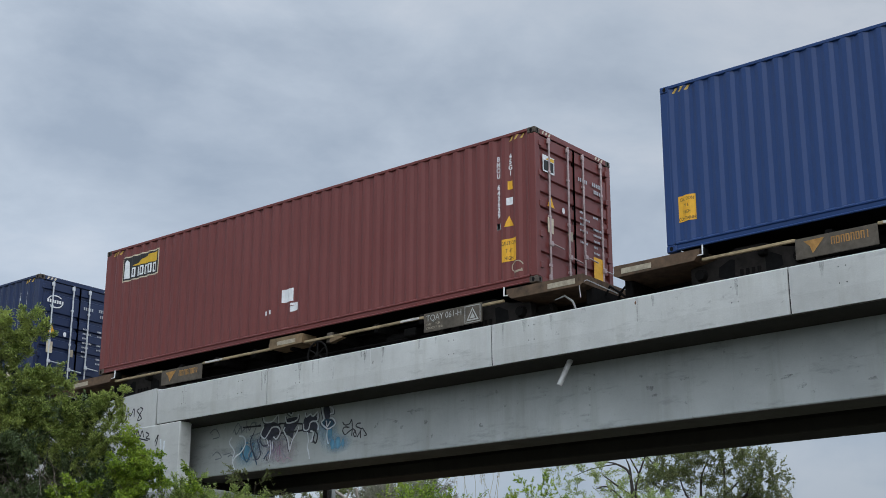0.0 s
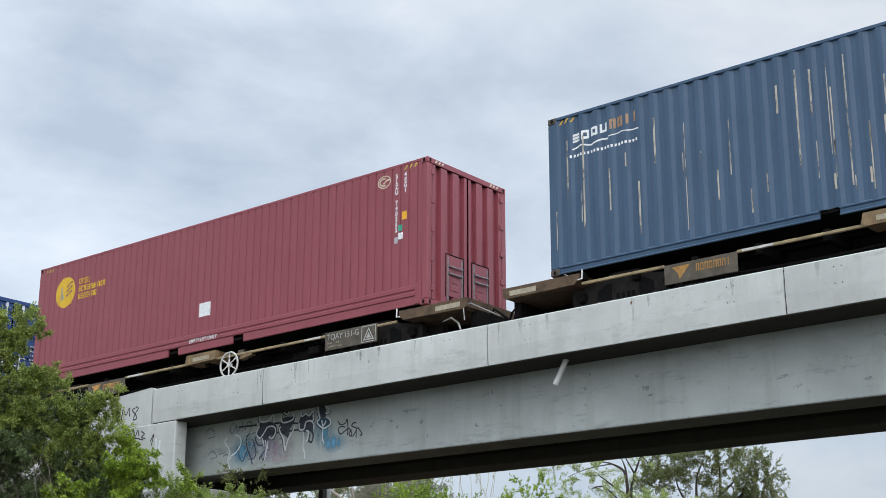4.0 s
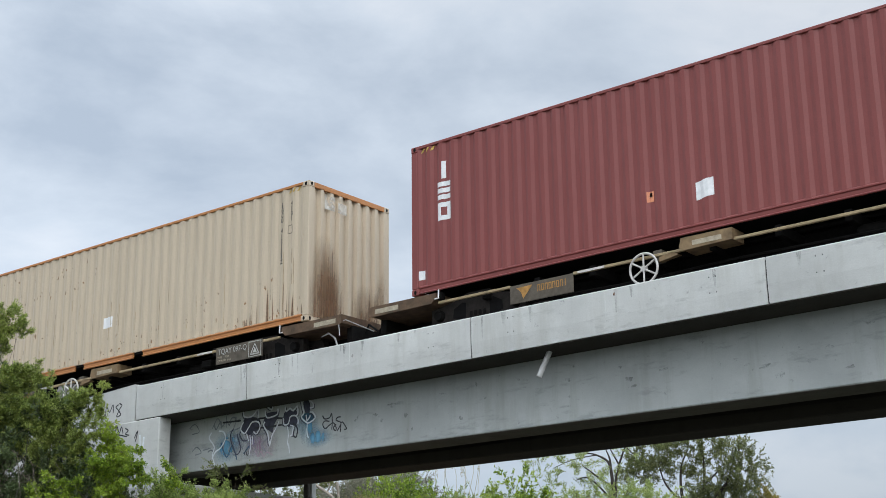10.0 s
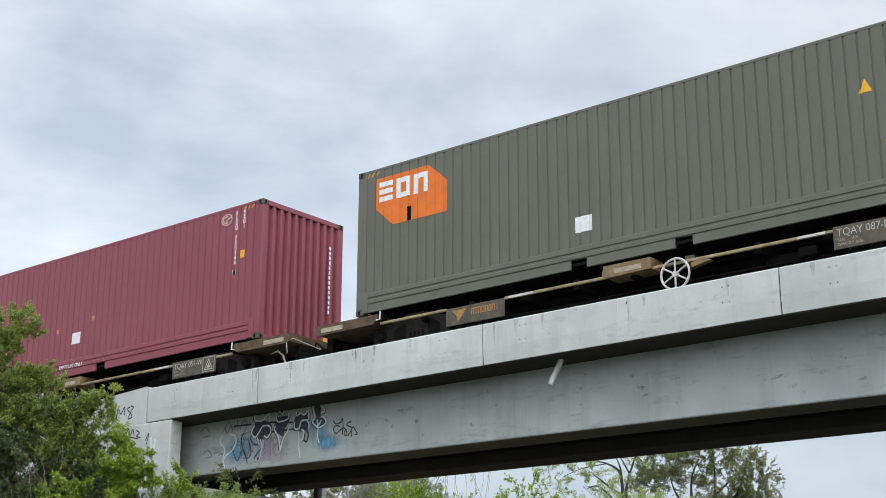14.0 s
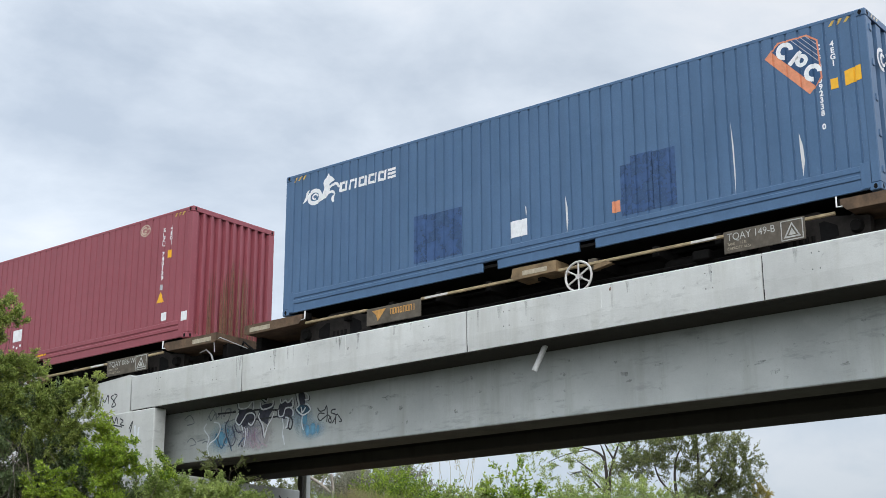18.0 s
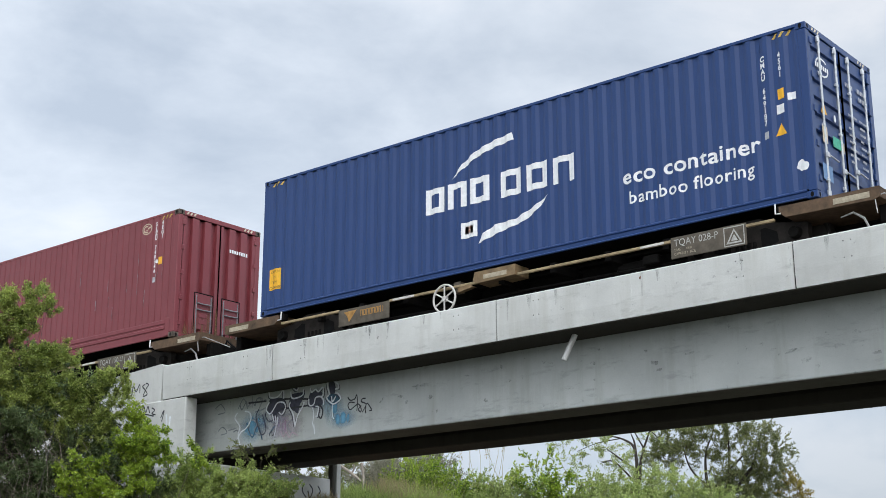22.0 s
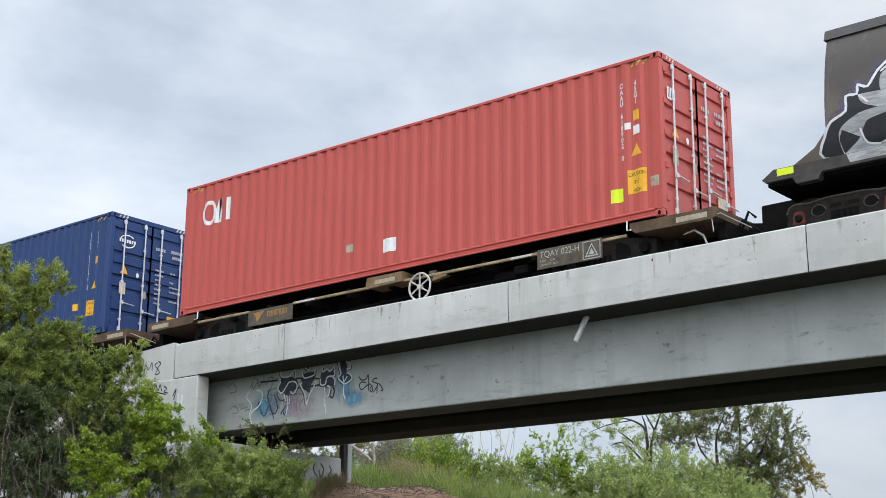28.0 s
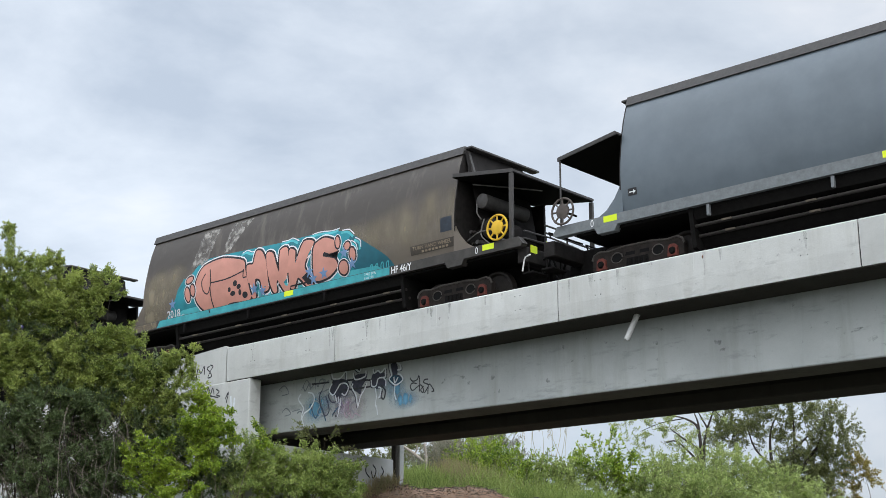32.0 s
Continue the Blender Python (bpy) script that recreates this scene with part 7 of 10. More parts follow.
DENIM = paint("faded_denim_blue_paint", (0.070, 0.138, 0.245), 0.4, 0.22)
GREEN = paint("faded_sea_green_paint", (0.205, 0.365, 0.335), 0.5, 0.4, grime=0.55)
GREENRAIL = paint("sea_green_rail_paint", (0.08, 0.215, 0.165), 0.25, 0.15)
SCARLET = paint("bright_red_paint", (0.53, 0.095, 0.076), 0.2, 0.03)


def disc_logo(side, u, v, r, text=True, ring_mat=None):
    """Golden disc with three slanted bars, and rows of a leasing name as plain blocks."""
    side("disc_mark", area(oval(u, v, r, r, 36)), M_GOLD, 0.004)
    bars = [[(u + 0.02, v - 0.14 + k * 0.11), (u + 0.24, v + 0.0 + k * 0.11), (u + 0.24, v + 0.045 + k * 0.11), (u + 0.02, v - 0.095 + k * 0.11)] for k in range(3)]
    side("disc_bars", area(*bars), M_DULLBAR, 0.006)
    side("disc_bars", area([(u - 0.2, v - 0.1), (u - 0.13, v - 0.2), (u - 0.02, v - 0.12), (u - 0.12, v + 0.0), (u - 0.1, v + 0.15), (u - 0.2, v + 0.1)]), M_PALE, 0.006)
    if text:
        side("brand_mark", blocks(u + 0.5, u + 0.92, v + 0.11, v + 0.24, "onou", w=0.02), M_GOLD, 0.004)
        side("brand_mark", blocks(u + 0.5, u + 1.5, v - 0.07, v + 0.06, "eonenuinon", w=0.028), M_GOLD, 0.004)
        side("brand_mark", blocks(u + 0.5, u + 1.2, v - 0.25, v - 0.12, "ueoeino", w=0.028), M_GOLD, 0.004)


def swirl(side, u, v, mat):
    side("round_mark", area(*hoop(u, v, 0.17, 0.13, 0.022)), mat, 0.004)
    side("round_mark", area(*hoop(u - 0.02, v, 0.11, 0.085, 0.03, 60, 300), *stroke([(u - 0.03, v - 0.03), (u + 0.06, v + 0.02), (u + 0.14, v + 0.03)], 0.03)), mat, 0.004)


def beast_mark(side, u, v, k, mat):
    """A curled tail, a neck and two fore-legs as plain shapes."""
    at = lambda pts: [(u + x * k, v + y * k) for x, y in pts]
    side("curl_mark", area(*hoop(u + 0.42 * k, v + 0.25 * k, 0.29 * k, 0.25 * k, 0.12 * k), *hoop(u + 0.44 * k, v + 0.25 * k, 0.12 * k, 0.10 * k, 0.05 * k, 0, 290)), mat, 0.004)
    side("tail_mark", area(rounded(at(((-0.06, 0.13), (0.06, 0.17), (0.12, 0.22), (0.15, 0.33), (0.20, 0.50), (0.09, 0.44), (0.06, 0.30))))), mat, 0.0046)
    side("body_mark", area(rounded(at(((0.58, 0.06), (0.78, 0.10), (0.96, 0.20), (1.02, 0.36), (1.00, 0.52), (1.10, 0.56), (1.18, 0.62), (1.10, 0.72), (1.00, 0.78), (0.97, 0.87), (0.92, 0.79), (0.82, 0.72), (0.76, 0.60), (0.80, 0.44), (0.74, 0.30), (0.66, 0.18))))), mat, 0.0050)
    side("leg_mark", area(*stroke(wavy(at(((0.94, 0.38), (1.16, 0.48), (1.30, 0.47), (1.36, 0.38), (1.46, 0.36)))), 0.075 * k)), mat, 0.0054)
    side("leg_mark", area(*stroke(wavy(at(((0.90, 0.24), (1.10, 0.27), (1.20, 0.18), (1.12, 0.06), (1.16, -0.04)))), 0.075 * k)), mat, 0.0058)


def shield(side, pts, fill, rim):
    """Six-cornered shield: a broad band along its lower edge, three bold white shapes beside it, thin roof lines above."""
    p0, p5 = np.array(pts[0]), np.array(pts[5])
    ln = float(np.linalg.norm(p5 - p0))
    d = (p5 - p0) / ln
    n = np.array((-d[1], d[0]))
    at = lambda a, b: tuple(p0 + d * a * ln + n * b)
    mid = np.mean(np.array(pts), axis=0)
    inn = lambda k: tuple(mid + (np.array(pts[k]) - mid) * 0.92)
    side("shield_rim", area(pts), rim, 0.004)
    side("shield_field", area([at(0.02, 0.15), inn(1), inn(2), inn(3), inn(4), at(0.99, 0.15)]), fill, 0.006)
    turn = math.degrees(math.atan2(d[1], d[0]))
    for k, f in enumerate((0.19, 0.50, 0.81)):
        u, v = at(f, 0.285)
        if k == 1:
            side("shield_shape", area(*hoop(*at(f + 0.025, 0.325), 0.105, 0.105, 0.065), [at(f - 0.125, 0.16), at(f - 0.055, 0.16), at(f - 0.055, 0.43), at(f - 0.125, 0.43)]), M_PAPER, 0.009)
        else:
            side("shield_shape", area(*hoop(u, v, 0.145, 0.145, 0.075, turn + 44, turn + 316, 22)), M_PAPER, 0.009)
    rim_line = [np.array(inn(k)) for k in (1, 2, 3, 4)]
    for k in range(5):
        b = 0.47 + 0.06 * k
        hits = []
        for p, q in zip([np.array(at(0.02, 0.15))] + rim_line, rim_line + [np.array(at(0.99, 0.15))]):
            hp, hq = float((p - p0) @ n), float((q - p0) @ n)
            if (hp - b) * (hq - b) < 0:
                g = p + (q - p) * (b - hp) / (hq - hp)
                hits.append(tuple(g))
        if len(hits) == 2:
            side("shield_line", area(*stroke(hits, 0.010)), M_PRINT, 0.009)


def line_mark(side, full=True):
    """Two swept arcs round a row of plain blocks."""
    up = [(5.05, 1.86), (5.3, 2.10), (5.62, 2.28), (6.0, 2.38), (6.45, 2.44), (6.48, 2.30), (6.0, 2.24), (5.65, 2.16), (5.35, 2.02)]
    low = [(7.22, 1.10), (7.0, 0.88), (6.7, 0.72), (6.2, 0.63), (5.65, 0.50), (5.75, 0.66), (6.05, 0.78), (6.5, 0.80), (6.9, 0.94)]
    side("arc_mark", area(up), M_PAPER, 0.004)
    side("arc_mark", area(low), M_PAPER, 0.004)
    side("brand_mark", blocks(4.43, 6.02, 1.27, 1.76, "ono", w=0.115), M_PAPER, 0.004)
    side("brand_mark", blocks(6.18, 7.90, 1.25, 1.74, "oon", w=0.115), M_PAPER, 0.004)
    if full:
        side("slogan_text", lettering("eco container", 0.262, 8.74, 0.94, wide=1.10, fat=0.02, spacing=1.1), M_PAPER, 0.004)
        side("slogan_text", lettering("bamboo flooring", 0.215, 8.86, 0.575, wide=1.02, fat=0.012, spacing=1.1), M_PAPER, 0.004)


def mini_line():
    return area(*hoop(0.50, 2.28, 0.22, 0.14, 0.03, 40, 170), *hoop(0.50, 2.24, 0.22, 0.14, 0.03, 220, 350), *[rect(0.26 + k * 0.07, 0.31 + k * 0.07, 2.22, 2.30) for k in range(7)])


def end_put(c):
    return lambda name, bm, mat, lift: end_mark(c, name, bm, mat, lift)


def rib_wear(s, mat, seed, share, lo, hi, wide=0.022, u0=0.0, u1=12.2):
    """Chafed paint along the rib edges: broken vertical strips."""
    rng = random.Random(seed)
    strips = []
    for (a, ya), (b, yb) in zip(s.prof, s.prof[1:]):
        if abs(ya - yb) < 1e-6 or not u0 < a < u1 or rng.random() > share:
            continue
        u = a - wide if ya < yb else b
        x, y = sorted((rng.uniform(lo, hi), rng.uniform(lo, hi)))
        strips.append(rect(u, u + wide * rng.uniform(0.5, 1.2), x, max(y, x + 0.25)))
    tagged(s("paint_wear", area(*strips), mat, 0.0045), kind="stuff")


def rust_wash(put, name, u0, u1, lo, hi, n, seed, mat, lift):
    """Thin vertical runs of rust of uneven height."""
    rng = random.Random(seed)
    runs = []
    for k in range(n):
        u = rng.uniform(u0, u1)
        mid = 1 - abs((u - (u0 + u1) / 2) / ((u1 - u0) / 2)) ** 2
        w = rng.uniform(0.02, 0.07)
        runs.append([(u, lo), (u + w, lo), (u + w * 0.7, lo + (hi - lo) * (0.2 + 0.8 * mid) * rng.uniform(0.3, 1)), (u + w * 0.3, lo + (hi - lo) * (0.2 + 0.8 * mid) * rng.uniform(0.3, 1))])
    for k, r in enumerate(runs):
        put(name, area(r), mat, lift + 0.0002 * (k % 8))


M_FADED = plain("faded_orange_sticker", (0.66, 0.33, 0.05), 0.6, var=0.2)
M_CHAFE = spray("chafed_pale_paint", (0.30, 0.32, 0.33), 0.32, 7, (1, 1, 0.4), 0.2)
M_CHAFE_CREAM = spray("cream_rib_wear", (0.47, 0.43, 0.35), 0.40, 6, (1, 1, 0.3), 0.2)
M_PEEL_CREAM = spray("peeling_cream_stripe", (0.60, 0.52, 0.36), 0.95, 6, (1, 1, 0.5), 0.12)
# brown rib tint: rusty grime together with painted shading of the valleys
M_RIB_RUST_SHADE = spray("brown_grimed_rib_shade", (0.24, 0.215, 0.14), 0.42, 3, (1, 1, 0.16), 0.7)
M_CHAFE_BROWN = spray("rusty_rib_edges", (0.34, 0.25, 0.15), 0.30, 5, (1, 1, 0.35), 0.2)
M_CHAFE_PALE = spray("faint_pale_labels", (0.62, 0.60, 0.54), 0.5, 5, None, 0.3)
M_CHAFE_TAN = spray("tan_rib_edges", (0.42, 0.31, 0.18), 0.45, 5, (1, 1, 0.35), 0.2)
M_RUSTFLECK = spray("light_rust_flecks", (0.36, 0.20, 0.09), 0.5, 6, None, 0.4)
M_WASH = spray("brown_rust_runs", (0.20, 0.10, 0.045), 0.55, 4, (1, 1, 0.15), 0.4)
M_PEEL = spray("peeling_white_stripe", (0.62, 0.62, 0.60), 0.85, 6, (1, 1, 0.5), 0.12)


# slanted orange shapes along the sea-green box
SLANTED = ([(1.28, 2.26), (3.58, 2.22), (3.4, 2.03), (2.47, 1.88), (1.93, 1.28), (1.3, 1.27), (1.72, 1.66), (0.72, 1.73)],
           [(3.39, 2.22), (3.77, 2.25), (4.04, 2.17), (4.15, 2.0), (4.09, 1.72), (3.86, 1.41), (3.54, 1.21), (3.19, 1.18), (2.83, 1.28), (2.67, 1.48), (2.71, 1.77), (2.97, 2.05)],
           [(4.34, 2.11), (5.26, 2.25), (4.82, 1.53), (5.07, 1.53), (4.88, 1.23), (3.75, 1.27)],
           [(5.78, 2.26), (6.48, 2.26), (5.95, 1.65), (6.93, 1.68), (6.63, 1.25), (4.88, 1.26)],
           [(7.33, 1.71), (11.11, 1.72), (10.77, 1.25), (6.98, 1.27)])


def build_train():
    c, s = container(0, -14.74, "dark navy shipping container with pale locking bars on its doors", NAVY, "A", 2.87, "bright")
    stencil(s, 11.42, 11.70, "CMAU 451", "4561", 2.87)
    door_print(c, 1, mini_line())
    tag(s, "sticker", 11.2, 0.6, 0.3, 0.4, M_CREAM)
    end_mark(c, "seal_label", area(rect(1.95, 2.15, 0.42, 0.55)), M_BLUESP, 0.002)

    c, s = container(1, 0.05, "red-oxide shipping container with dark and yellow name board", OXIDE, "A", 2.896, "dull")
    s("name_board", area(rect(0.59, 1.88, 2.05, 2.64)), M_CREAM, 0.004)
    s("name_board_field", area(rect(0.62, 1.85, 2.08, 2.61)), M_INK, 0.006)
    s("name_board_mark", area([(0.95, 2.38), (1.82, 2.36), (1.82, 2.58), (1.5, 2.56), (1.2, 2.45)]), M_GOLD, 0.008)
    s("name_board_mark", blocks(0.95, 1.80, 2.12, 2.34, "oionoo", w=0.035), M_PAPER, 0.008)
    s("name_board_mark", area([(0.68, 2.12), (0.86, 2.12), (0.82, 2.5), (0.76, 2.56), (0.70, 2.5)]), M_PAPER, 0.008)
    stencil(s, 11.35, 11.62, "BMOU 643629", "45G1", 2.896)
    tag(s, "check_digit", 11.35, 1.17, 0.09, 0.11, M_PAPER)
    tag(s, "label", 11.61, 1.90, 0.10, 0.16, M_YELLOW)
    tag(s, "label", 11.60, 1.60, 0.13, 0.14, M_PAPER)
    warn(s, 11.58, 1.23)
    caution(s, 11.575, 0.69, 0.33, 0.42)
    tag(s, "sticker", 6.01, 0.82, 0.32, 0.27, M_PAPER)
    tag(s, "sticker", 6.20, 0.53, 0.2, 0.12, M_PAPER, 0.03)
    tag(s, "sticker", 6.2, 0.62, 0.2, 0.05, M_PAPER)
    for u in (5.38, 5.52):
        tag(s, "paint_chip", u, 0.55, 0.05, 0.09, M_PAPER)
    s("chalk_mark", area(*hoop(11.75, 0.36, 0.13, 0.11, 0.02, 10, 330), *stroke([(11.68, 0.26), (11.86, 0.28)], 0.04)), M_PALE, 0.004)
    door_print(c, 2, area(rect(0.22, 0.58, 2.10, 2.42)))
    end_mark(c, "door_mark", area([(0.30, 2.34), (0.57, 2.33), (0.57, 2.40), (0.40, 2.39)]), M_GOLD, 0.004)
    end_mark(c, "door_mark", area(rect(0.25, 0.55, 2.13, 2.32)), M_INK, 0.003)
    end_mark(c, "caution_sign", area(rect(1.78, 2.10, 0.42, 0.86)), M_YELLOW, 0.002)

    c, s = container(2, 14.82, "royal-blue shipping container with white slogan letters", BLUE, "A", 2.896, "bright")
    line_mark(s)
    caution(s, 0.40, 0.70, 0.32, 0.44, ("CAUTION", "9' 6", "HIGH", "CONTAINER"))
    stencil(s, 11.42, 11.71, "CMAU 696561", "4561", 2.896)
    tag(s, "label", 11.72, 1.80, 0.13, 0.16, M_YELLOW)
    warn(s, 11.67, 1.23)
    tag(s, "label", 11.95, 0.50, 0.12, 0.14, M_CREAM)
    door_print(c, 3, mini_line())
    end_mark(c, "seal_label", area(rect(0.72, 0.98, 0.95, 1.10)), M_TEALS, 0.002)

    c, s = container(3, 29.84, "crimson shipping container with golden disc mark and narrow ribs", CRIMSON, "B", 2.896, "plate")
    disc_logo(s, 1.08, 2.14, 0.37)
    tag(s, "sticker", 6.06, 0.91, 0.36, 0.30, M_PAPER)
    lift_only(s)
    swirl(s, 11.10, 2.61, M_CREAM)
    stencil(s, 11.42, 11.64, "SLZU 740262", "4EG1", 2.896, top=2.70)
    tag(s, "label", 11.62, 1.83, 0.12, 0.16, M_YELLOW)
    tag(s, "sticker", 11.52, 1.60, 0.1, 0.12, M_TEALS)
    tag(s, "sticker", 11.53, 1.44, 0.12, 0.13, M_PAPER)

    c, s = container(4, 44.80, "faded slate-blue shipping container with worn white stripes", SLATE, "A", 2.896, "slim", gaps=True)
    s("brand_mark", blocks(0.51, 1.26, 2.34, 2.50, "eoou", 0.06, w=0.045), M_PAPER, 0.004)
    s("brand_mark", blocks(1.28, 1.86, 2.40, 2.58, "noii", 0.04, w=0.045), M_TAUPE, 0.004)
    s("wave_mark", area(*stroke([(0.5, 2.22), (0.7, 2.26), (0.9, 2.22), (1.1, 2.27), (1.25, 2.24)], 0.03), *stroke([(1.25, 2.28), (1.5, 2.31), (1.85, 2.28)], 0.02)), M_PAPER, 0.004)
    s("web_line", area(*[rect(0.45 + k * 0.07, 0.49 + k * 0.07, 2.07, 2.12) for k in range(20)]), M_PAPER, 0.004)
    for k, (u, w, mat) in enumerate(((10.80, 0.11, M_PEEL), (10.935, 0.13, M_PEEL_CREAM), (11.085, 0.10, M_PEEL))):
        s("worn_stripe", area([(u, 0.50 + 0.03 * k), (u + w, 0.52), (u + w * 1.1, 1.2), (u + w * 0.9, 1.9), (u + w, 2.62), (u + 0.02, 2.60), (u - 0.01, 1.6)]), mat, 0.0055)
    rib_wear(s, M_CHAFE_CREAM, 4, 0.5, 0.2, 2.6, 0.03)
    rib_wear(s, M_CHAFE_CREAM, 41, 0.8, 0.2, 1.6, 0.034, 5.0)
    rib_wear(s, M_CHAFE_BROWN, 42, 0.6, 0.2, 2.6, 0.03, 9.5)
    for x in (11.95, 12.13):
        s("rust_patch", area([(x, 0.12), (x + 0.05, 0.12), (x + 0.06, 0.9), (x + 0.03, 1.7), (x + 0.01, 0.8)]), M_CHAFE_BROWN, 0.006)
    rust_wash(end_put(c), "rust_run", 0.2, 2.2, 0.1, 0.5, 14, 4, M_WASH, 0.002)
    stencil(s, 11.58, 11.82, "TSRU 408517", "4CG1", 2.896, top=2.62)
    tag(s, "label", 11.83, 2.07, 0.11, 0.16, M_YELLOW)
    tag(s, "dark_patch", 12.02, 1.40, 0.22, 0.75, M_DKBLUE)
    s("sticker", area([(11.93, 1.20), (12.11, 1.20), (12.11, 1.55), (12.05, 1.55), (11.95, 1.38)]), M_PAPER, 0.006)
    tag(s, "sticker", 12.03, 0.46, 0.13, 0.16, M_SALMON)
    door_print(c, 5, area([(0.30, 2.10), (0.40, 1.86), (0.50, 2.10)]), M_TAUPE)

    c, s = container(5, 59.65, "cobalt-blue shipping container with white curled beast mark", COBALT, "B", 2.896, "plate")
    beast_mark(s, 0.52, 2.0, 0.95, M_PAPER)
    s("brand_mark", blocks(1.95, 4.10, 2.33, 2.58, "onoooe", -0.02, w=0.07, slant=0.03), M_PAPER, 0.004)
    tag(s, "sticker", 6.1, 0.89, 0.36, 0.26, M_PAPER, 0.05)
    lift_only(s)
    shield(s, [(10.43, 2.56), (10.76, 2.75), (11.21, 2.75), (11.36, 2.56), (11.34, 1.91), (11.13, 1.75)], M_DKBLUE, M_SHIELD_TAN)
    stencil(s, 11.47, 11.69, "CXSU 123534", "4EG1", 2.896, top=2.74)
    tag(s, "label", 11.66, 1.83, 0.13, 0.18, M_YELLOW)
    s("paint_chip", area(blob(11.98, 0.50, 0.10, 0.08, 0.2, 3)), M_PAPER, 0.004)
    end_mark(c, "caution_sign", area(rect(1.95, 2.22, 0.40, 0.82)), M_YELLOW, 0.002)
    end_mark(c, "door_mark", area(*hoop(0.50, 2.20, 0.19, 0.19, 0.06, 70, 290), *hoop(0.54, 2.21, 0.10, 0.11, 0.05, 40, 320), *stroke([(0.66, 2.16), (0.74, 2.24), (0.72, 2.36)], 0.09), *stroke([(0.80, 2.20), (0.90, 2.14), (0.88, 2.05)], 0.045)), M_PAPER, 0.002)
    end_mark(c, "door_print", area(*[rect(y + k * 0.075, y + k * 0.075 + 0.045 + 0.015 * ((k * 3 + j) % 2), z0 - j * w, z0 - j * w + 0.075) for y, z0, w in ((1.36, 1.62, 0.15), (1.85, 1.50, 0.11), (1.88, 2.2, 0.14)) for j in range(5) for k in range(5) if (j * 5 + k * 3 + int(y * 10)) % 4]), M_CHAFE_PALE, 0.002)
    end_mark(c, "round_label", area(oval(0.62, 1.45, 0.09, 0.11)), M_PAPER, 0.002)

    c, s = container(6, 74.61, "rust-stained beige shipping container with orange rails", BEIGE, "A", 2.896, "corrugated", AMBER, gaps=True)
    tag(s, "sticker", 6.02, 0.97, 0.3, 0.24, M_PAPER)
    stencil(s, 11.44, 11.70, "SGCU 412153Z", "45G1", 2.896, M_INK, top=2.56)
    s("size_frame", area(rect(11.59, 11.74, 1.88, 1.89), rect(11.59, 11.74, 2.05, 2.06), rect(11.59, 11.60, 1.89, 2.05), rect(11.73, 11.74, 1.89, 2.05)), M_INK, 0.004)
    rib_wear(s, M_CHAFE_TAN, 6, 0.45, 0.2, 1.6, 0.014)
    rng = random.Random(62)
    flecks = []
    for k in range(150):
        u, v = (rng.uniform(0.3, 12.0), 0.2 + 0.9 * rng.random() ** 2) if k < 110 else (rng.uniform(0.8, 5.5), rng.uniform(1.9, 2.6))
        flecks.append(blob(u, v, rng.uniform(0.008, 0.024), rng.uniform(0.012, 0.06), 0.3, k, 9))
    tagged(s("rust_fleck", area(*flecks), M_RUSTFLECK, 0.0062), kind="stuff")
    rust_wash(lambda *a: s(*a), "rust_run", 10.4, 12.1, 0.16, 1.0, 16, 6, M_WASH, 0.005)
    for k, (y, z, ry, rz) in enumerate(((0.50, 0.55, 0.55, 1.35), (0.62, 0.3, 0.35, 0.7), (1.75, 0.30, 0.55, 0.8), (2.2, 0.6, 0.25, 0.9))):
        end_mark(c, "rust_bloom", area(rect(max(0.04, y - ry), min(2.40, y + ry), 0.10, min(2.75, z + rz))), stain("rust_bloom", (0.20, 0.115, 0.055), "y", y, z, ry, rz, 0.85), 0.0005 + 0.0004 * k)
    rust_wash(end_put(c), "rust_run", 0.15, 1.05, 0.10, 1.7, 18, 7, M_WASH, 0.002)
    rust_wash(end_put(c), "rust_run", 1.5, 2.3, 0.10, 1.1, 10, 8, M_WASH, 0.002)
    end_mark(c, "patch", area(rect(0.45, 0.75, 2.40, 2.70), rect(0.85, 1.1, 2.40, 2.62)), M_CHAFE_PALE, 0.002)

    c, s = container(7, 89.46, "brick-red shipping container with stacked white block mark", BRICK, "A", 2.896, "corrugated")
    for k, kind in enumerate("ieo"):
        s("brand_mark", blocks(0.62, 1.0, 2.12 - k * 0.40, 2.46 - k * 0.40, kind, w=0.09), M_PAPER, 0.004)
    tag(s, "sticker", 6.07, 0.71, 0.32, 0.30, M_PAPER, 0.04)
    tag(s, "sticker", 5.08, 0.79, 0.13, 0.18, M_SALMON)
    tag(s, "sticker", 5.08, 0.82, 0.06, 0.07, M_PAPER)
    stencil(s, 11.42, 11.70, "TGBU 957802", "45G1", 2.896, top=2.58)
    tag(s, "check_digit", 11.39, 1.30, 0.09, 0.12, M_PAPER)
    tag(s, "label", 11.68, 1.95, 0.12, 0.18, M_YELLOW)
    tag(s, "label", 11.68, 1.63, 0.14, 0.20, M_PAPER)
    warn(s, 11.67, 1.39, 0.22)
    caution(s, 11.38, 1.08, 0.42, 0.26, ("CAUTION", "2.9m HIGH"))
    tag(s, "stencil_mark", 11.34, 0.39, 0.34, 0.07, M_PAPER)
    tag(s, "sticker", 0.24, 0.36, 0.13, 0.17, M_PAPER)
    end_mark(c, "brand_mark", blocks(0.38, 0.86, 2.18, 2.62, "ieo", w=0.05), M_PAPER, 0.001)
    end_mark(c, "code", area(*[rect(1.80, 1.86, z, z + 0.08) for z in np.arange(1.15, 2.4, 0.11)]), M_PAPER, 0.001)
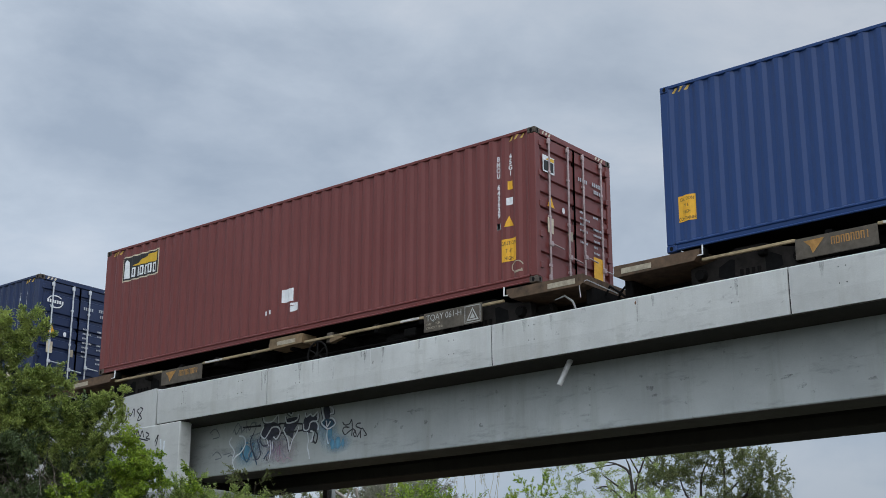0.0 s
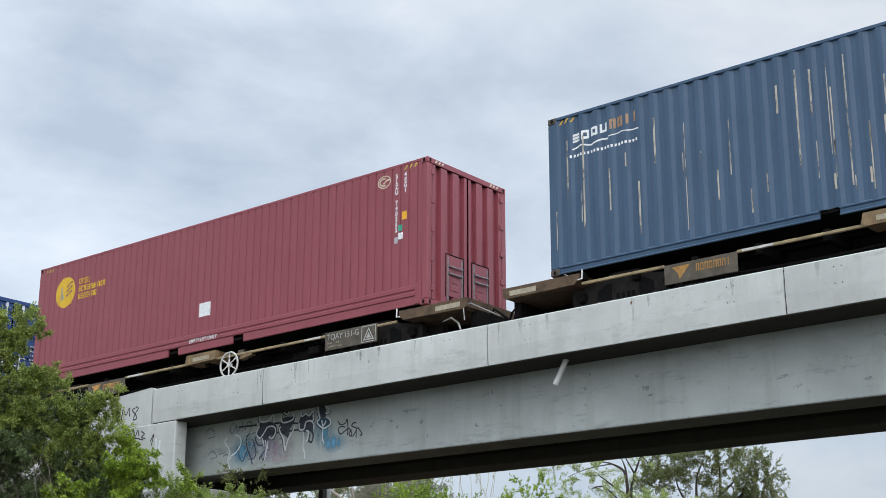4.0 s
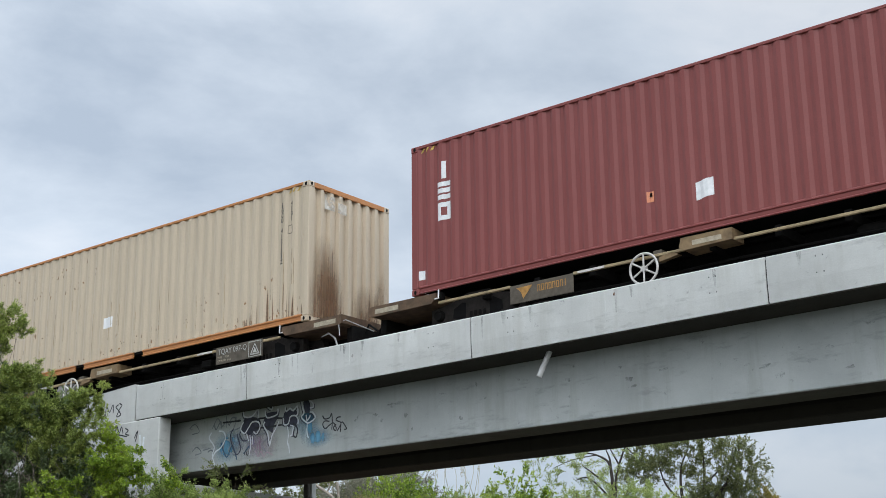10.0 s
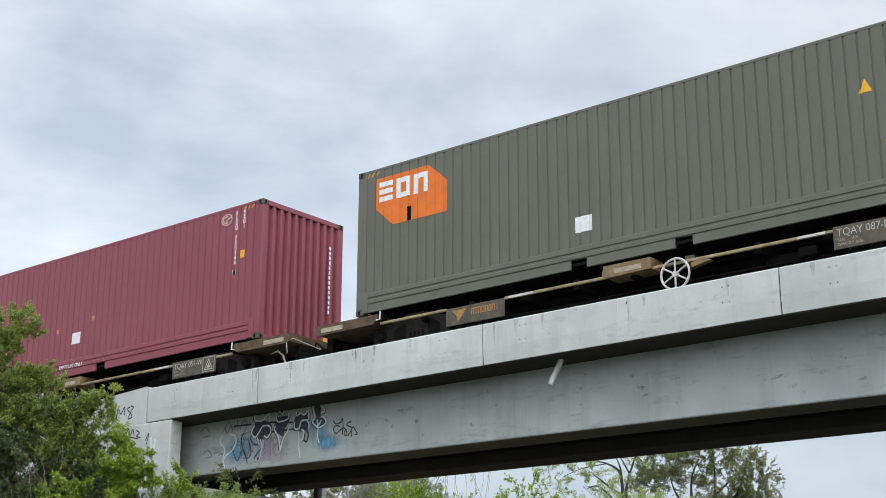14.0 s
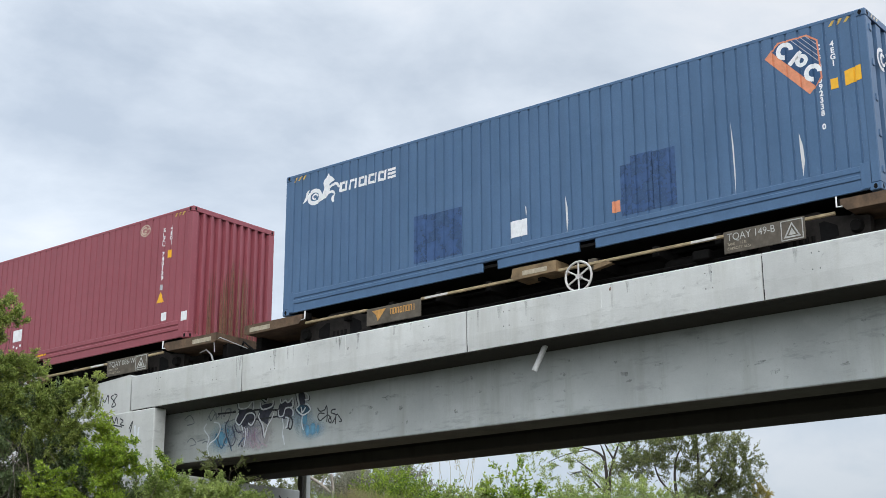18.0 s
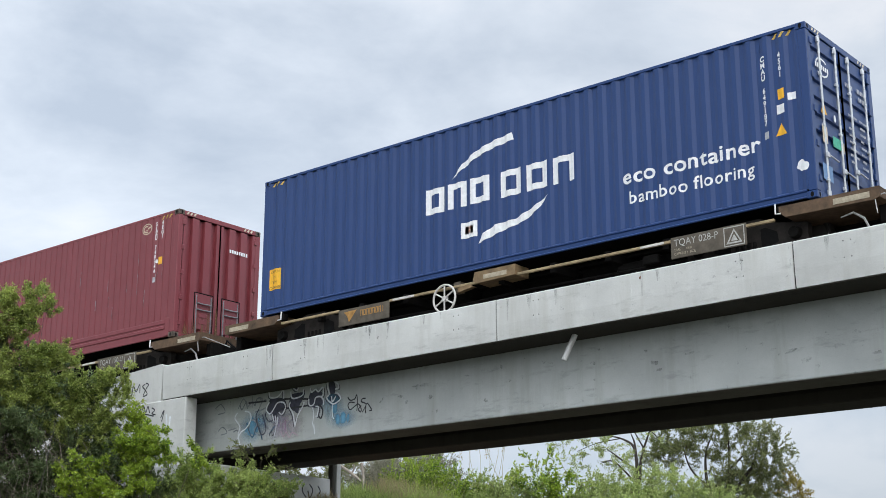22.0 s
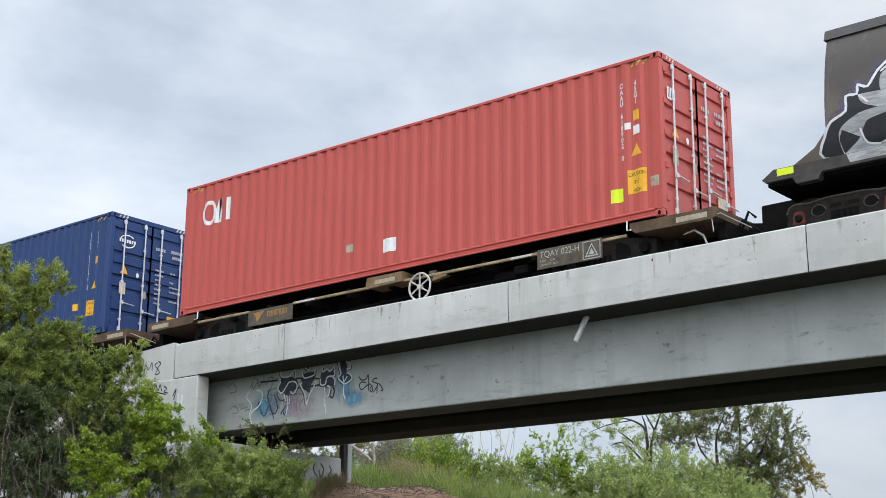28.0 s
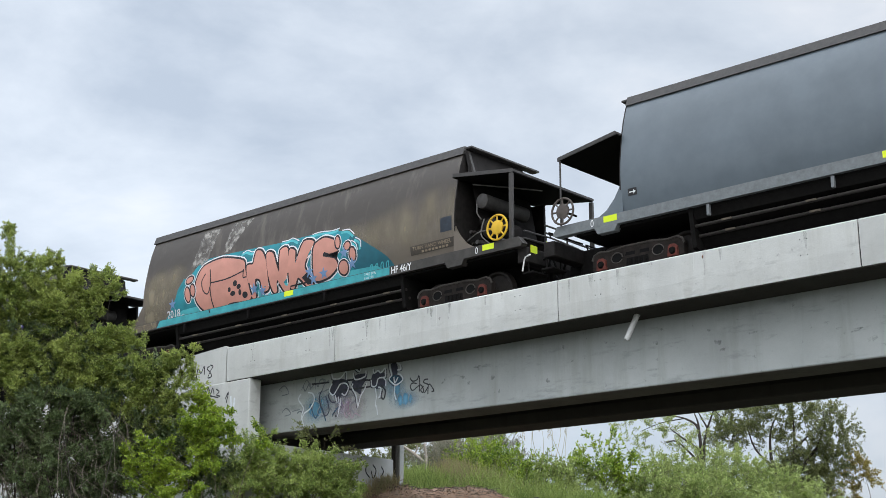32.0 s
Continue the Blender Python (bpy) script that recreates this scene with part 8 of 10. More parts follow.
    end_mark(c, "caution_sign", area(rect(1.62, 1.98, 0.10, 0.36)), M_YELLOW, 0.002)

    c, s = container(8, 104.33, "plum-red shipping container with golden disc mark and narrow ribs", PLUM, "B", 2.99, "corrugated")
    disc_logo(s, 1.05, 2.25, 0.39, False)
    s("brand_mark", blocks(0.59, 1.48, 1.60, 1.74, "oeueoenio", w=0.025), M_GOLD, 0.004)
    tag(s, "sticker", 6.15, 0.90, 0.34, 0.26, M_PAPER)
    for u in (5.45, 6.75):
        tag(s, "paint_chip", u, 1.15 + (u - 5.45) * 0.1, 0.08, 0.10, M_SALMON)
    lift_only(s)
    swirl(s, 11.10, 2.73, M_CREAM)
    stencil(s, 11.41, 11.64, "SLZU 750166", "4EG1", 2.99, top=2.86)
    tag(s, "check_digit", 11.39, 1.52, 0.08, 0.12, M_PAPER)
    tag(s, "label", 11.63, 1.88, 0.13, 0.17, M_YELLOW)
    end_mark(c, "code", area(*[rect(2.0, 2.05, z, z + 0.08) for z in np.arange(0.9, 2.4, 0.11)]), M_PAPER, 0.001)
    end_mark(c, "caution_sign", area(rect(1.88, 2.2, 0.14, 0.50)), M_YELLOW, 0.002)

    c, s = container(9, 119.20, "olive-grey shipping container with orange cut-corner panel", GREY, "B", 2.896, "corrugated")
    s("orange_panel", area([(0.48, 2.67), (1.79, 2.67), (2.24, 2.27), (2.23, 1.66), (0.91, 1.67), (0.46, 2.07)]), M_ORANGE, 0.004)
    s("panel_notch", area(rect(1.27, 1.37, 1.67, 1.95), rect(1.27, 1.33, 2.15, 2.32)), M_RUBBER_GAP, 0.006)
    s("panel_mark", blocks(0.56, 1.86, 2.18, 2.58, "eon", -0.03, w=0.10), M_PAPER, 0.007)
    stencil(s, 10.76, 10.95, "SCFU 910452", "4EG1", 2.896, top=2.56)
    warn(s, 10.31, 1.94, 0.22)
    tag(s, "label", 10.94, 1.82, 0.14, 0.18, M_YELLOW)
    caution(s, 10.73, 0.80, 0.36, 0.44, ("CAUTION", "9' 6", "HIGH", "CONTAINER"))
    s("paint_chip", area(blob(11.33, 0.72, 0.09, 0.07, 0.2, 8)), M_PAPER, 0.004)
    tag(s, "sticker", 5.22, 0.80, 0.34, 0.28, M_PAPER)
    rust_wash(end_put(c), "rust_run", 0.2, 2.25, 0.10, 2.4, 34, 19, M_WASH, 0.002)
    end_mark(c, "warning_triangle", area([(0.26, 2.22), (0.48, 2.22), (0.37, 2.46)]), M_YELLOW, 0.005)
    end_mark(c, "code", area(*[rect(2.0, 2.06, z, z + 0.08) for z in np.arange(1.0, 2.3, 0.11)]), M_PAPER, 0.001)
    end_mark(c, "caution_sign", area(rect(1.85, 2.2, 0.28, 0.62)), M_YELLOW, 0.002)

    c, s = container(10, 134.09, "crimson shipping container with golden disc and rust-washed end", CRIMSON, "B", 2.896, "corrugated")
    disc_logo(s, 1.05, 2.14, 0.38)
    tag(s, "sticker", 6.2, 0.91, 0.34, 0.28, M_PAPER)
    for k in range(3):
        side_u = 6.08 + k * 0.13
        s("dot", area(oval(side_u, 0.66 - 0.04 * (k == 1), 0.035, 0.035, 10)), M_PAPER, 0.004)
    tag(s, "sticker", 0.12, 0.46, 0.17, 0.17, M_PAPER)
    tag(s, "yellow_strip", 5.04, 0.32, 0.34, 0.07, M_YELLOW)
    tag(s, "yellow_strip", 7.19, 0.32, 0.34, 0.07, M_YELLOW)
    swirl(s, 10.65, 2.62, M_CREAM)
    stencil(s, 11.28, 11.52, "SLZU 740129", "4EG1", 2.896, top=2.56)
    tag(s, "label", 11.50, 1.94, 0.13, 0.17, M_YELLOW)
    warn(s, 11.27, 1.01, 0.24)
    tag(s, "sticker", 11.40, 0.56, 0.19, 0.18, M_PAPER)
    tag(s, "sticker", 12.05, 0.48, 0.20, 0.20, M_PAPER)
    rust_wash(end_put(c), "rust_run", 0.2, 2.2, 0.10, 2.3, 40, 10, M_WASH, 0.002)

    c, s = container(11, 149.06, "faded denim-blue shipping container with dark blue repaint patches", DENIM, "B", 2.896, "plate")
    beast_mark(s, 0.52, 2.14, 0.68, M_PAPER)
    s("brand_mark", blocks(1.46, 2.96, 2.26, 2.46, "onoooe", 0.0, w=0.05, slant=0.02), M_PAPER, 0.004)
    for u, v, w, h in ((7.81, 0.47, 0.22, 0.88), (8.01, 0.47, 0.42, 1.01), (8.41, 0.47, 0.44, 0.99), (3.36, 0.46, 0.3, 0.91), (3.64, 0.46, 0.84, 0.88)):
        tag(s, "repaint_patch", u + w / 2, v + h / 2, w, h, M_REPAINT)
    for u, v, h, w in ((6.73, 0.39, 0.68, 0.030), (9.88, 0.37, 1.25, 0.018), (11.01, 0.45, 0.70, 0.042), (5.89, 0.85, 0.23, 0.016)):
        s("scrape", area([(u, v), (u + w, v + h * 0.35), (u + w * 0.7, v + h * 0.7), (u - 0.02, v + h), (u - w * 0.5, v + h * 0.6)]), M_PEEL, 0.004)
    tag(s, "sticker", 5.73, 0.68, 0.36, 0.30, M_PAPER)
    tag(s, "sticker", 7.71, 0.66, 0.16, 0.2, M_SALMON)
    shield(s, [(10.52, 2.5), (10.75, 2.72), (11.24, 2.72), (11.41, 2.59), (11.44, 1.94), (11.22, 1.73)], M_DKBLUE, M_SALMON)
    stencil(s, 11.40, 11.63, "CRTU 092338 0", "4EG1", 2.896, top=2.50)
    tag(s, "label", 11.62, 1.80, 0.12, 0.17, M_YELLOW)
    tag(s, "yellow_tag", 11.92, 1.86, 0.26, 0.24, M_YELLOW, 0.05)
    end_mark(c, "caution_sign", area(rect(1.95, 2.2, 0.30, 0.72)), M_YELLOW, 0.002)
    end_mark(c, "door_mark", area(*hoop(0.50, 2.20, 0.19, 0.19, 0.06, 70, 290), *hoop(0.54, 2.21, 0.10, 0.11, 0.05, 40, 320), *stroke([(0.66, 2.16), (0.74, 2.24), (0.72, 2.36)], 0.09), *stroke([(0.80, 2.20), (0.90, 2.14), (0.88, 2.05)], 0.045)), M_PAPER, 0.002)
    end_mark(c, "round_label", area(oval(0.60, 1.42, 0.08, 0.11)), M_PAPER, 0.002)
    end_mark(c, "door_print", area(*[rect(y + k * 0.075, y + k * 0.075 + 0.045 + 0.015 * ((k * 3 + j) % 2), z0 - j * w, z0 - j * w + 0.075) for y, z0, w in ((1.36, 1.62, 0.15), (1.85, 1.50, 0.11), (1.88, 2.2, 0.14)) for j in range(5) for k in range(5) if (j * 5 + k * 3 + int(y * 10)) % 4]), M_CHAFE_PALE, 0.002)

    c, s = container(12, 163.86, "worn maroon shipping container with golden disc mark and narrow ribs", MAROON, "B", 2.896, "plate")
    disc_logo(s, 1.02, 2.13, 0.38)
    rib_wear(s, M_CHAFE, 12, 0.25, 0.45, 2.2, 0.014)
    tag(s, "sticker", 5.68, 0.84, 0.33, 0.26, M_PAPER)
    rail_print(s, 5.64, 0.07)
    s("paint_chip", area(blob(0.13, 0.5, 0.07, 0.06, 0.2, 5), blob(0.16, 1.0, 0.03, 0.05, 0.2, 6)), M_PAPER, 0.004)
    swirl(s, 11.10, 2.62, M_CREAM)
    stencil(s, 11.43, 11.64, "SLZU 740346", "4EG1", 2.896, top=2.72)
    tag(s, "label", 11.62, 1.80, 0.13, 0.17, M_YELLOW)
    s("dot", area(oval(11.50, 1.80, 0.045, 0.045, 12)), M_PAPER, 0.004)
    end_mark(c, "caution_sign", area(rect(2.05, 2.3, 0.22, 0.62)), M_YELLOW, 0.002)
    end_mark(c, "door_print", area(*[rect(1.5 + k * 0.07, 1.55 + k * 0.07, 2.2, 2.28) for k in range(8)]), M_PAPER, 0.002)
    rust_wash(end_put(c), "rust_run", 0.2, 2.2, 0.10, 1.0, 30, 12, M_WASH, 0.002)

    c, s = container(13, 178.78, "royal-blue shipping container with white slogan and swept arcs", BLUE, "A", 2.896, "bright")
    line_mark(s)
    caution(s, 0.38, 0.74, 0.32, 0.44, ("CAUTION", "9' 6", "HIGH", "CONTAINER"))
    tag(s, "sticker", 5.45, 0.80, 0.36, 0.30, M_PAPER)
    tag(s, "sticker", 5.45, 0.80, 0.2, 0.14, M_SALMON)
    stencil(s, 11.42, 11.71, "CMAU 649187", "4561", 2.896)
    tag(s, "label", 11.70, 1.80, 0.12, 0.17, M_YELLOW)
    tag(s, "label", 11.88, 1.72, 0.13, 0.12, M_PAPER)
    tag(s, "label", 11.68, 1.55, 0.14, 0.15, M_PAPER)
    warn(s, 11.67, 1.22)
    s("paint_chip", area(blob(11.98, 0.55, 0.10, 0.09, 0.2, 9)), M_PAPER, 0.004)
    door_print(c, 14, mini_line())
    end_mark(c, "seal_label", area(rect(0.70, 1.0, 1.0, 1.18)), M_TEALS, 0.002)
    end_mark(c, "seal_label", area(rect(0.26, 0.6, 0.36, 0.62)), M_BLUESP, 0.002)

    c, s = container(14, 193.66, "weathered sea-green shipping container with slanted orange shapes", GREEN, "B", 2.99, "plate", GREENRAIL)
    big = SLANTED
    for k, o in enumerate(big):
        s("slanted_rim", area(grown(o, 0.05)), M_SLANT_CREAM, 0.003 + 0.0006 * k)
        s("slanted_shape", area(o), M_SLANT_ORANGE, 0.0062 + 0.0006 * k)
    s("slanted_stripe", area(*[[(0.80 + 0.1 * k, 1.80 + 0.09 * k), (3.2, 1.92 + 0.09 * k), (3.2, 1.94 + 0.09 * k), (0.83 + 0.1 * k, 1.82 + 0.09 * k)] for k in range(2)]), M_SLANT_CREAM, 0.0105)
    s("oval_core", area(oval(3.40, 1.70, 0.2, 0.09, 18, 0.7)), GREEN, 0.0115)
    tag(s, "sticker", 5.73, 0.79, 0.34, 0.30, M_PAPER)
    for u, v, r in ((4.35, 1.05, 0.12), (5.0, 1.0, 0.1), (5.95, 1.25, 0.14), (6.6, 1.0, 0.16), (7.2, 1.1, 0.14), (7.7, 0.95, 0.12), (10.6, 0.95, 0.2), (10.2, 0.7, 0.14)):
        s("repaint_dab", area(blob(u, v, r * 0.35, r * 0.62, 0.3, int(u * 10))), M_TEALDAB, 0.004)
    stencil(s, 11.42, 11.64, "TOLH 910189", "4EG1", 2.99, M_DULL_WHITE, top=2.62)
    tag(s, "label", 11.64, 1.93, 0.12, 0.17, M_FADED)
    caution(s, 11.41, 0.63, 0.32, 0.38, ("CAUTION", "9' 6", "HIGH", "CONTAINER"), M_FADED)
    tag(s, "sticker", 12.0, 0.74, 0.18, 0.2, M_PAPER)
    rib_wear(s, M_CHAFE_BROWN, 14, 0.4, 0.45, 2.8, 0.018)
    ribs = [a for (a, ya), (b, yb) in zip(s.prof, s.prof[1:]) if ya != yb]
    # full-height brown lines paint grime and valley shading on every rib
    tagged(s("rib_grime", area(*[rect(a - 0.006, a + 0.022, 0.45, 2.84) for a in ribs]), M_RIB_RUST_SHADE, 0.0045), kind="stuff")
    rib_wear(s, M_CHAFE, 15, 0.5, 0.45, 2.0, 0.02)
    rust_wash(lambda *a: s(*a), "rust_run", 0.02, 0.5, 0.5, 1.4, 8, 9, M_WASH, 0.005)
    rust_wash(lambda *a: s(*a), "rust_run", 11.2, 12.15, 0.5, 1.5, 14, 11, M_WASH, 0.005)
    rust_wash(end_put(c), "rust_run", 0.12, 0.62, 0.10, 2.75, 46, 12, M_WASH, 0.002)
    rust_wash(end_put(c), "rust_run", 1.7, 2.3, 0.10, 1.2, 14, 13, M_WASH, 0.002)
    end_mark(c, "round_label", area(oval(0.50, 1.62, 0.07, 0.10), oval(0.42, 2.3, 0.06, 0.12)), M_CREAM, 0.003)
    end_mark(c, "door_print", area(*[rect(1.5 + k * 0.07, 1.55 + k * 0.07, z, z + 0.06) for z in (2.2, 1.75, 1.6, 1.45, 1.3) for k in range(5)]), M_PALE, 0.002)

    c, s = container(15, 208.51, "royal-blue shipping container with peeling white arcs", BLUE, "A", 2.896, "bright")
    line_mark(s, False)
    s("peeled_mark", area(*[blob(5.55 + 0.12 * (k % 3), 0.55 + 0.12 * (k // 3), 0.05, 0.045, 0.3, k) for k in range(9)]), M_PAPER, 0.004)
    tag(s, "sticker", 5.97, 0.66, 0.3, 0.28, M_PAPER)
    tag(s, "sticker", 5.97, 0.63, 0.12, 0.08, M_RED)
    tag(s, "red_sticker", 0.59, 0.62, 0.26, 0.2, M_RED, 0.04)
    stencil(s, 11.42, 11.71, "BEAU 625496", "4561", 2.896)
    warn(s, 11.67, 1.22)
    caution(s, 11.6, 0.66, 0.3, 0.36)
    tag(s, "label", 11.70, 1.80, 0.12, 0.17, M_YELLOW)
    tag(s, "label", 11.0, 0.75, 0.18, 0.16, M_YELLOW)
    door_print(c, 16, mini_line())
    end_mark(c, "caution_sign", area(rect(1.78, 2.12, 0.30, 0.68)), M_YELLOW, 0.002)

    c, s = container(16, 223.38, "bright red shipping container with white block mark", SCARLET, "A", 2.896, "bright")
    s("brand_mark", area(*hoop(0.80, 2.19, 0.24, 0.28, 0.09, 0, 360), rect(0.98, 1.10, 1.92, 2.44, 0.10), rect(1.10, 1.20, 1.92, 2.44), rect(1.34, 1.46, 1.94, 2.44)), M_PAPER, 0.004)
    tag(s, "sticker", 5.07, 0.66, 0.18, 0.16, M_PALE)
    tag(s, "sticker", 6.11, 0.55, 0.34, 0.27, M_PAPER)
    stencil(s, 11.42, 11.70, "CAAU 618902 0", "45G1", 2.896, top=2.48)
    tag(s, "label", 11.70, 1.86, 0.13, 0.18, M_YELLOW)
    tag(s, "label", 11.53, 1.69, 0.11, 0.12, M_PAPER)
    tag(s, "label", 11.70, 1.60, 0.14, 0.16, M_PAPER)
    warn(s, 11.69, 1.26, 0.22)
    caution(s, 11.69, 0.69, 0.36, 0.42)
    tag(s, "lime_sticker", 11.29, 0.50, 0.24, 0.24, M_LIME)
    tag(s, "sticker", 12.03, 0.62, 0.18, 0.18, M_PALE)
    door_print(c, 17, blocks(0.22, 0.52, 2.1, 2.32, "oni", w=0.03), M_PALE)
    end_mark(c, "caution_sign", area(rect(1.80, 2.12, 0.32, 0.75)), M_CREAM, 0.002)

    codes = {1: "TQAY 061-H", 2: "TQAY 062-Q", 5: "TQAY 112-G", 3: "TQAY 151-G", 4: "TQAY 152-P", 6: "TQAY 097-Q", 7: "TQAY 056-V", 8: "TQAY 051-W", 9: "TQAY 087-N", 10: "TQAY 086-W", 11: "TQAY 149-B",
             12: "TQAY 150-U", 13: "TQAY 028-P", 14: "TQAY 073-K", 15: "TQAY 021-V", 16: "TQAY 022-H"}
    boxes = [o for o in TRAIN]
    for i, box in enumerate(boxes):
        flat_wagon(i, box.location.x, codes.get(i), i in (6, 8, 14), i in (0, 3, 5, 11, 12, 10, 15), i in (5, 6, 7, 8, 13, 14))
    hoppers()


M_RUSTSP = spray("rust_wash", (0.17, 0.075, 0.03), 0.55, 4)
M_TEALDAB = spray("fresh_teal_dab", (0.02, 0.22, 0.26), 0.8, 9)
S_ROWS = ((0.0, 0.00), (2.0, -16.20), (4.0, -32.19), (6.0, -48.06), (8.0, -63.84), (10.0, -79.58), (12.0, -95.30), (14.0, -111.02), (16.0, -126.72), (18.0, -142.40),
          (20.0, -158.04), (22.0, -173.61), (24.0, -189.37), (26.0, -205.23), (28.0, -221.13), (30.0, -237.06), (32.0, -253.15))


def motions():
    """The whole train rolls along the track; its wheels turn while it is on the bridge."""
    for ob in TRAIN:
        x, y, z = ob.location
        walk(ob, [(t, pose(x + s, y, z)) for t, s in S_ROWS])
    ts, ss = [t for t, _ in S_ROWS], [s for _, s in S_ROWS]
    home = {ob: ob.matrix_basis.translation.x - S_ROWS[-1][1] for ob in TRAIN}
    for wheel, wagon in WHEELS:
        u, y, z = wheel.location
        rows, turn = [], 0.0
        last = None
        for k in range(0, 32 * 15 + 1):
            t = k / 15
            s = float(np.interp(t, ts, ss))
            x = home[wagon] + u + s
            if k in (0, 480) or -9 < x < 23:
                if last is not None:
                    step = math.degrees((last[1] - s) / 0.40)
                    turn -= step if t - last[0] < 0.1 else step % 80
                rows.append((t, pose(u, y, z, 0, turn, 0)))
                last = (t, s)
        walk(wheel, rows)


# ---- plants ----
def leaf_mesh(name, pts, dirs, size, mat, rng, wide=0.42):
    """Folded leaves at pts that grow along dirs."""
    n = len(pts)
    d = dirs + rng.normal(0, 0.55, (n, 3))
    d /= np.linalg.norm(d, axis=1)[:, None]
    up = rng.normal(0, 1, (n, 3)) + np.array([0, 0, 0.9])
    side = np.cross(d, up)
    side /= np.linalg.norm(side, axis=1)[:, None] + 1e-9
    nor = np.cross(side, d)
    ln = (size * rng.uniform(0.6, 1.35, n))[:, None]
    w = ln * wide * 0.5
    mid = pts + d * ln * 0.5 + nor * ln * 0.10
    v = np.stack([pts, mid + side * w, pts + d * ln, mid - side * w], 1).reshape(-1, 3)
    me = bpy.data.meshes.new(name)
    me.vertices.add(4 * n)
    me.vertices.foreach_set("co", v.astype(np.float32).ravel())
    base = np.arange(n)[:, None] * 4
    loops = np.concatenate([base, base + 1, base + 2, base, base + 2, base + 3], 1).ravel()
    me.loops.add(6 * n)
    me.loops.foreach_set("vertex_index", loops.astype(np.int32))
    me.polygons.add(2 * n)
    me.polygons.foreach_set("loop_start", (np.arange(2 * n) * 3).astype(np.int32))
    me.polygons.foreach_set("loop_total", np.full(2 * n, 3, np.int32))
    me.update(calc_edges=True)
    me.validate()
    me.materials.append(mat)
    return me


def strands_mesh(name, a, b, c, r0, r1, mat):
    """Thin three-sided stalks from a over b to c."""
    n = len(a)
    d = c - a
    d /= np.linalg.norm(d, axis=1)[:, None] + 1e-9
    s = np.cross(d, np.array([0.3, 0.2, 0.93]))
    s /= np.linalg.norm(s, axis=1)[:, None] + 1e-9
    o = np.cross(d, s)
    rings = []
    for p, r in ((a, r0), (b, (r0 + r1) / 2), (c, r1)):
        for k in range(3):
            q = 2 * math.pi * k / 3
            rings.append(p + (s * math.cos(q) + o * math.sin(q)) * r)
    v = np.stack(rings, 1).reshape(-1, 3)
    base = np.arange(n)[:, None] * 9
    quads = []
    for i in (0, 3):
        for k in range(3):
            quads.append(np.concatenate([base + i + k, base + i + (k + 1) % 3, base + i + 3 + (k + 1) % 3, base + i + 3 + k], 1))
    loops = np.stack(quads, 1).ravel()
    me = bpy.data.meshes.new(name)
    me.vertices.add(9 * n)
    me.vertices.foreach_set("co", v.astype(np.float32).ravel())
    me.loops.add(24 * n)
    me.loops.foreach_set("vertex_index", loops.astype(np.int32))
    me.polygons.add(6 * n)
    me.polygons.foreach_set("loop_start", (np.arange(6 * n) * 4).astype(np.int32))
    me.polygons.foreach_set("loop_total", np.full(6 * n, 4, np.int32))
    me.update(calc_edges=True)
    me.validate()
    me.materials.append(mat)
    return me


def curve_pts(a, b, sway, rng, k=6):
    a, b = np.array(a, float), np.array(b, float)
    m = rng.normal(0, sway, 3)
    n = rng.normal(0, sway * 0.4, 3)
    return [tuple(a + (b - a) * f + m * math.sin(math.pi * f) + n * math.sin(2 * math.pi * f)) for f in np.linspace(0, 1, k)]


def wavy3(pts, k=4):
    """A rounded line through points in space."""
    n = len(pts)
    out = []
    for i in range(n - 1):
        p0, p1, p2, p3 = (np.array(pts[min(max(j, 0), n - 1)]) for j in (i - 1, i, i + 1, i + 2))
        for j in range(k):
            t = j / k
            out.append(tuple(0.5 * (2 * p1 + (p2 - p0) * t + (2 * p0 - 5 * p1 + 4 * p2 - p3) * t * t + (3 * p1 - p0 - 3 * p2 + p3) * t ** 3)))
    return out + [tuple(pts[-1])]


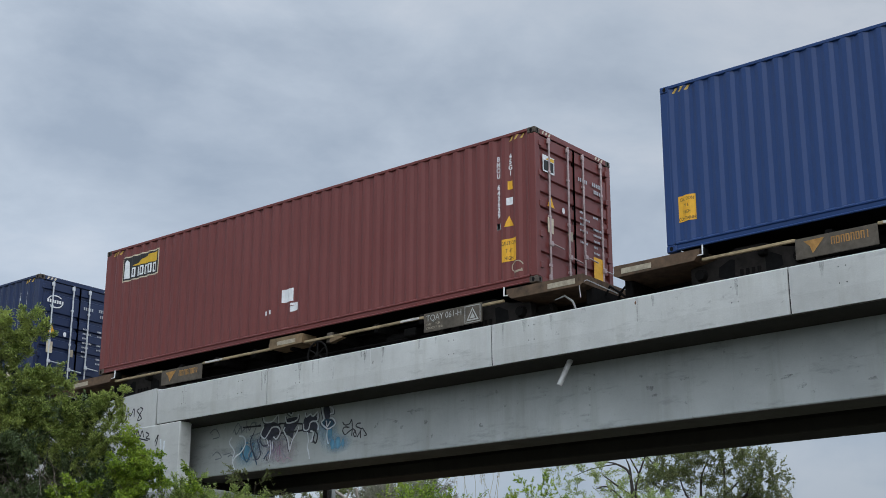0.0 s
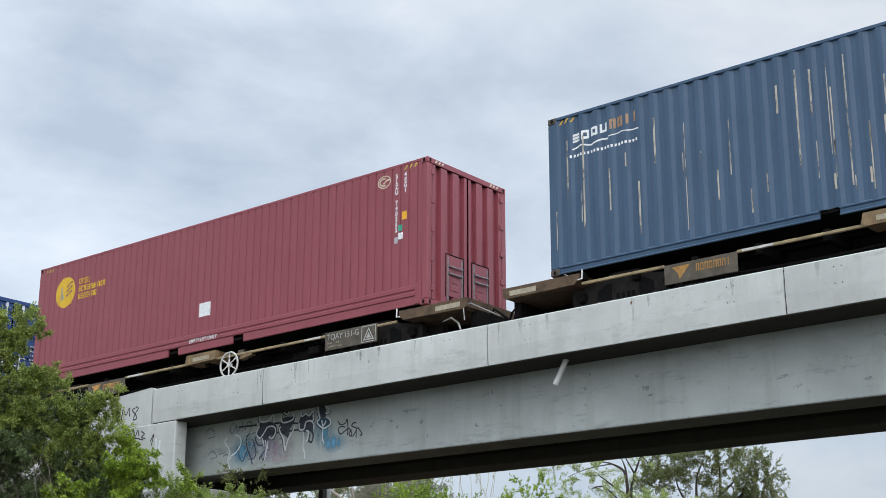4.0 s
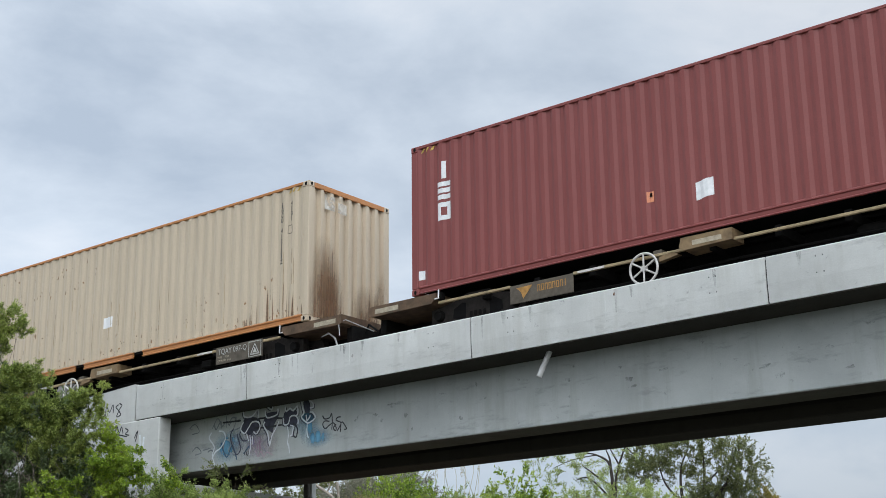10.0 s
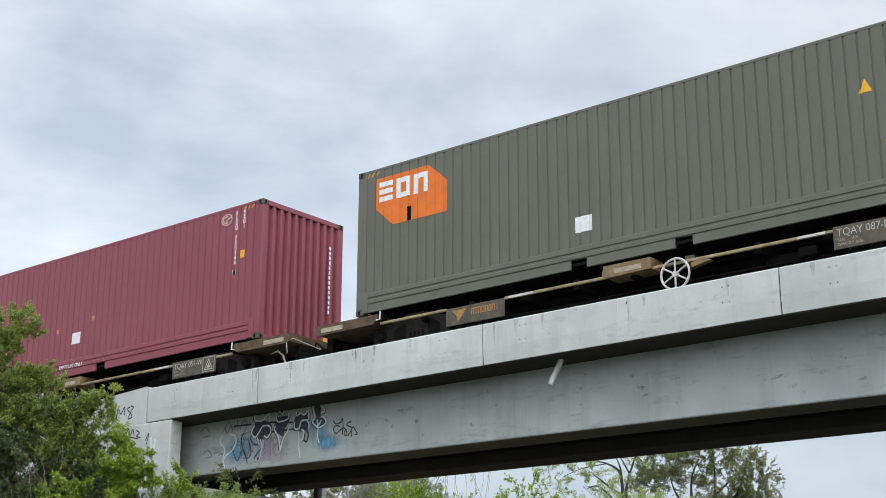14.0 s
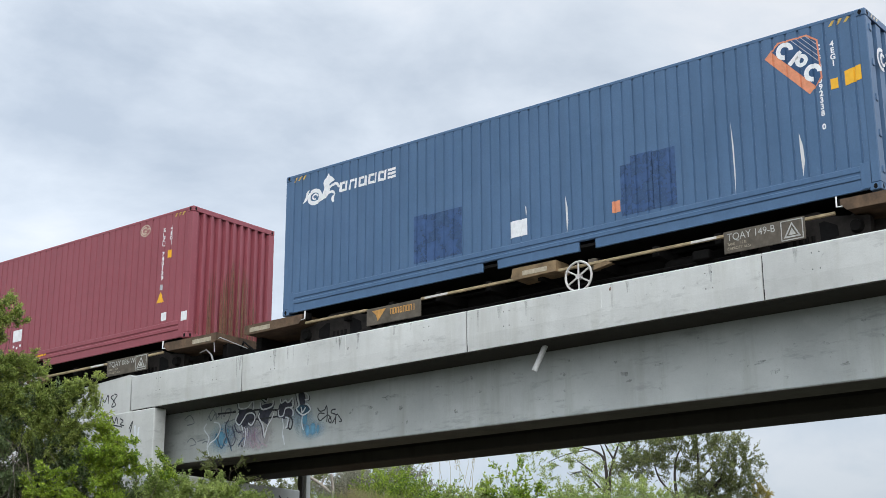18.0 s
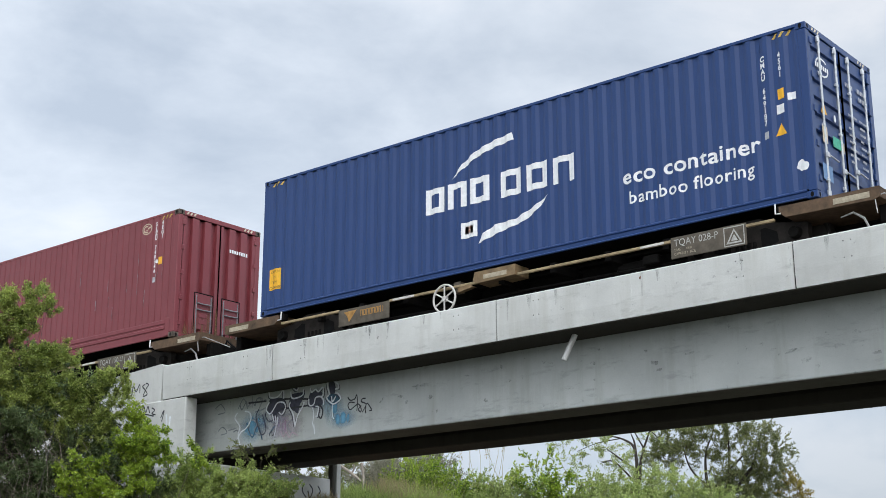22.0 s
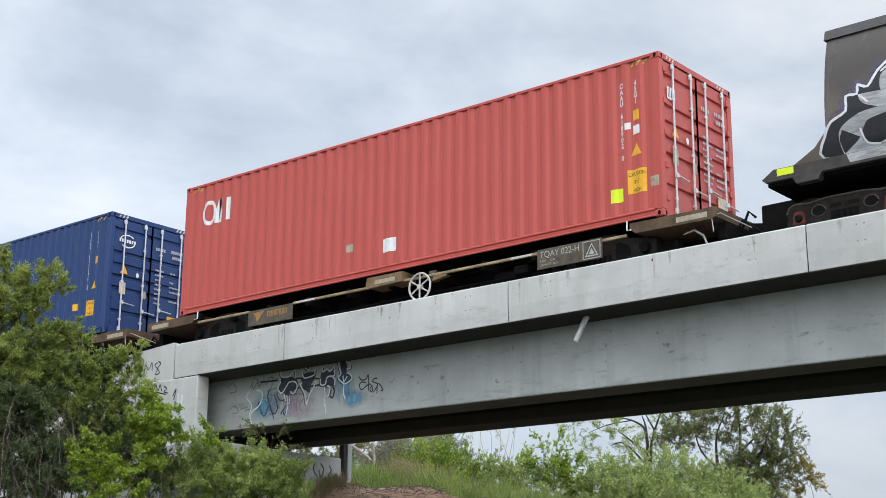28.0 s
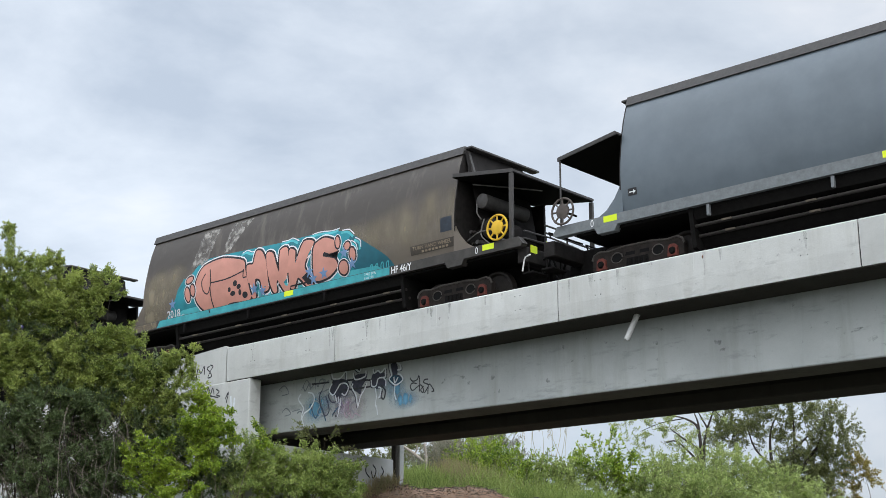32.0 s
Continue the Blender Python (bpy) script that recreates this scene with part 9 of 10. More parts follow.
def shrub(name, label, category, base, lobes, leaf, mat, seed, density=1.0, bark=None, per=13, twig=(0.28, 0.62), inner=0.35, radius=0.035, sprigs=0.06, up=0.5, wide=0.42, group="", limbs=None, droop=0.0, clump=9, sway=0.22, boughs=()):
    """A plant of leafy lobes (centre, radii): limbs from its foot into each lobe, twigs through the lobe, leaves along the twigs."""
    rng = np.random.default_rng(seed)
    bark = bark or M_BARK
    base = np.array(base, float)
    tr = thing(name, label, category, group)
    tr.location = tuple(base)
    A, B, C = [], [], []
    for (cx, cy, cz), r in lobes:
        r = np.array(r if isinstance(r, tuple) else (r, r, r), float)
        c = np.array((cx, cy, cz)) - base
        m = max(5, int(density * 1350 * (r[0] * r[1] * r[2]) ** (2 / 3) / clump))
        d = rng.normal(0, 1, (m, 3))
        d /= np.linalg.norm(d, axis=1)[:, None]
        rad = rng.uniform(inner ** 2, 1.0, m) ** 0.5
        lump = 1 + 0.20 * np.sin(d[:, 0] * 5 + seed) * np.cos(d[:, 1] * 4 - seed) + 0.15 * np.sin(d[:, 2] * 7 + seed * 2)
        p = c + d * r * (rad * lump)[:, None]
        g = d * 0.7 + rng.normal(0, 0.55, (m, 3)) + np.array([0, 0, up])
        g /= np.linalg.norm(g, axis=1)[:, None]
        # each clump is one leafy branchlet: twigs start along its stem and fan out
        n = m * clump
        p, g, rad = np.repeat(p, clump, 0), np.repeat(g, clump, 0), np.repeat(rad, clump)
        p = p + g * rng.uniform(0, 1.0, (n, 1)) * np.repeat(rng.uniform(0.25, 0.75, m), clump)[:, None] * (twig[1] / 0.62)
        g = g + rng.normal(0, 0.36, (n, 3))
        g /= np.linalg.norm(g, axis=1)[:, None]
        ln = 0.6 * rng.uniform(*twig, n)
        long_ = rng.random(n) < sprigs
        ln = np.where(long_ & (rad > 0.75), ln * 1.9, ln)[:, None]
        mid = p + g * ln * 0.5 + rng.normal(0, 0.03, (n, 3))
        end = p + g * ln + np.array([0, 0, -0.10]) * ln + np.array([0, 0, droop]) * ln
        A.append(p), B.append(mid), C.append(end)
        k = 2 if limbs is None else limbs
        for j in range(k):
            foot = (rng.normal(0, 0.12), rng.normal(0, 0.12), -0.15)
            tip = c + rng.normal(0, 0.32, 3) * r + np.array([0, 0, 0.1 * r[2]])
            part("limb", Build().tube(curve_pts(foot, tip, sway, rng), [radius * f for f in (1.0, 0.8, 0.6, 0.42, 0.26, 0.10)], 6), bark, tr, smooth=True)
    for pts, r0, r1 in boughs:
        pts = wavy3([tuple(np.array(q) - base) for q in pts])
        part("bough", Build().tube(pts, list(np.linspace(r0, r1, len(pts))), 7), bark, tr, smooth=True)
    A, B, C = np.concatenate(A), np.concatenate(B), np.concatenate(C)
    sub = rng.random(len(A)) < 0.6
    tagged(new("twig_work", strands_mesh("twig_work", A[sub], B[sub], C[sub], 0.006 * (leaf / 0.07), 0.0025, bark)), kind="stuff").parent = tr
    f = rng.uniform(0.0, 1.0, (len(A), per)) ** 0.8
    f2 = f[..., None]
    P = (A[:, None] * (1 - f2) ** 2 + 2 * (B[:, None] * 2 - (A + C)[:, None] / 2) * 0.5 * 2 * f2 * (1 - f2) + C[:, None] * f2 ** 2)
    P = P.reshape(-1, 3) + rng.normal(0, 0.012, (len(A) * per, 3))
    G = np.repeat((C - A) / np.linalg.norm(C - A, axis=1)[:, None], per, 0) + rng.normal(0, 0.7, (len(P), 3)) + np.array([0, 0, 0.15 + droop])
    crown = new("crown", leaf_mesh("crown", P, G, leaf, mat, rng, wide))
    crown.parent = tr
    return len(P)


def grass(name, label, centre, spread, n, tall, mat, seed, lean=0.25, width=0.006):
    rng = np.random.default_rng(seed)
    x = centre[0] + rng.normal(0, spread[0], n)
    y = centre[1] + rng.normal(0, spread[1], n)
    a = np.stack([x, y, height(x, y) - 0.02], 1)
    h = tall * rng.uniform(0.5, 1.25, n)
    d = rng.normal(0, lean, (n, 3))
    d[:, 2] = 1
    b = a + d * h[:, None] * 0.55
    c = a + d * h[:, None] + rng.normal(0, lean * 0.5, (n, 3)) * h[:, None]
    tagged(new(name, strands_mesh(name, a, b, c, width, width * 0.3, mat)), label, "grass", kind="stuff")


def weeds(name, label, spots, seed):
    """Tall dry stalks, each with a feathery seed head."""
    rng = np.random.default_rng(seed)
    for x, y, h in spots:
        z = float(height(x, y))
        w = thing(name, label, "weed", "dry weeds by the abutment")
        w.location = (x, y, z)
        tip = np.array([rng.normal(0, 0.12) * h, rng.normal(0, 0.08) * h, h])
        part("stalk", Build().tube(curve_pts((0, 0, -0.05), tip, 0.06 * h, rng), [0.009, 0.008, 0.007, 0.006, 0.005, 0.003], 5), M_DRY, w, smooth=True)
        n = 70
        f = rng.uniform(0.72, 1.0, n)[:, None]
        p = tip * f + rng.normal(0, 0.012, (n, 3))
        new("seed_head", leaf_mesh("seed_head", p, np.tile(tip / np.linalg.norm(tip), (n, 1)), 0.05, M_DRY, rng, 0.3)).parent = w


def plants():
    total = 0

    def z(x, y):
        return float(height(x, y))

    def foot(x, y):
        return (x, y, z(x, y))
    near = "bushes by the abutment"
    total += shrub("bush", "tall green bush with fine feathery leaves and upright shoots", "bush", foot(2.2, -4.6), [
        ((2.14, -4.65, 8.37), (0.30, 0.27, 0.28)), ((2.10, -4.69, 7.78), (0.41, 0.37, 0.39)), ((2.46, -4.34, 7.93), (0.39, 0.35, 0.37)), ((2.46, -4.34, 8.50), (0.18, 0.16, 0.17)), ((2.81, -4.00, 8.19), (0.27, 0.25, 0.26)),
        ((3.06, -3.75, 8.29), (0.19, 0.17, 0.18)), ((2.96, -3.85, 7.81), (0.27, 0.24, 0.26)), ((2.68, -4.12, 7.56), (0.23, 0.20, 0.22)), ((2.32, -4.47, 7.42), (0.25, 0.22, 0.24)), ((1.76, -5.03, 8.39), (0.39, 0.35, 0.37)),
        ((1.76, -5.02, 7.71), (0.46, 0.41, 0.44)), ((1.44, -5.34, 7.93), (0.46, 0.41, 0.44)), ((1.72, -5.07, 8.95), (0.16, 0.15, 0.15)), ((1.71, -5.07, 9.27), (0.09, 0.08, 0.09)), ((3.16, -3.65, 8.07), (0.08, 0.07, 0.08)),
        ((2.28, -4.52, 8.72), (0.10, 0.09, 0.10))],
        0.052, M_LEAF_FINE, 11, 3.4, group=near, bark=M_BARK_DARK, sprigs=0.10, clump=14, twig=(0.10, 0.21), inner=0.25, limbs=1, up=0.3, radius=0.02, wide=0.36)
    total += shrub("bush", "dense green bush in front of the wing wall", "bush", foot(3.4, -3.9), [
        ((2.47, -4.58, 6.78), (0.31, 0.28, 0.30)), ((2.83, -4.22, 6.79), (0.34, 0.30, 0.32)), ((3.16, -3.91, 6.98), (0.33, 0.30, 0.32)), ((3.42, -3.65, 7.14), (0.25, 0.22, 0.23)), ((3.63, -3.45, 7.01), (0.19, 0.17, 0.18)),
        ((3.39, -3.68, 6.52), (0.33, 0.30, 0.32)), ((3.04, -4.02, 6.30), (0.31, 0.28, 0.30)), ((2.69, -4.36, 6.27), (0.27, 0.24, 0.25)), ((3.76, -3.31, 6.40), (0.31, 0.28, 0.29)), ((4.06, -3.02, 6.61), (0.27, 0.24, 0.25)),
        ((4.28, -2.80, 6.63), (0.19, 0.17, 0.18)), ((4.42, -2.67, 6.33), (0.18, 0.16, 0.17)), ((3.98, -3.10, 6.06), (0.29, 0.26, 0.27)), ((3.65, -3.42, 5.90), (0.33, 0.30, 0.31)), ((4.28, -2.81, 6.05), (0.19, 0.17, 0.18)),
        ((3.40, -3.67, 5.73), (0.29, 0.26, 0.27)), ((4.03, -3.05, 5.60), (0.26, 0.24, 0.25)), ((2.02, -5.02, 6.79), (0.45, 0.41, 0.43)), ((2.05, -4.99, 6.25), (0.38, 0.34, 0.36)), ((1.66, -5.38, 6.57), (0.45, 0.41, 0.43)),
        ((4.20, -2.89, 6.85), (0.08, 0.07, 0.07)), ((4.41, -2.68, 6.83), (0.08, 0.07, 0.07))],
        0.050, M_LEAF_FINE, 12, 3.4, group=near, bark=M_BARK_DARK, sprigs=0.12, clump=14, twig=(0.10, 0.21), inner=0.25, limbs=1, up=0.3, radius=0.02, wide=0.36)
    # dark lobes behind and below the others stand in for inner shade
    total += shrub("bush", "green bush coloured dark for inner shade, with bare twigs", "bush", foot(2.8, -4.3), [
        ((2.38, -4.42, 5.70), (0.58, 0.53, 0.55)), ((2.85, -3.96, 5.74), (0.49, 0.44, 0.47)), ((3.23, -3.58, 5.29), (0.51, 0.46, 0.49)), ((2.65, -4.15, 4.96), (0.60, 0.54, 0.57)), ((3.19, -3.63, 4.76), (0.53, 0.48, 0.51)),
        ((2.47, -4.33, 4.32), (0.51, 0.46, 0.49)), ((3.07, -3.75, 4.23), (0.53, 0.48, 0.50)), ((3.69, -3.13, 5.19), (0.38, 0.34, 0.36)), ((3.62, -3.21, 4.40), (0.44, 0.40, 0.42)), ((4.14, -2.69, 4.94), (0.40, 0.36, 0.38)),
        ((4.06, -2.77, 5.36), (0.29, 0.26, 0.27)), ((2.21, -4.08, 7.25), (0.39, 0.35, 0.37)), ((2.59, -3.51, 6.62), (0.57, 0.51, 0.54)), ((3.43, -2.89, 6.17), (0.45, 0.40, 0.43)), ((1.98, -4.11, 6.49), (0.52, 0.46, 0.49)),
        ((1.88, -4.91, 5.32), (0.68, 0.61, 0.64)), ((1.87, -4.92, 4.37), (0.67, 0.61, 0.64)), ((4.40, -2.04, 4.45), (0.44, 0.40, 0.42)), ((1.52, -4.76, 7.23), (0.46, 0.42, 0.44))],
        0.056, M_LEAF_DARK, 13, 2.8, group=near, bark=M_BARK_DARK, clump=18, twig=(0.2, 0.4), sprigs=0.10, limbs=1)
    total += shrub("bush", "bright yellow-green bush beside the abutment", "bush", foot(4.8, -2.4), [
        ((4.74, -2.56, 5.79), (0.16, 0.15, 0.16)), ((4.95, -2.35, 5.74), (0.13, 0.12, 0.12)), ((4.66, -2.64, 5.52), (0.21, 0.19, 0.20)), ((4.94, -2.35, 5.46), (0.16, 0.15, 0.15)), ((4.84, -2.46, 5.18), (0.22, 0.20, 0.21)),
        ((4.55, -2.74, 5.22), (0.20, 0.18, 0.19)), ((5.09, -2.21, 5.21), (0.11, 0.10, 0.10)), ((4.71, -2.58, 4.90), (0.17, 0.16, 0.16)), ((5.51, -1.80, 5.29), (0.05, 0.05, 0.05))], 0.052, M_LEAF_BRIGHT, 14, 4.6, group=near, wide=0.52, clump=16, inner=0.35, twig=(0.12, 0.24), limbs=1, radius=0.018)
    total += shrub("bush", "low yellow-green bush among darker leaves", "bush", foot(4.6, -2.9), [
        ((4.00, -3.58, 4.84), (0.14, 0.13, 0.13)), ((4.24, -3.34, 4.95), (0.12, 0.11, 0.11)), ((4.51, -3.08, 4.90), (0.15, 0.14, 0.14)), ((4.16, -3.42, 4.53), (0.22, 0.19, 0.21)), ((4.44, -3.14, 4.43), (0.22, 0.19, 0.20)),
        ((4.72, -2.88, 4.54), (0.18, 0.16, 0.17)), ((4.34, -3.25, 4.12), (0.19, 0.17, 0.18)), ((4.80, -2.80, 4.11), (0.17, 0.15, 0.16)), ((4.08, -3.51, 4.18), (0.14, 0.13, 0.13)), ((5.01, -2.59, 4.57), (0.13, 0.12, 0.12))], 0.052, M_LEAF_BRIGHT, 15, 4.4, group=near, wide=0.52, clump=16, inner=0.35, twig=(0.12, 0.24), limbs=1, radius=0.018)
    total += shrub("bush", "low rounded green bush below the girder", "bush", foot(5.3, -1.2), [
        ((4.83, -1.62, 4.82), (0.36, 0.33, 0.31)), ((5.21, -1.24, 4.78), (0.46, 0.42, 0.4)), ((5.68, -0.79, 4.7), (0.46, 0.42, 0.38)), ((6.06, -0.41, 4.60), (0.43, 0.4, 0.36)), ((6.30, -0.16, 4.36), (0.18, 0.18, 0.15)),
        ((4.8, -1.64, 4.32), (0.48, 0.44, 0.42)), ((5.38, -1.08, 4.31), (0.53, 0.48, 0.46)), ((5.92, -0.55, 4.29), (0.53, 0.48, 0.46)), ((6.2, -0.24, 4.10), (0.34, 0.33, 0.30)), ((5.03, -1.42, 5.14), (0.19, 0.18, 0.17))],
        0.048, M_LEAF_PALE, 16, 2.8, group=near, clump=14, twig=(0.13, 0.28), limbs=1)
    total += shrub("bush", "small pale-leaved sapling in front of the abutment", "bush", foot(5.7, -0.4), [((5.75, -0.36, 5.30), (0.2, 0.2, 0.24))], 0.07, M_LEAF_OLIVE, 17, 0.8, group=near, radius=0.015)
    # dry twigs that hang through the shaded bush
    rng = np.random.default_rng(5)
    n = 360
    a = np.stack([rng.uniform(1.6, 3.8, n), np.zeros(n), rng.uniform(4.3, 5.9, n)], 1)
    a[:, 1] = -5.65 + (a[:, 0] - 1.6) * 0.98 + rng.normal(0.10, 0.22, n)
    d = rng.normal(0, 0.35, (n, 3)) + np.array([0.25, 0.1, -0.45])
    d[:70] *= 2.1
    tagged(new("dead_twigs", strands_mesh("dead_twigs", a, a + d * 0.5 + rng.normal(0, 0.06, (n, 3)), a + d, 0.005, 0.0025, M_DEAD)), "tangle of bare grey-brown twigs in the bush", "twigs", kind="stuff")
    far = "bushes on the far bank"
    total += shrub("bush", "light green bush on the far bank", "bush", foot(-0.9, 12.6), [((-1.3, 12.4, 6.35), (0.8, 0.7, 0.75)), ((-0.6, 13.0, 6.1), (0.8, 0.7, 0.6)), ((-1.0, 12.2, 5.6), (1.2, 0.8, 0.6))], 0.07, M_LEAF_BRIGHT, 21, 0.95, group=far, sprigs=0.12)
    total += shrub("bush", "green bush with trailing shoots", "bush", foot(0.5, 13.9), [((0.1, 13.6, 5.95), (0.8, 0.7, 0.55)), ((0.9, 14.2, 5.95), (0.8, 0.7, 0.55)), ((0.4, 13.6, 5.4), (1.2, 0.8, 0.5))], 0.08, M_LEAF_LIGHT, 22, 0.8, group=far, sprigs=0.15)
    total += shrub("bush", "yellow-tipped shrub with open twigs", "bush", foot(1.5, 14.6), [((1.5, 14.6, 6.45), (0.45, 0.4, 0.5)), ((1.9, 14.9, 6.0), (0.6, 0.5, 0.45))], 0.10, M_LEAF_BRIGHT, 23, 0.6, group=far, sprigs=0.3)
    total += shrub("bush", "green bush below the far trees", "bush", foot(2.6, 15.6), [((2.5, 15.6, 5.5), (1.0, 0.8, 0.6)), ((3.6, 16.6, 5.4), (1.0, 0.8, 0.6)), ((4.8, 17.6, 5.0), (1.0, 0.8, 0.6))], 0.08, M_LEAF_LIGHT, 24, 0.85, group=far)
    total += shrub("bush", "large light green wattle bush", "bush", foot(0.6, 21.2), [((-0.4, 20.5, 6.35), (0.9, 0.8, 0.9)), ((0.5, 21.1, 6.5), (1.0, 0.9, 0.95)), ((1.6, 21.8, 6.55), (1.1, 0.9, 0.95)), ((2.7, 22.5, 6.0), (1.0, 0.9, 0.9)), ((0.8, 21.2, 5.4), (2.2, 1.1, 0.9)), ((3.5, 23.0, 5.4), (0.9, 0.8, 0.8))], 0.085, M_LEAF_LIGHT, 25, 0.8, group=far, sprigs=0.12, wide=0.36)
    trunk = (-1.75, 31.2, 7.2)
    total += shrub("tree", "olive-green gum tree with open dark limbs", "tree", foot(-1.8, 31.2), [
        ((-4.7, 31.7, 10.02), (0.46, 0.46, 0.41)), ((-3.87, 31.6, 10.42), (0.43, 0.43, 0.39)), ((-2.67, 30.8, 10.33), (0.4, 0.4, 0.36)), ((-1.96, 30.8, 10.29), (0.33, 0.33, 0.3)), ((-1.26, 31.5, 10.35), (0.52, 0.52, 0.47)), ((-0.67, 31.4, 10.51), (0.28, 0.28, 0.25)), ((-1.47, 31.4, 9.57), (0.38, 0.38, 0.34)), ((0.35, 31.0, 10.01), (0.38, 0.38, 0.34)), ((0.7, 31.3, 9.51), (0.41, 0.41, 0.37)), ((0.25, 31.3, 9.02), (0.52, 0.52, 0.47)), ((-2.23, 31.3, 9.15), (0.33, 0.33, 0.3)), ((-2.77, 30.9, 9.63), (0.4, 0.4, 0.36)), ((-3.8, 31.1, 9.55), (0.49, 0.49, 0.44)), ((-0.55, 31.1, 8.14), (0.63, 0.63, 0.57)), ((-1.53, 31.4, 8.05), (0.63, 0.63, 0.57)), ((0.06, 31.7, 8.15), (0.47, 0.47, 0.42)), ((-0.43, 31.6, 7.57), (0.59, 0.59, 0.53)), ((-1.07, 31.2, 7.46), (0.63, 0.63, 0.57)), ((-1.87, 31.1, 7.59), (0.55, 0.55, 0.5))], 0.115, M_LEAF_OLIVE, 31, 0.60, bark=M_BARK_DARK, wide=0.28, twig=(0.3, 0.7), limbs=0, up=0.35, clump=7, boughs=(
        ([foot(-1.8, 31.2), (-1.85, 31.2, 6.0), trunk], 0.16, 0.12), ([trunk, (-2.22, 31.2, 8.16), (-2.28, 31.1, 8.95), (-2.25, 31.2, 9.73), (-1.92, 31.2, 10.34)], 0.09, 0.02),
        ([trunk, (-1.5, 31.3, 8.11), (-1.36, 31.3, 8.87), (-1.25, 31.2, 9.72), (-1.3, 31.2, 10.5)], 0.09, 0.02), ([trunk, (-0.57, 31.2, 8.58), (-0.3, 31.2, 8.86), (-0.01, 31.1, 9.37), (0.2, 31.2, 10.2)], 0.08, 0.02),
        ([(-1.36, 31.3, 8.87), (-0.87, 31.3, 9.22), (-0.42, 31.2, 9.56)], 0.05, 0.015), ([(-2.22, 31.2, 8.16), (-2.9, 31.0, 9.0), (-3.2, 31.0, 9.9)], 0.06, 0.015)))
    fork = (-4.5, 29.6, 8.3)
    total += shrub("tree", "sparse tree of twisted dark limbs with few leaves", "tree", foot(-4.6, 29.6), [
        ((-6.52, 29.6, 9.71), (0.47, 0.47, 0.47)), ((-7.51, 29.6, 9.31), (0.36, 0.36, 0.36)), ((-5.83, 29.6, 9.97), (0.32, 0.32, 0.32)), ((-6.3, 29.6, 10.34), (0.24, 0.24, 0.24)), ((-7.98, 29.6, 10.3), (0.17, 0.17, 0.17)), ((-3.77, 29.6, 10.1), (0.32, 0.32, 0.32)), ((-5.13, 29.6, 8.79), (0.4, 0.4, 0.4))], 0.10, M_LEAF_LIGHT, 32, 0.34, bark=M_BARK_DARK, wide=0.3, twig=(0.35, 0.8), limbs=0, clump=7, boughs=(
        ([foot(-4.6, 29.6), (-4.55, 29.6, 6.5), fork], 0.17, 0.12), ([fork, (-4.53, 29.6, 8.74), (-4.55, 29.6, 9.38), (-4.7, 29.6, 9.95), (-5.25, 29.6, 10.28), (-5.72, 29.6, 10.41)], 0.10, 0.02),
        ([(-4.55, 29.6, 9.38), (-4.61, 29.6, 10.02), (-4.77, 29.6, 10.43)], 0.06, 0.02), ([fork, (-4.39, 29.6, 8.73), (-4.35, 29.6, 9.28), (-4.18, 29.6, 9.7), (-4.41, 29.6, 10.16), (-4.58, 29.6, 10.46)], 0.08, 0.02),
        ([(-4.26, 29.6, 9.63), (-4.03, 29.6, 10.12), (-3.85, 29.6, 10.44), (-3.54, 29.6, 10.15)], 0.05, 0.015), ([(-4.52, 29.6, 8.9), (-5.29, 29.6, 9.44), (-5.65, 29.6, 9.71), (-5.93, 29.6, 9.9)], 0.05, 0.015),
        ([fork, (-5.58, 29.6, 9.35), (-6.24, 29.6, 9.36)], 0.05, 0.015), ([(-5.25, 29.6, 10.28), (-6.4, 29.6, 10.2), (-7.4, 29.6, 9.95)], 0.025, 0.01)))
    total += shrub("tree", "small tree with yellowing leaf tips", "tree", foot(0.7, 32.6), [((0.79, 32.6, 7.95), (0.32, 0.32, 0.32)), ((0.36, 32.6, 7.79), (0.28, 0.28, 0.28)), ((0.2, 32.6, 7.3), (0.32, 0.32, 0.32))], 0.11, M_LEAF_GOLD, 33, 0.7, radius=0.04, wide=0.35)
    back = "trees behind the bridge"
    for k, (x, y) in enumerate(((-15.0, 24.0), (-13.4, 25.6), (-17.0, 22.4))):
        total += shrub("tree", "grey-green gum tree with a pale trunk", "tree", foot(x, y), [((x - 0.3, y, 9.2), (1.3, 1.0, 1.0)), ((x + 0.7, y + 0.6, 8.4), (1.1, 0.9, 0.9)), ((x - 0.8, y - 0.5, 8.0), (1.0, 0.9, 0.9)), ((x + 0.2, y, 6.9), (1.4, 1.0, 0.8))], 0.12, M_LEAF_OLIVE, 41 + k, 0.30, bark=M_BARK_PALE, radius=0.13, wide=0.28, limbs=2, droop=-0.4, group=back)
    grass("dry_grass", "tawny dry grass on the bank beside the abutment", (5.2, 1.75), (0.10, 0.3), 500, 0.24, M_DRY, 61)
    rng = np.random.default_rng(66)
    n = 700
    x, y = 5.25 + rng.normal(0, 0.22, n), rng.uniform(1.2, 5.6, n)
    a = np.stack([x, y, height(x, y) + 0.005], 1)
    d = rng.normal(0, 0.10, (n, 3)) * np.array([1, 1.6, 0.3])
    tagged(new("litter", strands_mesh("litter", a, a + d * 0.5 + np.array([0, 0, 0.015]), a + d, 0.005, 0.003, M_DEAD)), "dead twigs and litter on the dirt bank", "litter", kind="stuff")
    n = 420
    x, y = 5.25 + rng.normal(0, 0.25, n), rng.uniform(1.0, 5.8, n)
    p = np.stack([x, y, height(x, y)], 1)
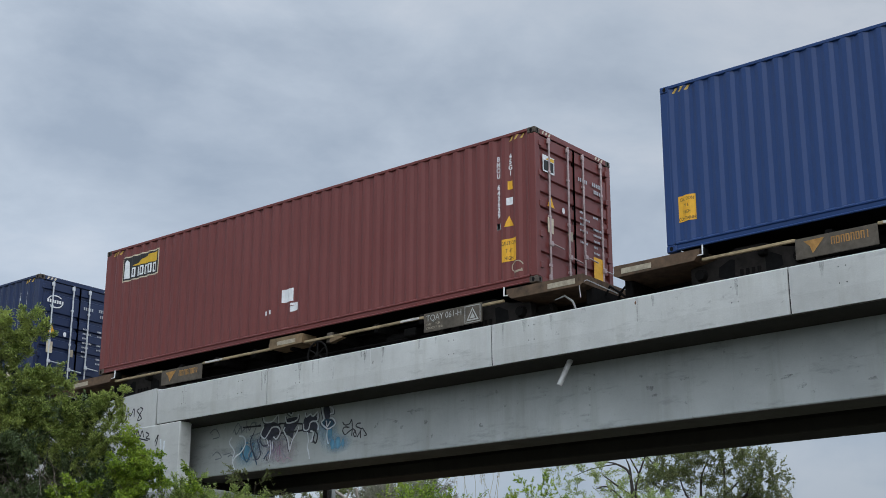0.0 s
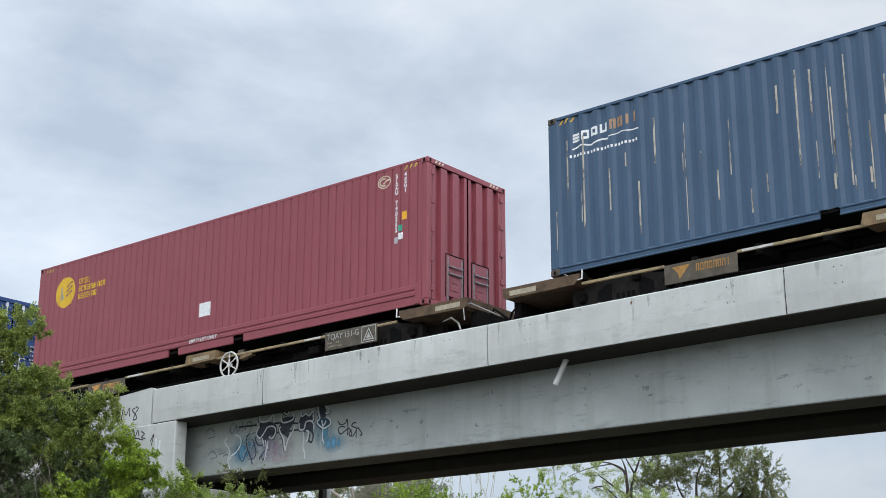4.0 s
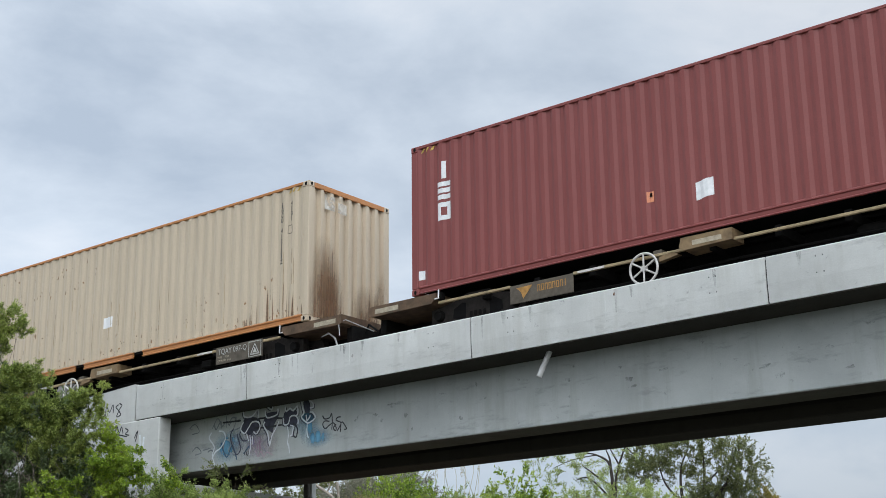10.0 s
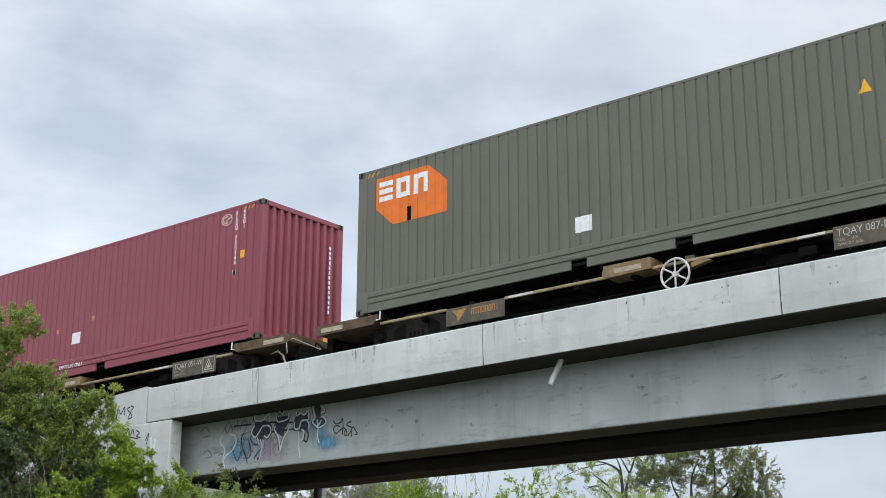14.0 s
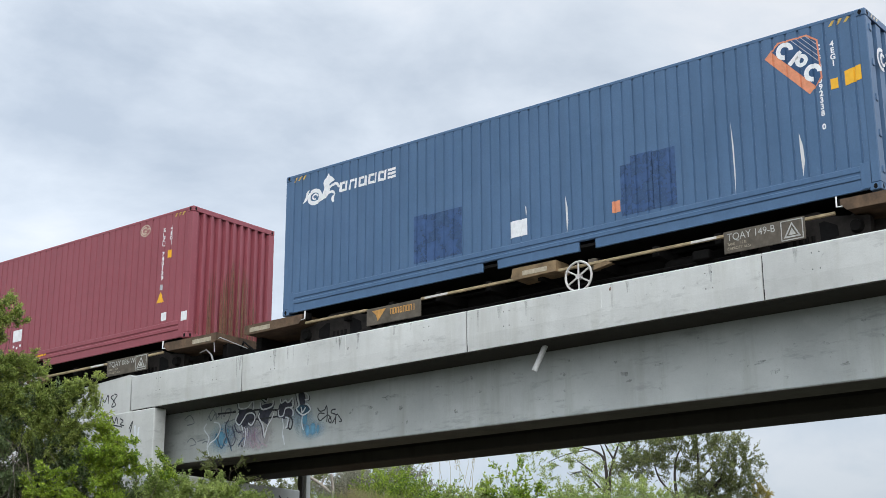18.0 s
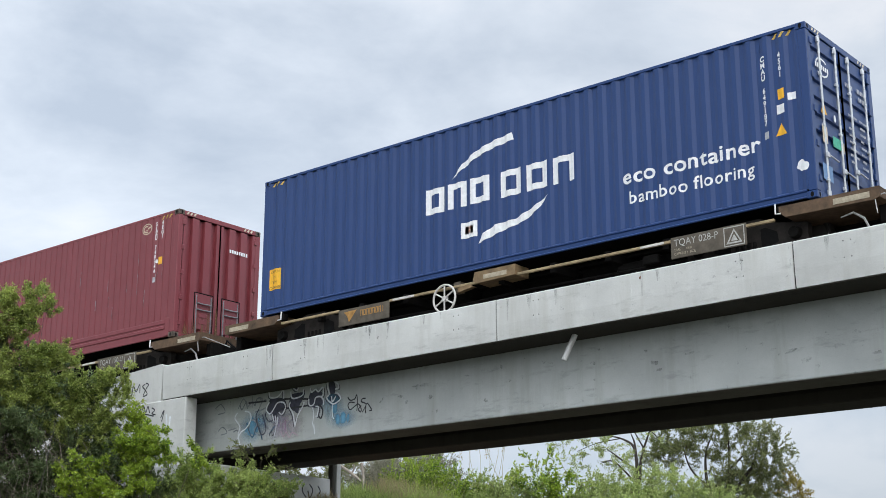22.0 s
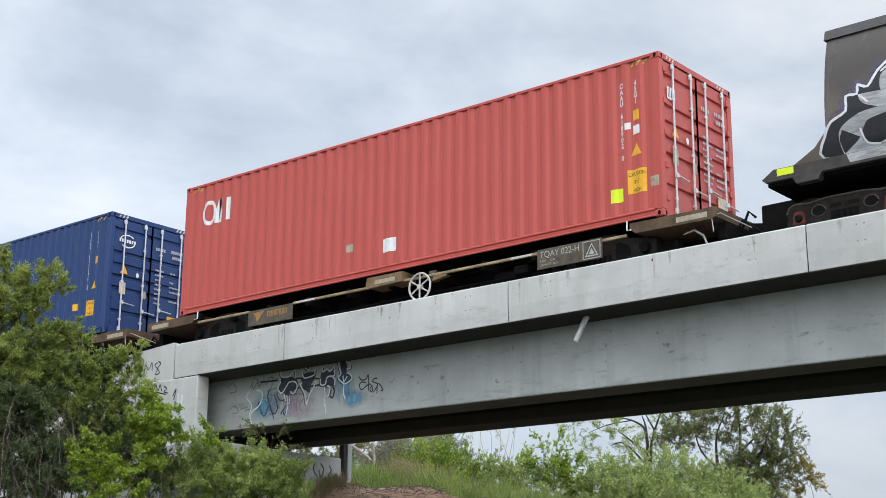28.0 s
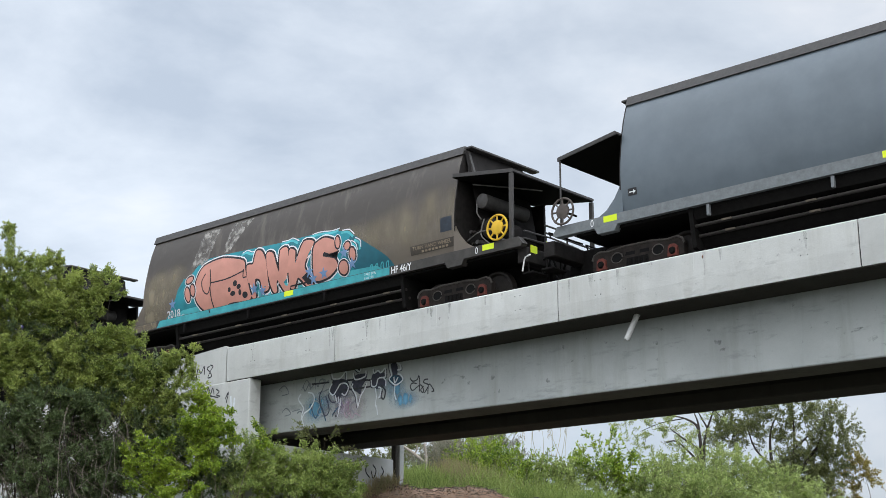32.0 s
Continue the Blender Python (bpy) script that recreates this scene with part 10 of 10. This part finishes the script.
    clods = leaf_mesh("dirt_clods", p, np.tile(np.array([0.0, 0, 0.25]), (n, 1)), 0.045, M_CLOD, rng, 1.1)
    tagged(new("dirt_clods", clods), "crumbled reddish-brown earth clods", "earth", kind="stuff")
    dead = thing("dead_tree", "pale bare dead tree leaning behind the posts", "tree")
    dead.location = foot(-2.2, 11.0)
    o = np.array(dead.location)
    for a, b, r in (((-3.07, 11.0, 7.09), (-2.25, 11.0, 6.58), 0.05), ((-2.2, 11.0, 6.21), (-2.24, 11.0, 7.11), 0.05), ((-2.62, 11.0, 6.86), (-2.56, 11.0, 7.11), 0.03)):
        e = [tuple(np.array(q) - o) for q in (a, ((a[0] + b[0]) / 2 + 0.03, 11.03, (a[2] + b[2]) / 2), b)]
        part("limb", Build().tube(wavy3(e), list(np.linspace(r, r * 0.7, 9)), 7), M_BARK_PALE, dead, smooth=True)
    part("stump", Build().tube([(0, 0, -0.2), tuple((np.array((-2.2, 11.0, 6.21)) - o) * 0.5 + np.array([0.02, 0, 0])), tuple(np.array((-2.2, 11.0, 6.21)) - o)], [0.07, 0.06, 0.05], 7), M_BARK_PALE, dead, smooth=True)
    for k, (x, y, n, h) in enumerate(((-0.5, 10.4, 1100, 0.8), (0.4, 9.4, 900, 0.75), (-1.3, 11.2, 1000, 0.85), (1.0, 10.2, 800, 0.7), (1.9, 10.9, 500, 0.7))):
        grass("dry_grass", "tuft of pale seeding dry grass on the far bank", (x, y), (0.22, 0.30), n, h, M_DRY, 62 + 10 * k, lean=0.18, width=0.006)
    for k, (x, y, n, h) in enumerate(((0.6, 8.2, 1300, 0.45), (-0.3, 8.6, 1500, 0.52), (1.7, 9.4, 800, 0.7), (2.6, 10.4, 900, 0.8), (3.6, 11.2, 900, 0.6))):
        grass("green_grass", "fresh green grass beyond the abutment", (x, y), (0.35, 0.45), n, h, M_LEAF_PALE, 63 + 10 * k, lean=0.32, width=0.009)
    for k, (x, y, z0, r) in enumerate(((-11.1, 22.0, 8.5, 0.9), (-12.2, 22.6, 8.3, 0.9), (-9.7, 23.0, 8.6, 0.8))):
        total += shrub("tree", "grey half-dead scrub tree with bare limbs", "tree", foot(x, y), [((x, y, z0), (r, r * 0.8, r * 0.8)), ((x + 0.6, y, z0 - 1.0), (r, r * 0.8, r * 0.8))], 0.085, M_LEAF_GREY, 51 + k, 0.7, bark=M_BARK_PALE, radius=0.07, wide=0.3, limbs=4, group="trees behind the bridge")
    weeds("dry_weed", "tall dry weed with a feathery seed head", [(5.3, -0.55, 0.95), (5.45, -0.4, 1.1), (5.75, -0.15, 1.15), (5.9, 0.15, 1.05), (6.0, 0.3, 1.1), (5.15, -0.6, 0.8), (6.15, 0.45, 0.8), (5.6, -0.3, 0.7)], 71)
    weeds("dry_weed", "tall dry weed with a feathery seed head", [(-0.45 + 0.11 * k, 13.7 + 0.05 * k, 2.5 + 0.22 * ((k * 7) % 4)) for k in range(9)], 72)
    print("leaves", total)


# ---- spray paint on the bridge ----
M_DRIP = spray("grey_rain_streaks", (0.33, 0.335, 0.315), 0.20, 8, (1, 1, 0.3), 0.5)
M_SCUFF = spray("dark_scuffs", (0.19, 0.205, 0.20), 0.22, 7, None, 0.5)
M_SPRAY_WHITE = plain("thin_white_spray", (0.66, 0.70, 0.72), 0.7, var=0.2, scale=9)
M_SPRAY_BLACK = plain("thin_black_spray", (0.035, 0.036, 0.042), 0.7, var=0.5, scale=9)


M_SPRAY_BLUED = spray("dark_blue_spray", (0.03, 0.08, 0.13), 0.9, 9)
M_SPRAY_NAVY = plain("thin_navy_black_spray", (0.05, 0.052, 0.075), 0.7, var=0.5, scale=7)
M_SPRAY_GREY = plain("faded_grey_spray", (0.20, 0.22, 0.24), 0.7, var=0.4, scale=9)
M_SPRAY_ROSE = plain("faded_rose_spray", (0.37, 0.28, 0.32), 0.7, var=0.2, scale=9)


def wavy(pts, k=6):
    """A rounded line through pts."""
    out = []
    n = len(pts)
    for i in range(n - 1):
        p0, p1, p2, p3 = pts[max(i - 1, 0)], pts[i], pts[i + 1], pts[min(i + 2, n - 1)]
        for j in range(k):
            t = j / k
            out.append(tuple(0.5 * (2 * p1[a] + (p2[a] - p0[a]) * t + (2 * p0[a] - 5 * p1[a] + 4 * p2[a] - p3[a]) * t * t + (3 * p1[a] - p0[a] - 3 * p2[a] + p3[a]) * t ** 3) for a in (0, 1)))
    return out + [pts[-1]]


def bridge_paint(br):
    """Graffiti on the girder's near face and tags on the wing wall."""
    k_back = (19.15 + GIRDER_Y) / 18.55
    face = lambda lift: (lambda u, v: (EYE[0] + (u - EYE[0]) * k_back, GIRDER_Y - lift, EYE[2] + (v - EYE[2]) * k_back))
    wall = lambda lift: (lambda u, v: (u, -0.99 - lift, v))

    def lines(name, sets, w, mat, put):
        for pts in sets:
            decal(name, area(*stroke(wavy(pts), w)), mat, br, put)
    blue, lilac, pink = (0.13, 0.37, 0.56), (0.29, 0.29, 0.46), (0.46, 0.32, 0.41)
    for k, (u, v, ru, rv, col, most) in enumerate(((5.72, 5.93, 0.42, 0.34, blue, 0.8), (8.10, 5.84, 0.42, 0.20, blue, 0.9), (7.88, 6.10, 0.30, 0.32, blue, 0.95), (5.98, 6.02, 0.30, 0.24, blue, 0.6), (6.36, 5.96, 0.50, 0.36, lilac, 0.6), (6.70, 5.86, 0.50, 0.30, pink, 0.6), (7.48, 6.24, 0.24, 0.3, blue, 0.7))):
        cx, _, cz = face(0)(u, v)
        decal("spray_cloud", area(oval(u, v, ru * 1.05, rv * 1.05)), stain("thin_spray", col, "x", cx, cz, ru, rv, most, 5.0), br, face(0.002 + 0.0003 * k))
    for k, pts in enumerate(GIRDER_DARK_FILL):
        decal("dark_fill", area(rounded(grown(pts, 0.012))), M_SPRAY_BLUED if k == 4 else M_SPRAY_NAVY, br, face(0.0035 + 0.0002 * k))
    lines("joining_line", GIRDER_JOINING_LINE, 0.034, M_SPRAY_BLACK, face(0.005))
    lines("grey_scrawl", GIRDER_SCRAWL, 0.028, M_SPRAY_GREY, face(0.0042))
    lines("grey_scrawl", GIRDER_SCRIBBLE, 0.022, M_SPRAY_GREY, face(0.0043))
    lines("black_scrawl", GIRDER_OUTLINE, 0.026, M_SPRAY_NAVY, face(0.0046))
    lines("blue_scrawl", GIRDER_BLUE_LINES, 0.03, M_SPRAY_BLUED, face(0.0045))
    lines("black_scrawl", GIRDER_SMALL[:1], 0.018, M_SPRAY_BLACK, face(0.0048))
    lines("pink_scrawl", GIRDER_SMALL[1:], 0.02, M_SPRAY_ROSE, face(0.0048))
    lines("white_loop", GIRDER_WHITE_LOOP, 0.030, M_SPRAY_WHITE, face(0.006))
    for k, q in enumerate(GIRDER_WHITE_LOOP[2:]):
        lines("black_edge", [[(u + (0.03 if k % 2 else -0.028), v - 0.02) for u, v in q]], 0.018, M_SPRAY_NAVY, face(0.0054))
    lines("drip", GIRDER_DRIPS, 0.024, M_SPRAY_WHITE, face(0.0066))
    lines("black_tag", [[(7.89, 6.32), (7.95, 6.25), (8.07, 6.26), (8.12, 6.33), (8.14, 6.18), (8.13, 6.03)], [(8.07, 6.19), (7.95, 6.21), (7.90, 6.15), (7.96, 6.07), (8.07, 6.12), (8.17, 6.15), (8.24, 6.05), (8.22, 6.00), (8.17, 6.06), (8.24, 6.12)], [(8.35, 6.24), (8.27, 6.24), (8.24, 6.19), (8.36, 6.13), (8.30, 6.03), (8.26, 5.99)], [(8.35, 5.96), (8.36, 6.12), (8.41, 6.14)], [(8.41, 6.13), (8.50, 6.01), (8.44, 6.00)]], 0.024, M_SPRAY_BLACK, lambda u, v: (u, GIRDER_Y - 0.004, v))
    lines("black_tag", [[(2.42, 6.86), (2.46, 7.06), (2.56, 6.94), (2.66, 7.08), (2.68, 6.90)], [(2.84, 7.06), (2.76, 7.02), (2.86, 6.93), (2.92, 6.84), (2.80, 6.82), (2.88, 6.96), (2.95, 7.04), (2.86, 7.08)]], 0.026, M_SPRAY_BLACK, wall(-0.018))
    lines("black_tag", [[(2.72, 6.62), (2.80, 6.50), (2.86, 6.60), (2.94, 6.46), (3.0, 6.58), (3.06, 6.44)], [(3.12, 6.54), (3.22, 6.48), (3.14, 6.42), (3.26, 6.38)], [(3.42, 6.30), (3.52, 6.44), (3.46, 6.22)], [(2.75, 6.47), (3.2, 6.36)]], 0.026, M_SPRAY_BLACK, wall(0.003))
    lines("white_streak", [[(3.6, 6.35), (3.62, 6.1), (3.58, 5.9)], [(3.72, 6.3), (3.70, 6.0)]], 0.05, M_SPRAY_WHITE, wall(0.003))
    put = lambda u, v: (5.004, u + 1.0, v)
    lines("black_tag", [[(0.55, 5.12), (0.5, 4.95), (0.62, 4.82)], [(0.7, 5.10), (0.8, 4.98), (0.72, 4.82), (0.66, 4.96)], [(0.95, 5.08), (1.02, 4.98), (0.93, 4.86)]], 0.03, M_SPRAY_BLACK, put)


ground_sheet()
plants()
build_train()
bridge()
motions()
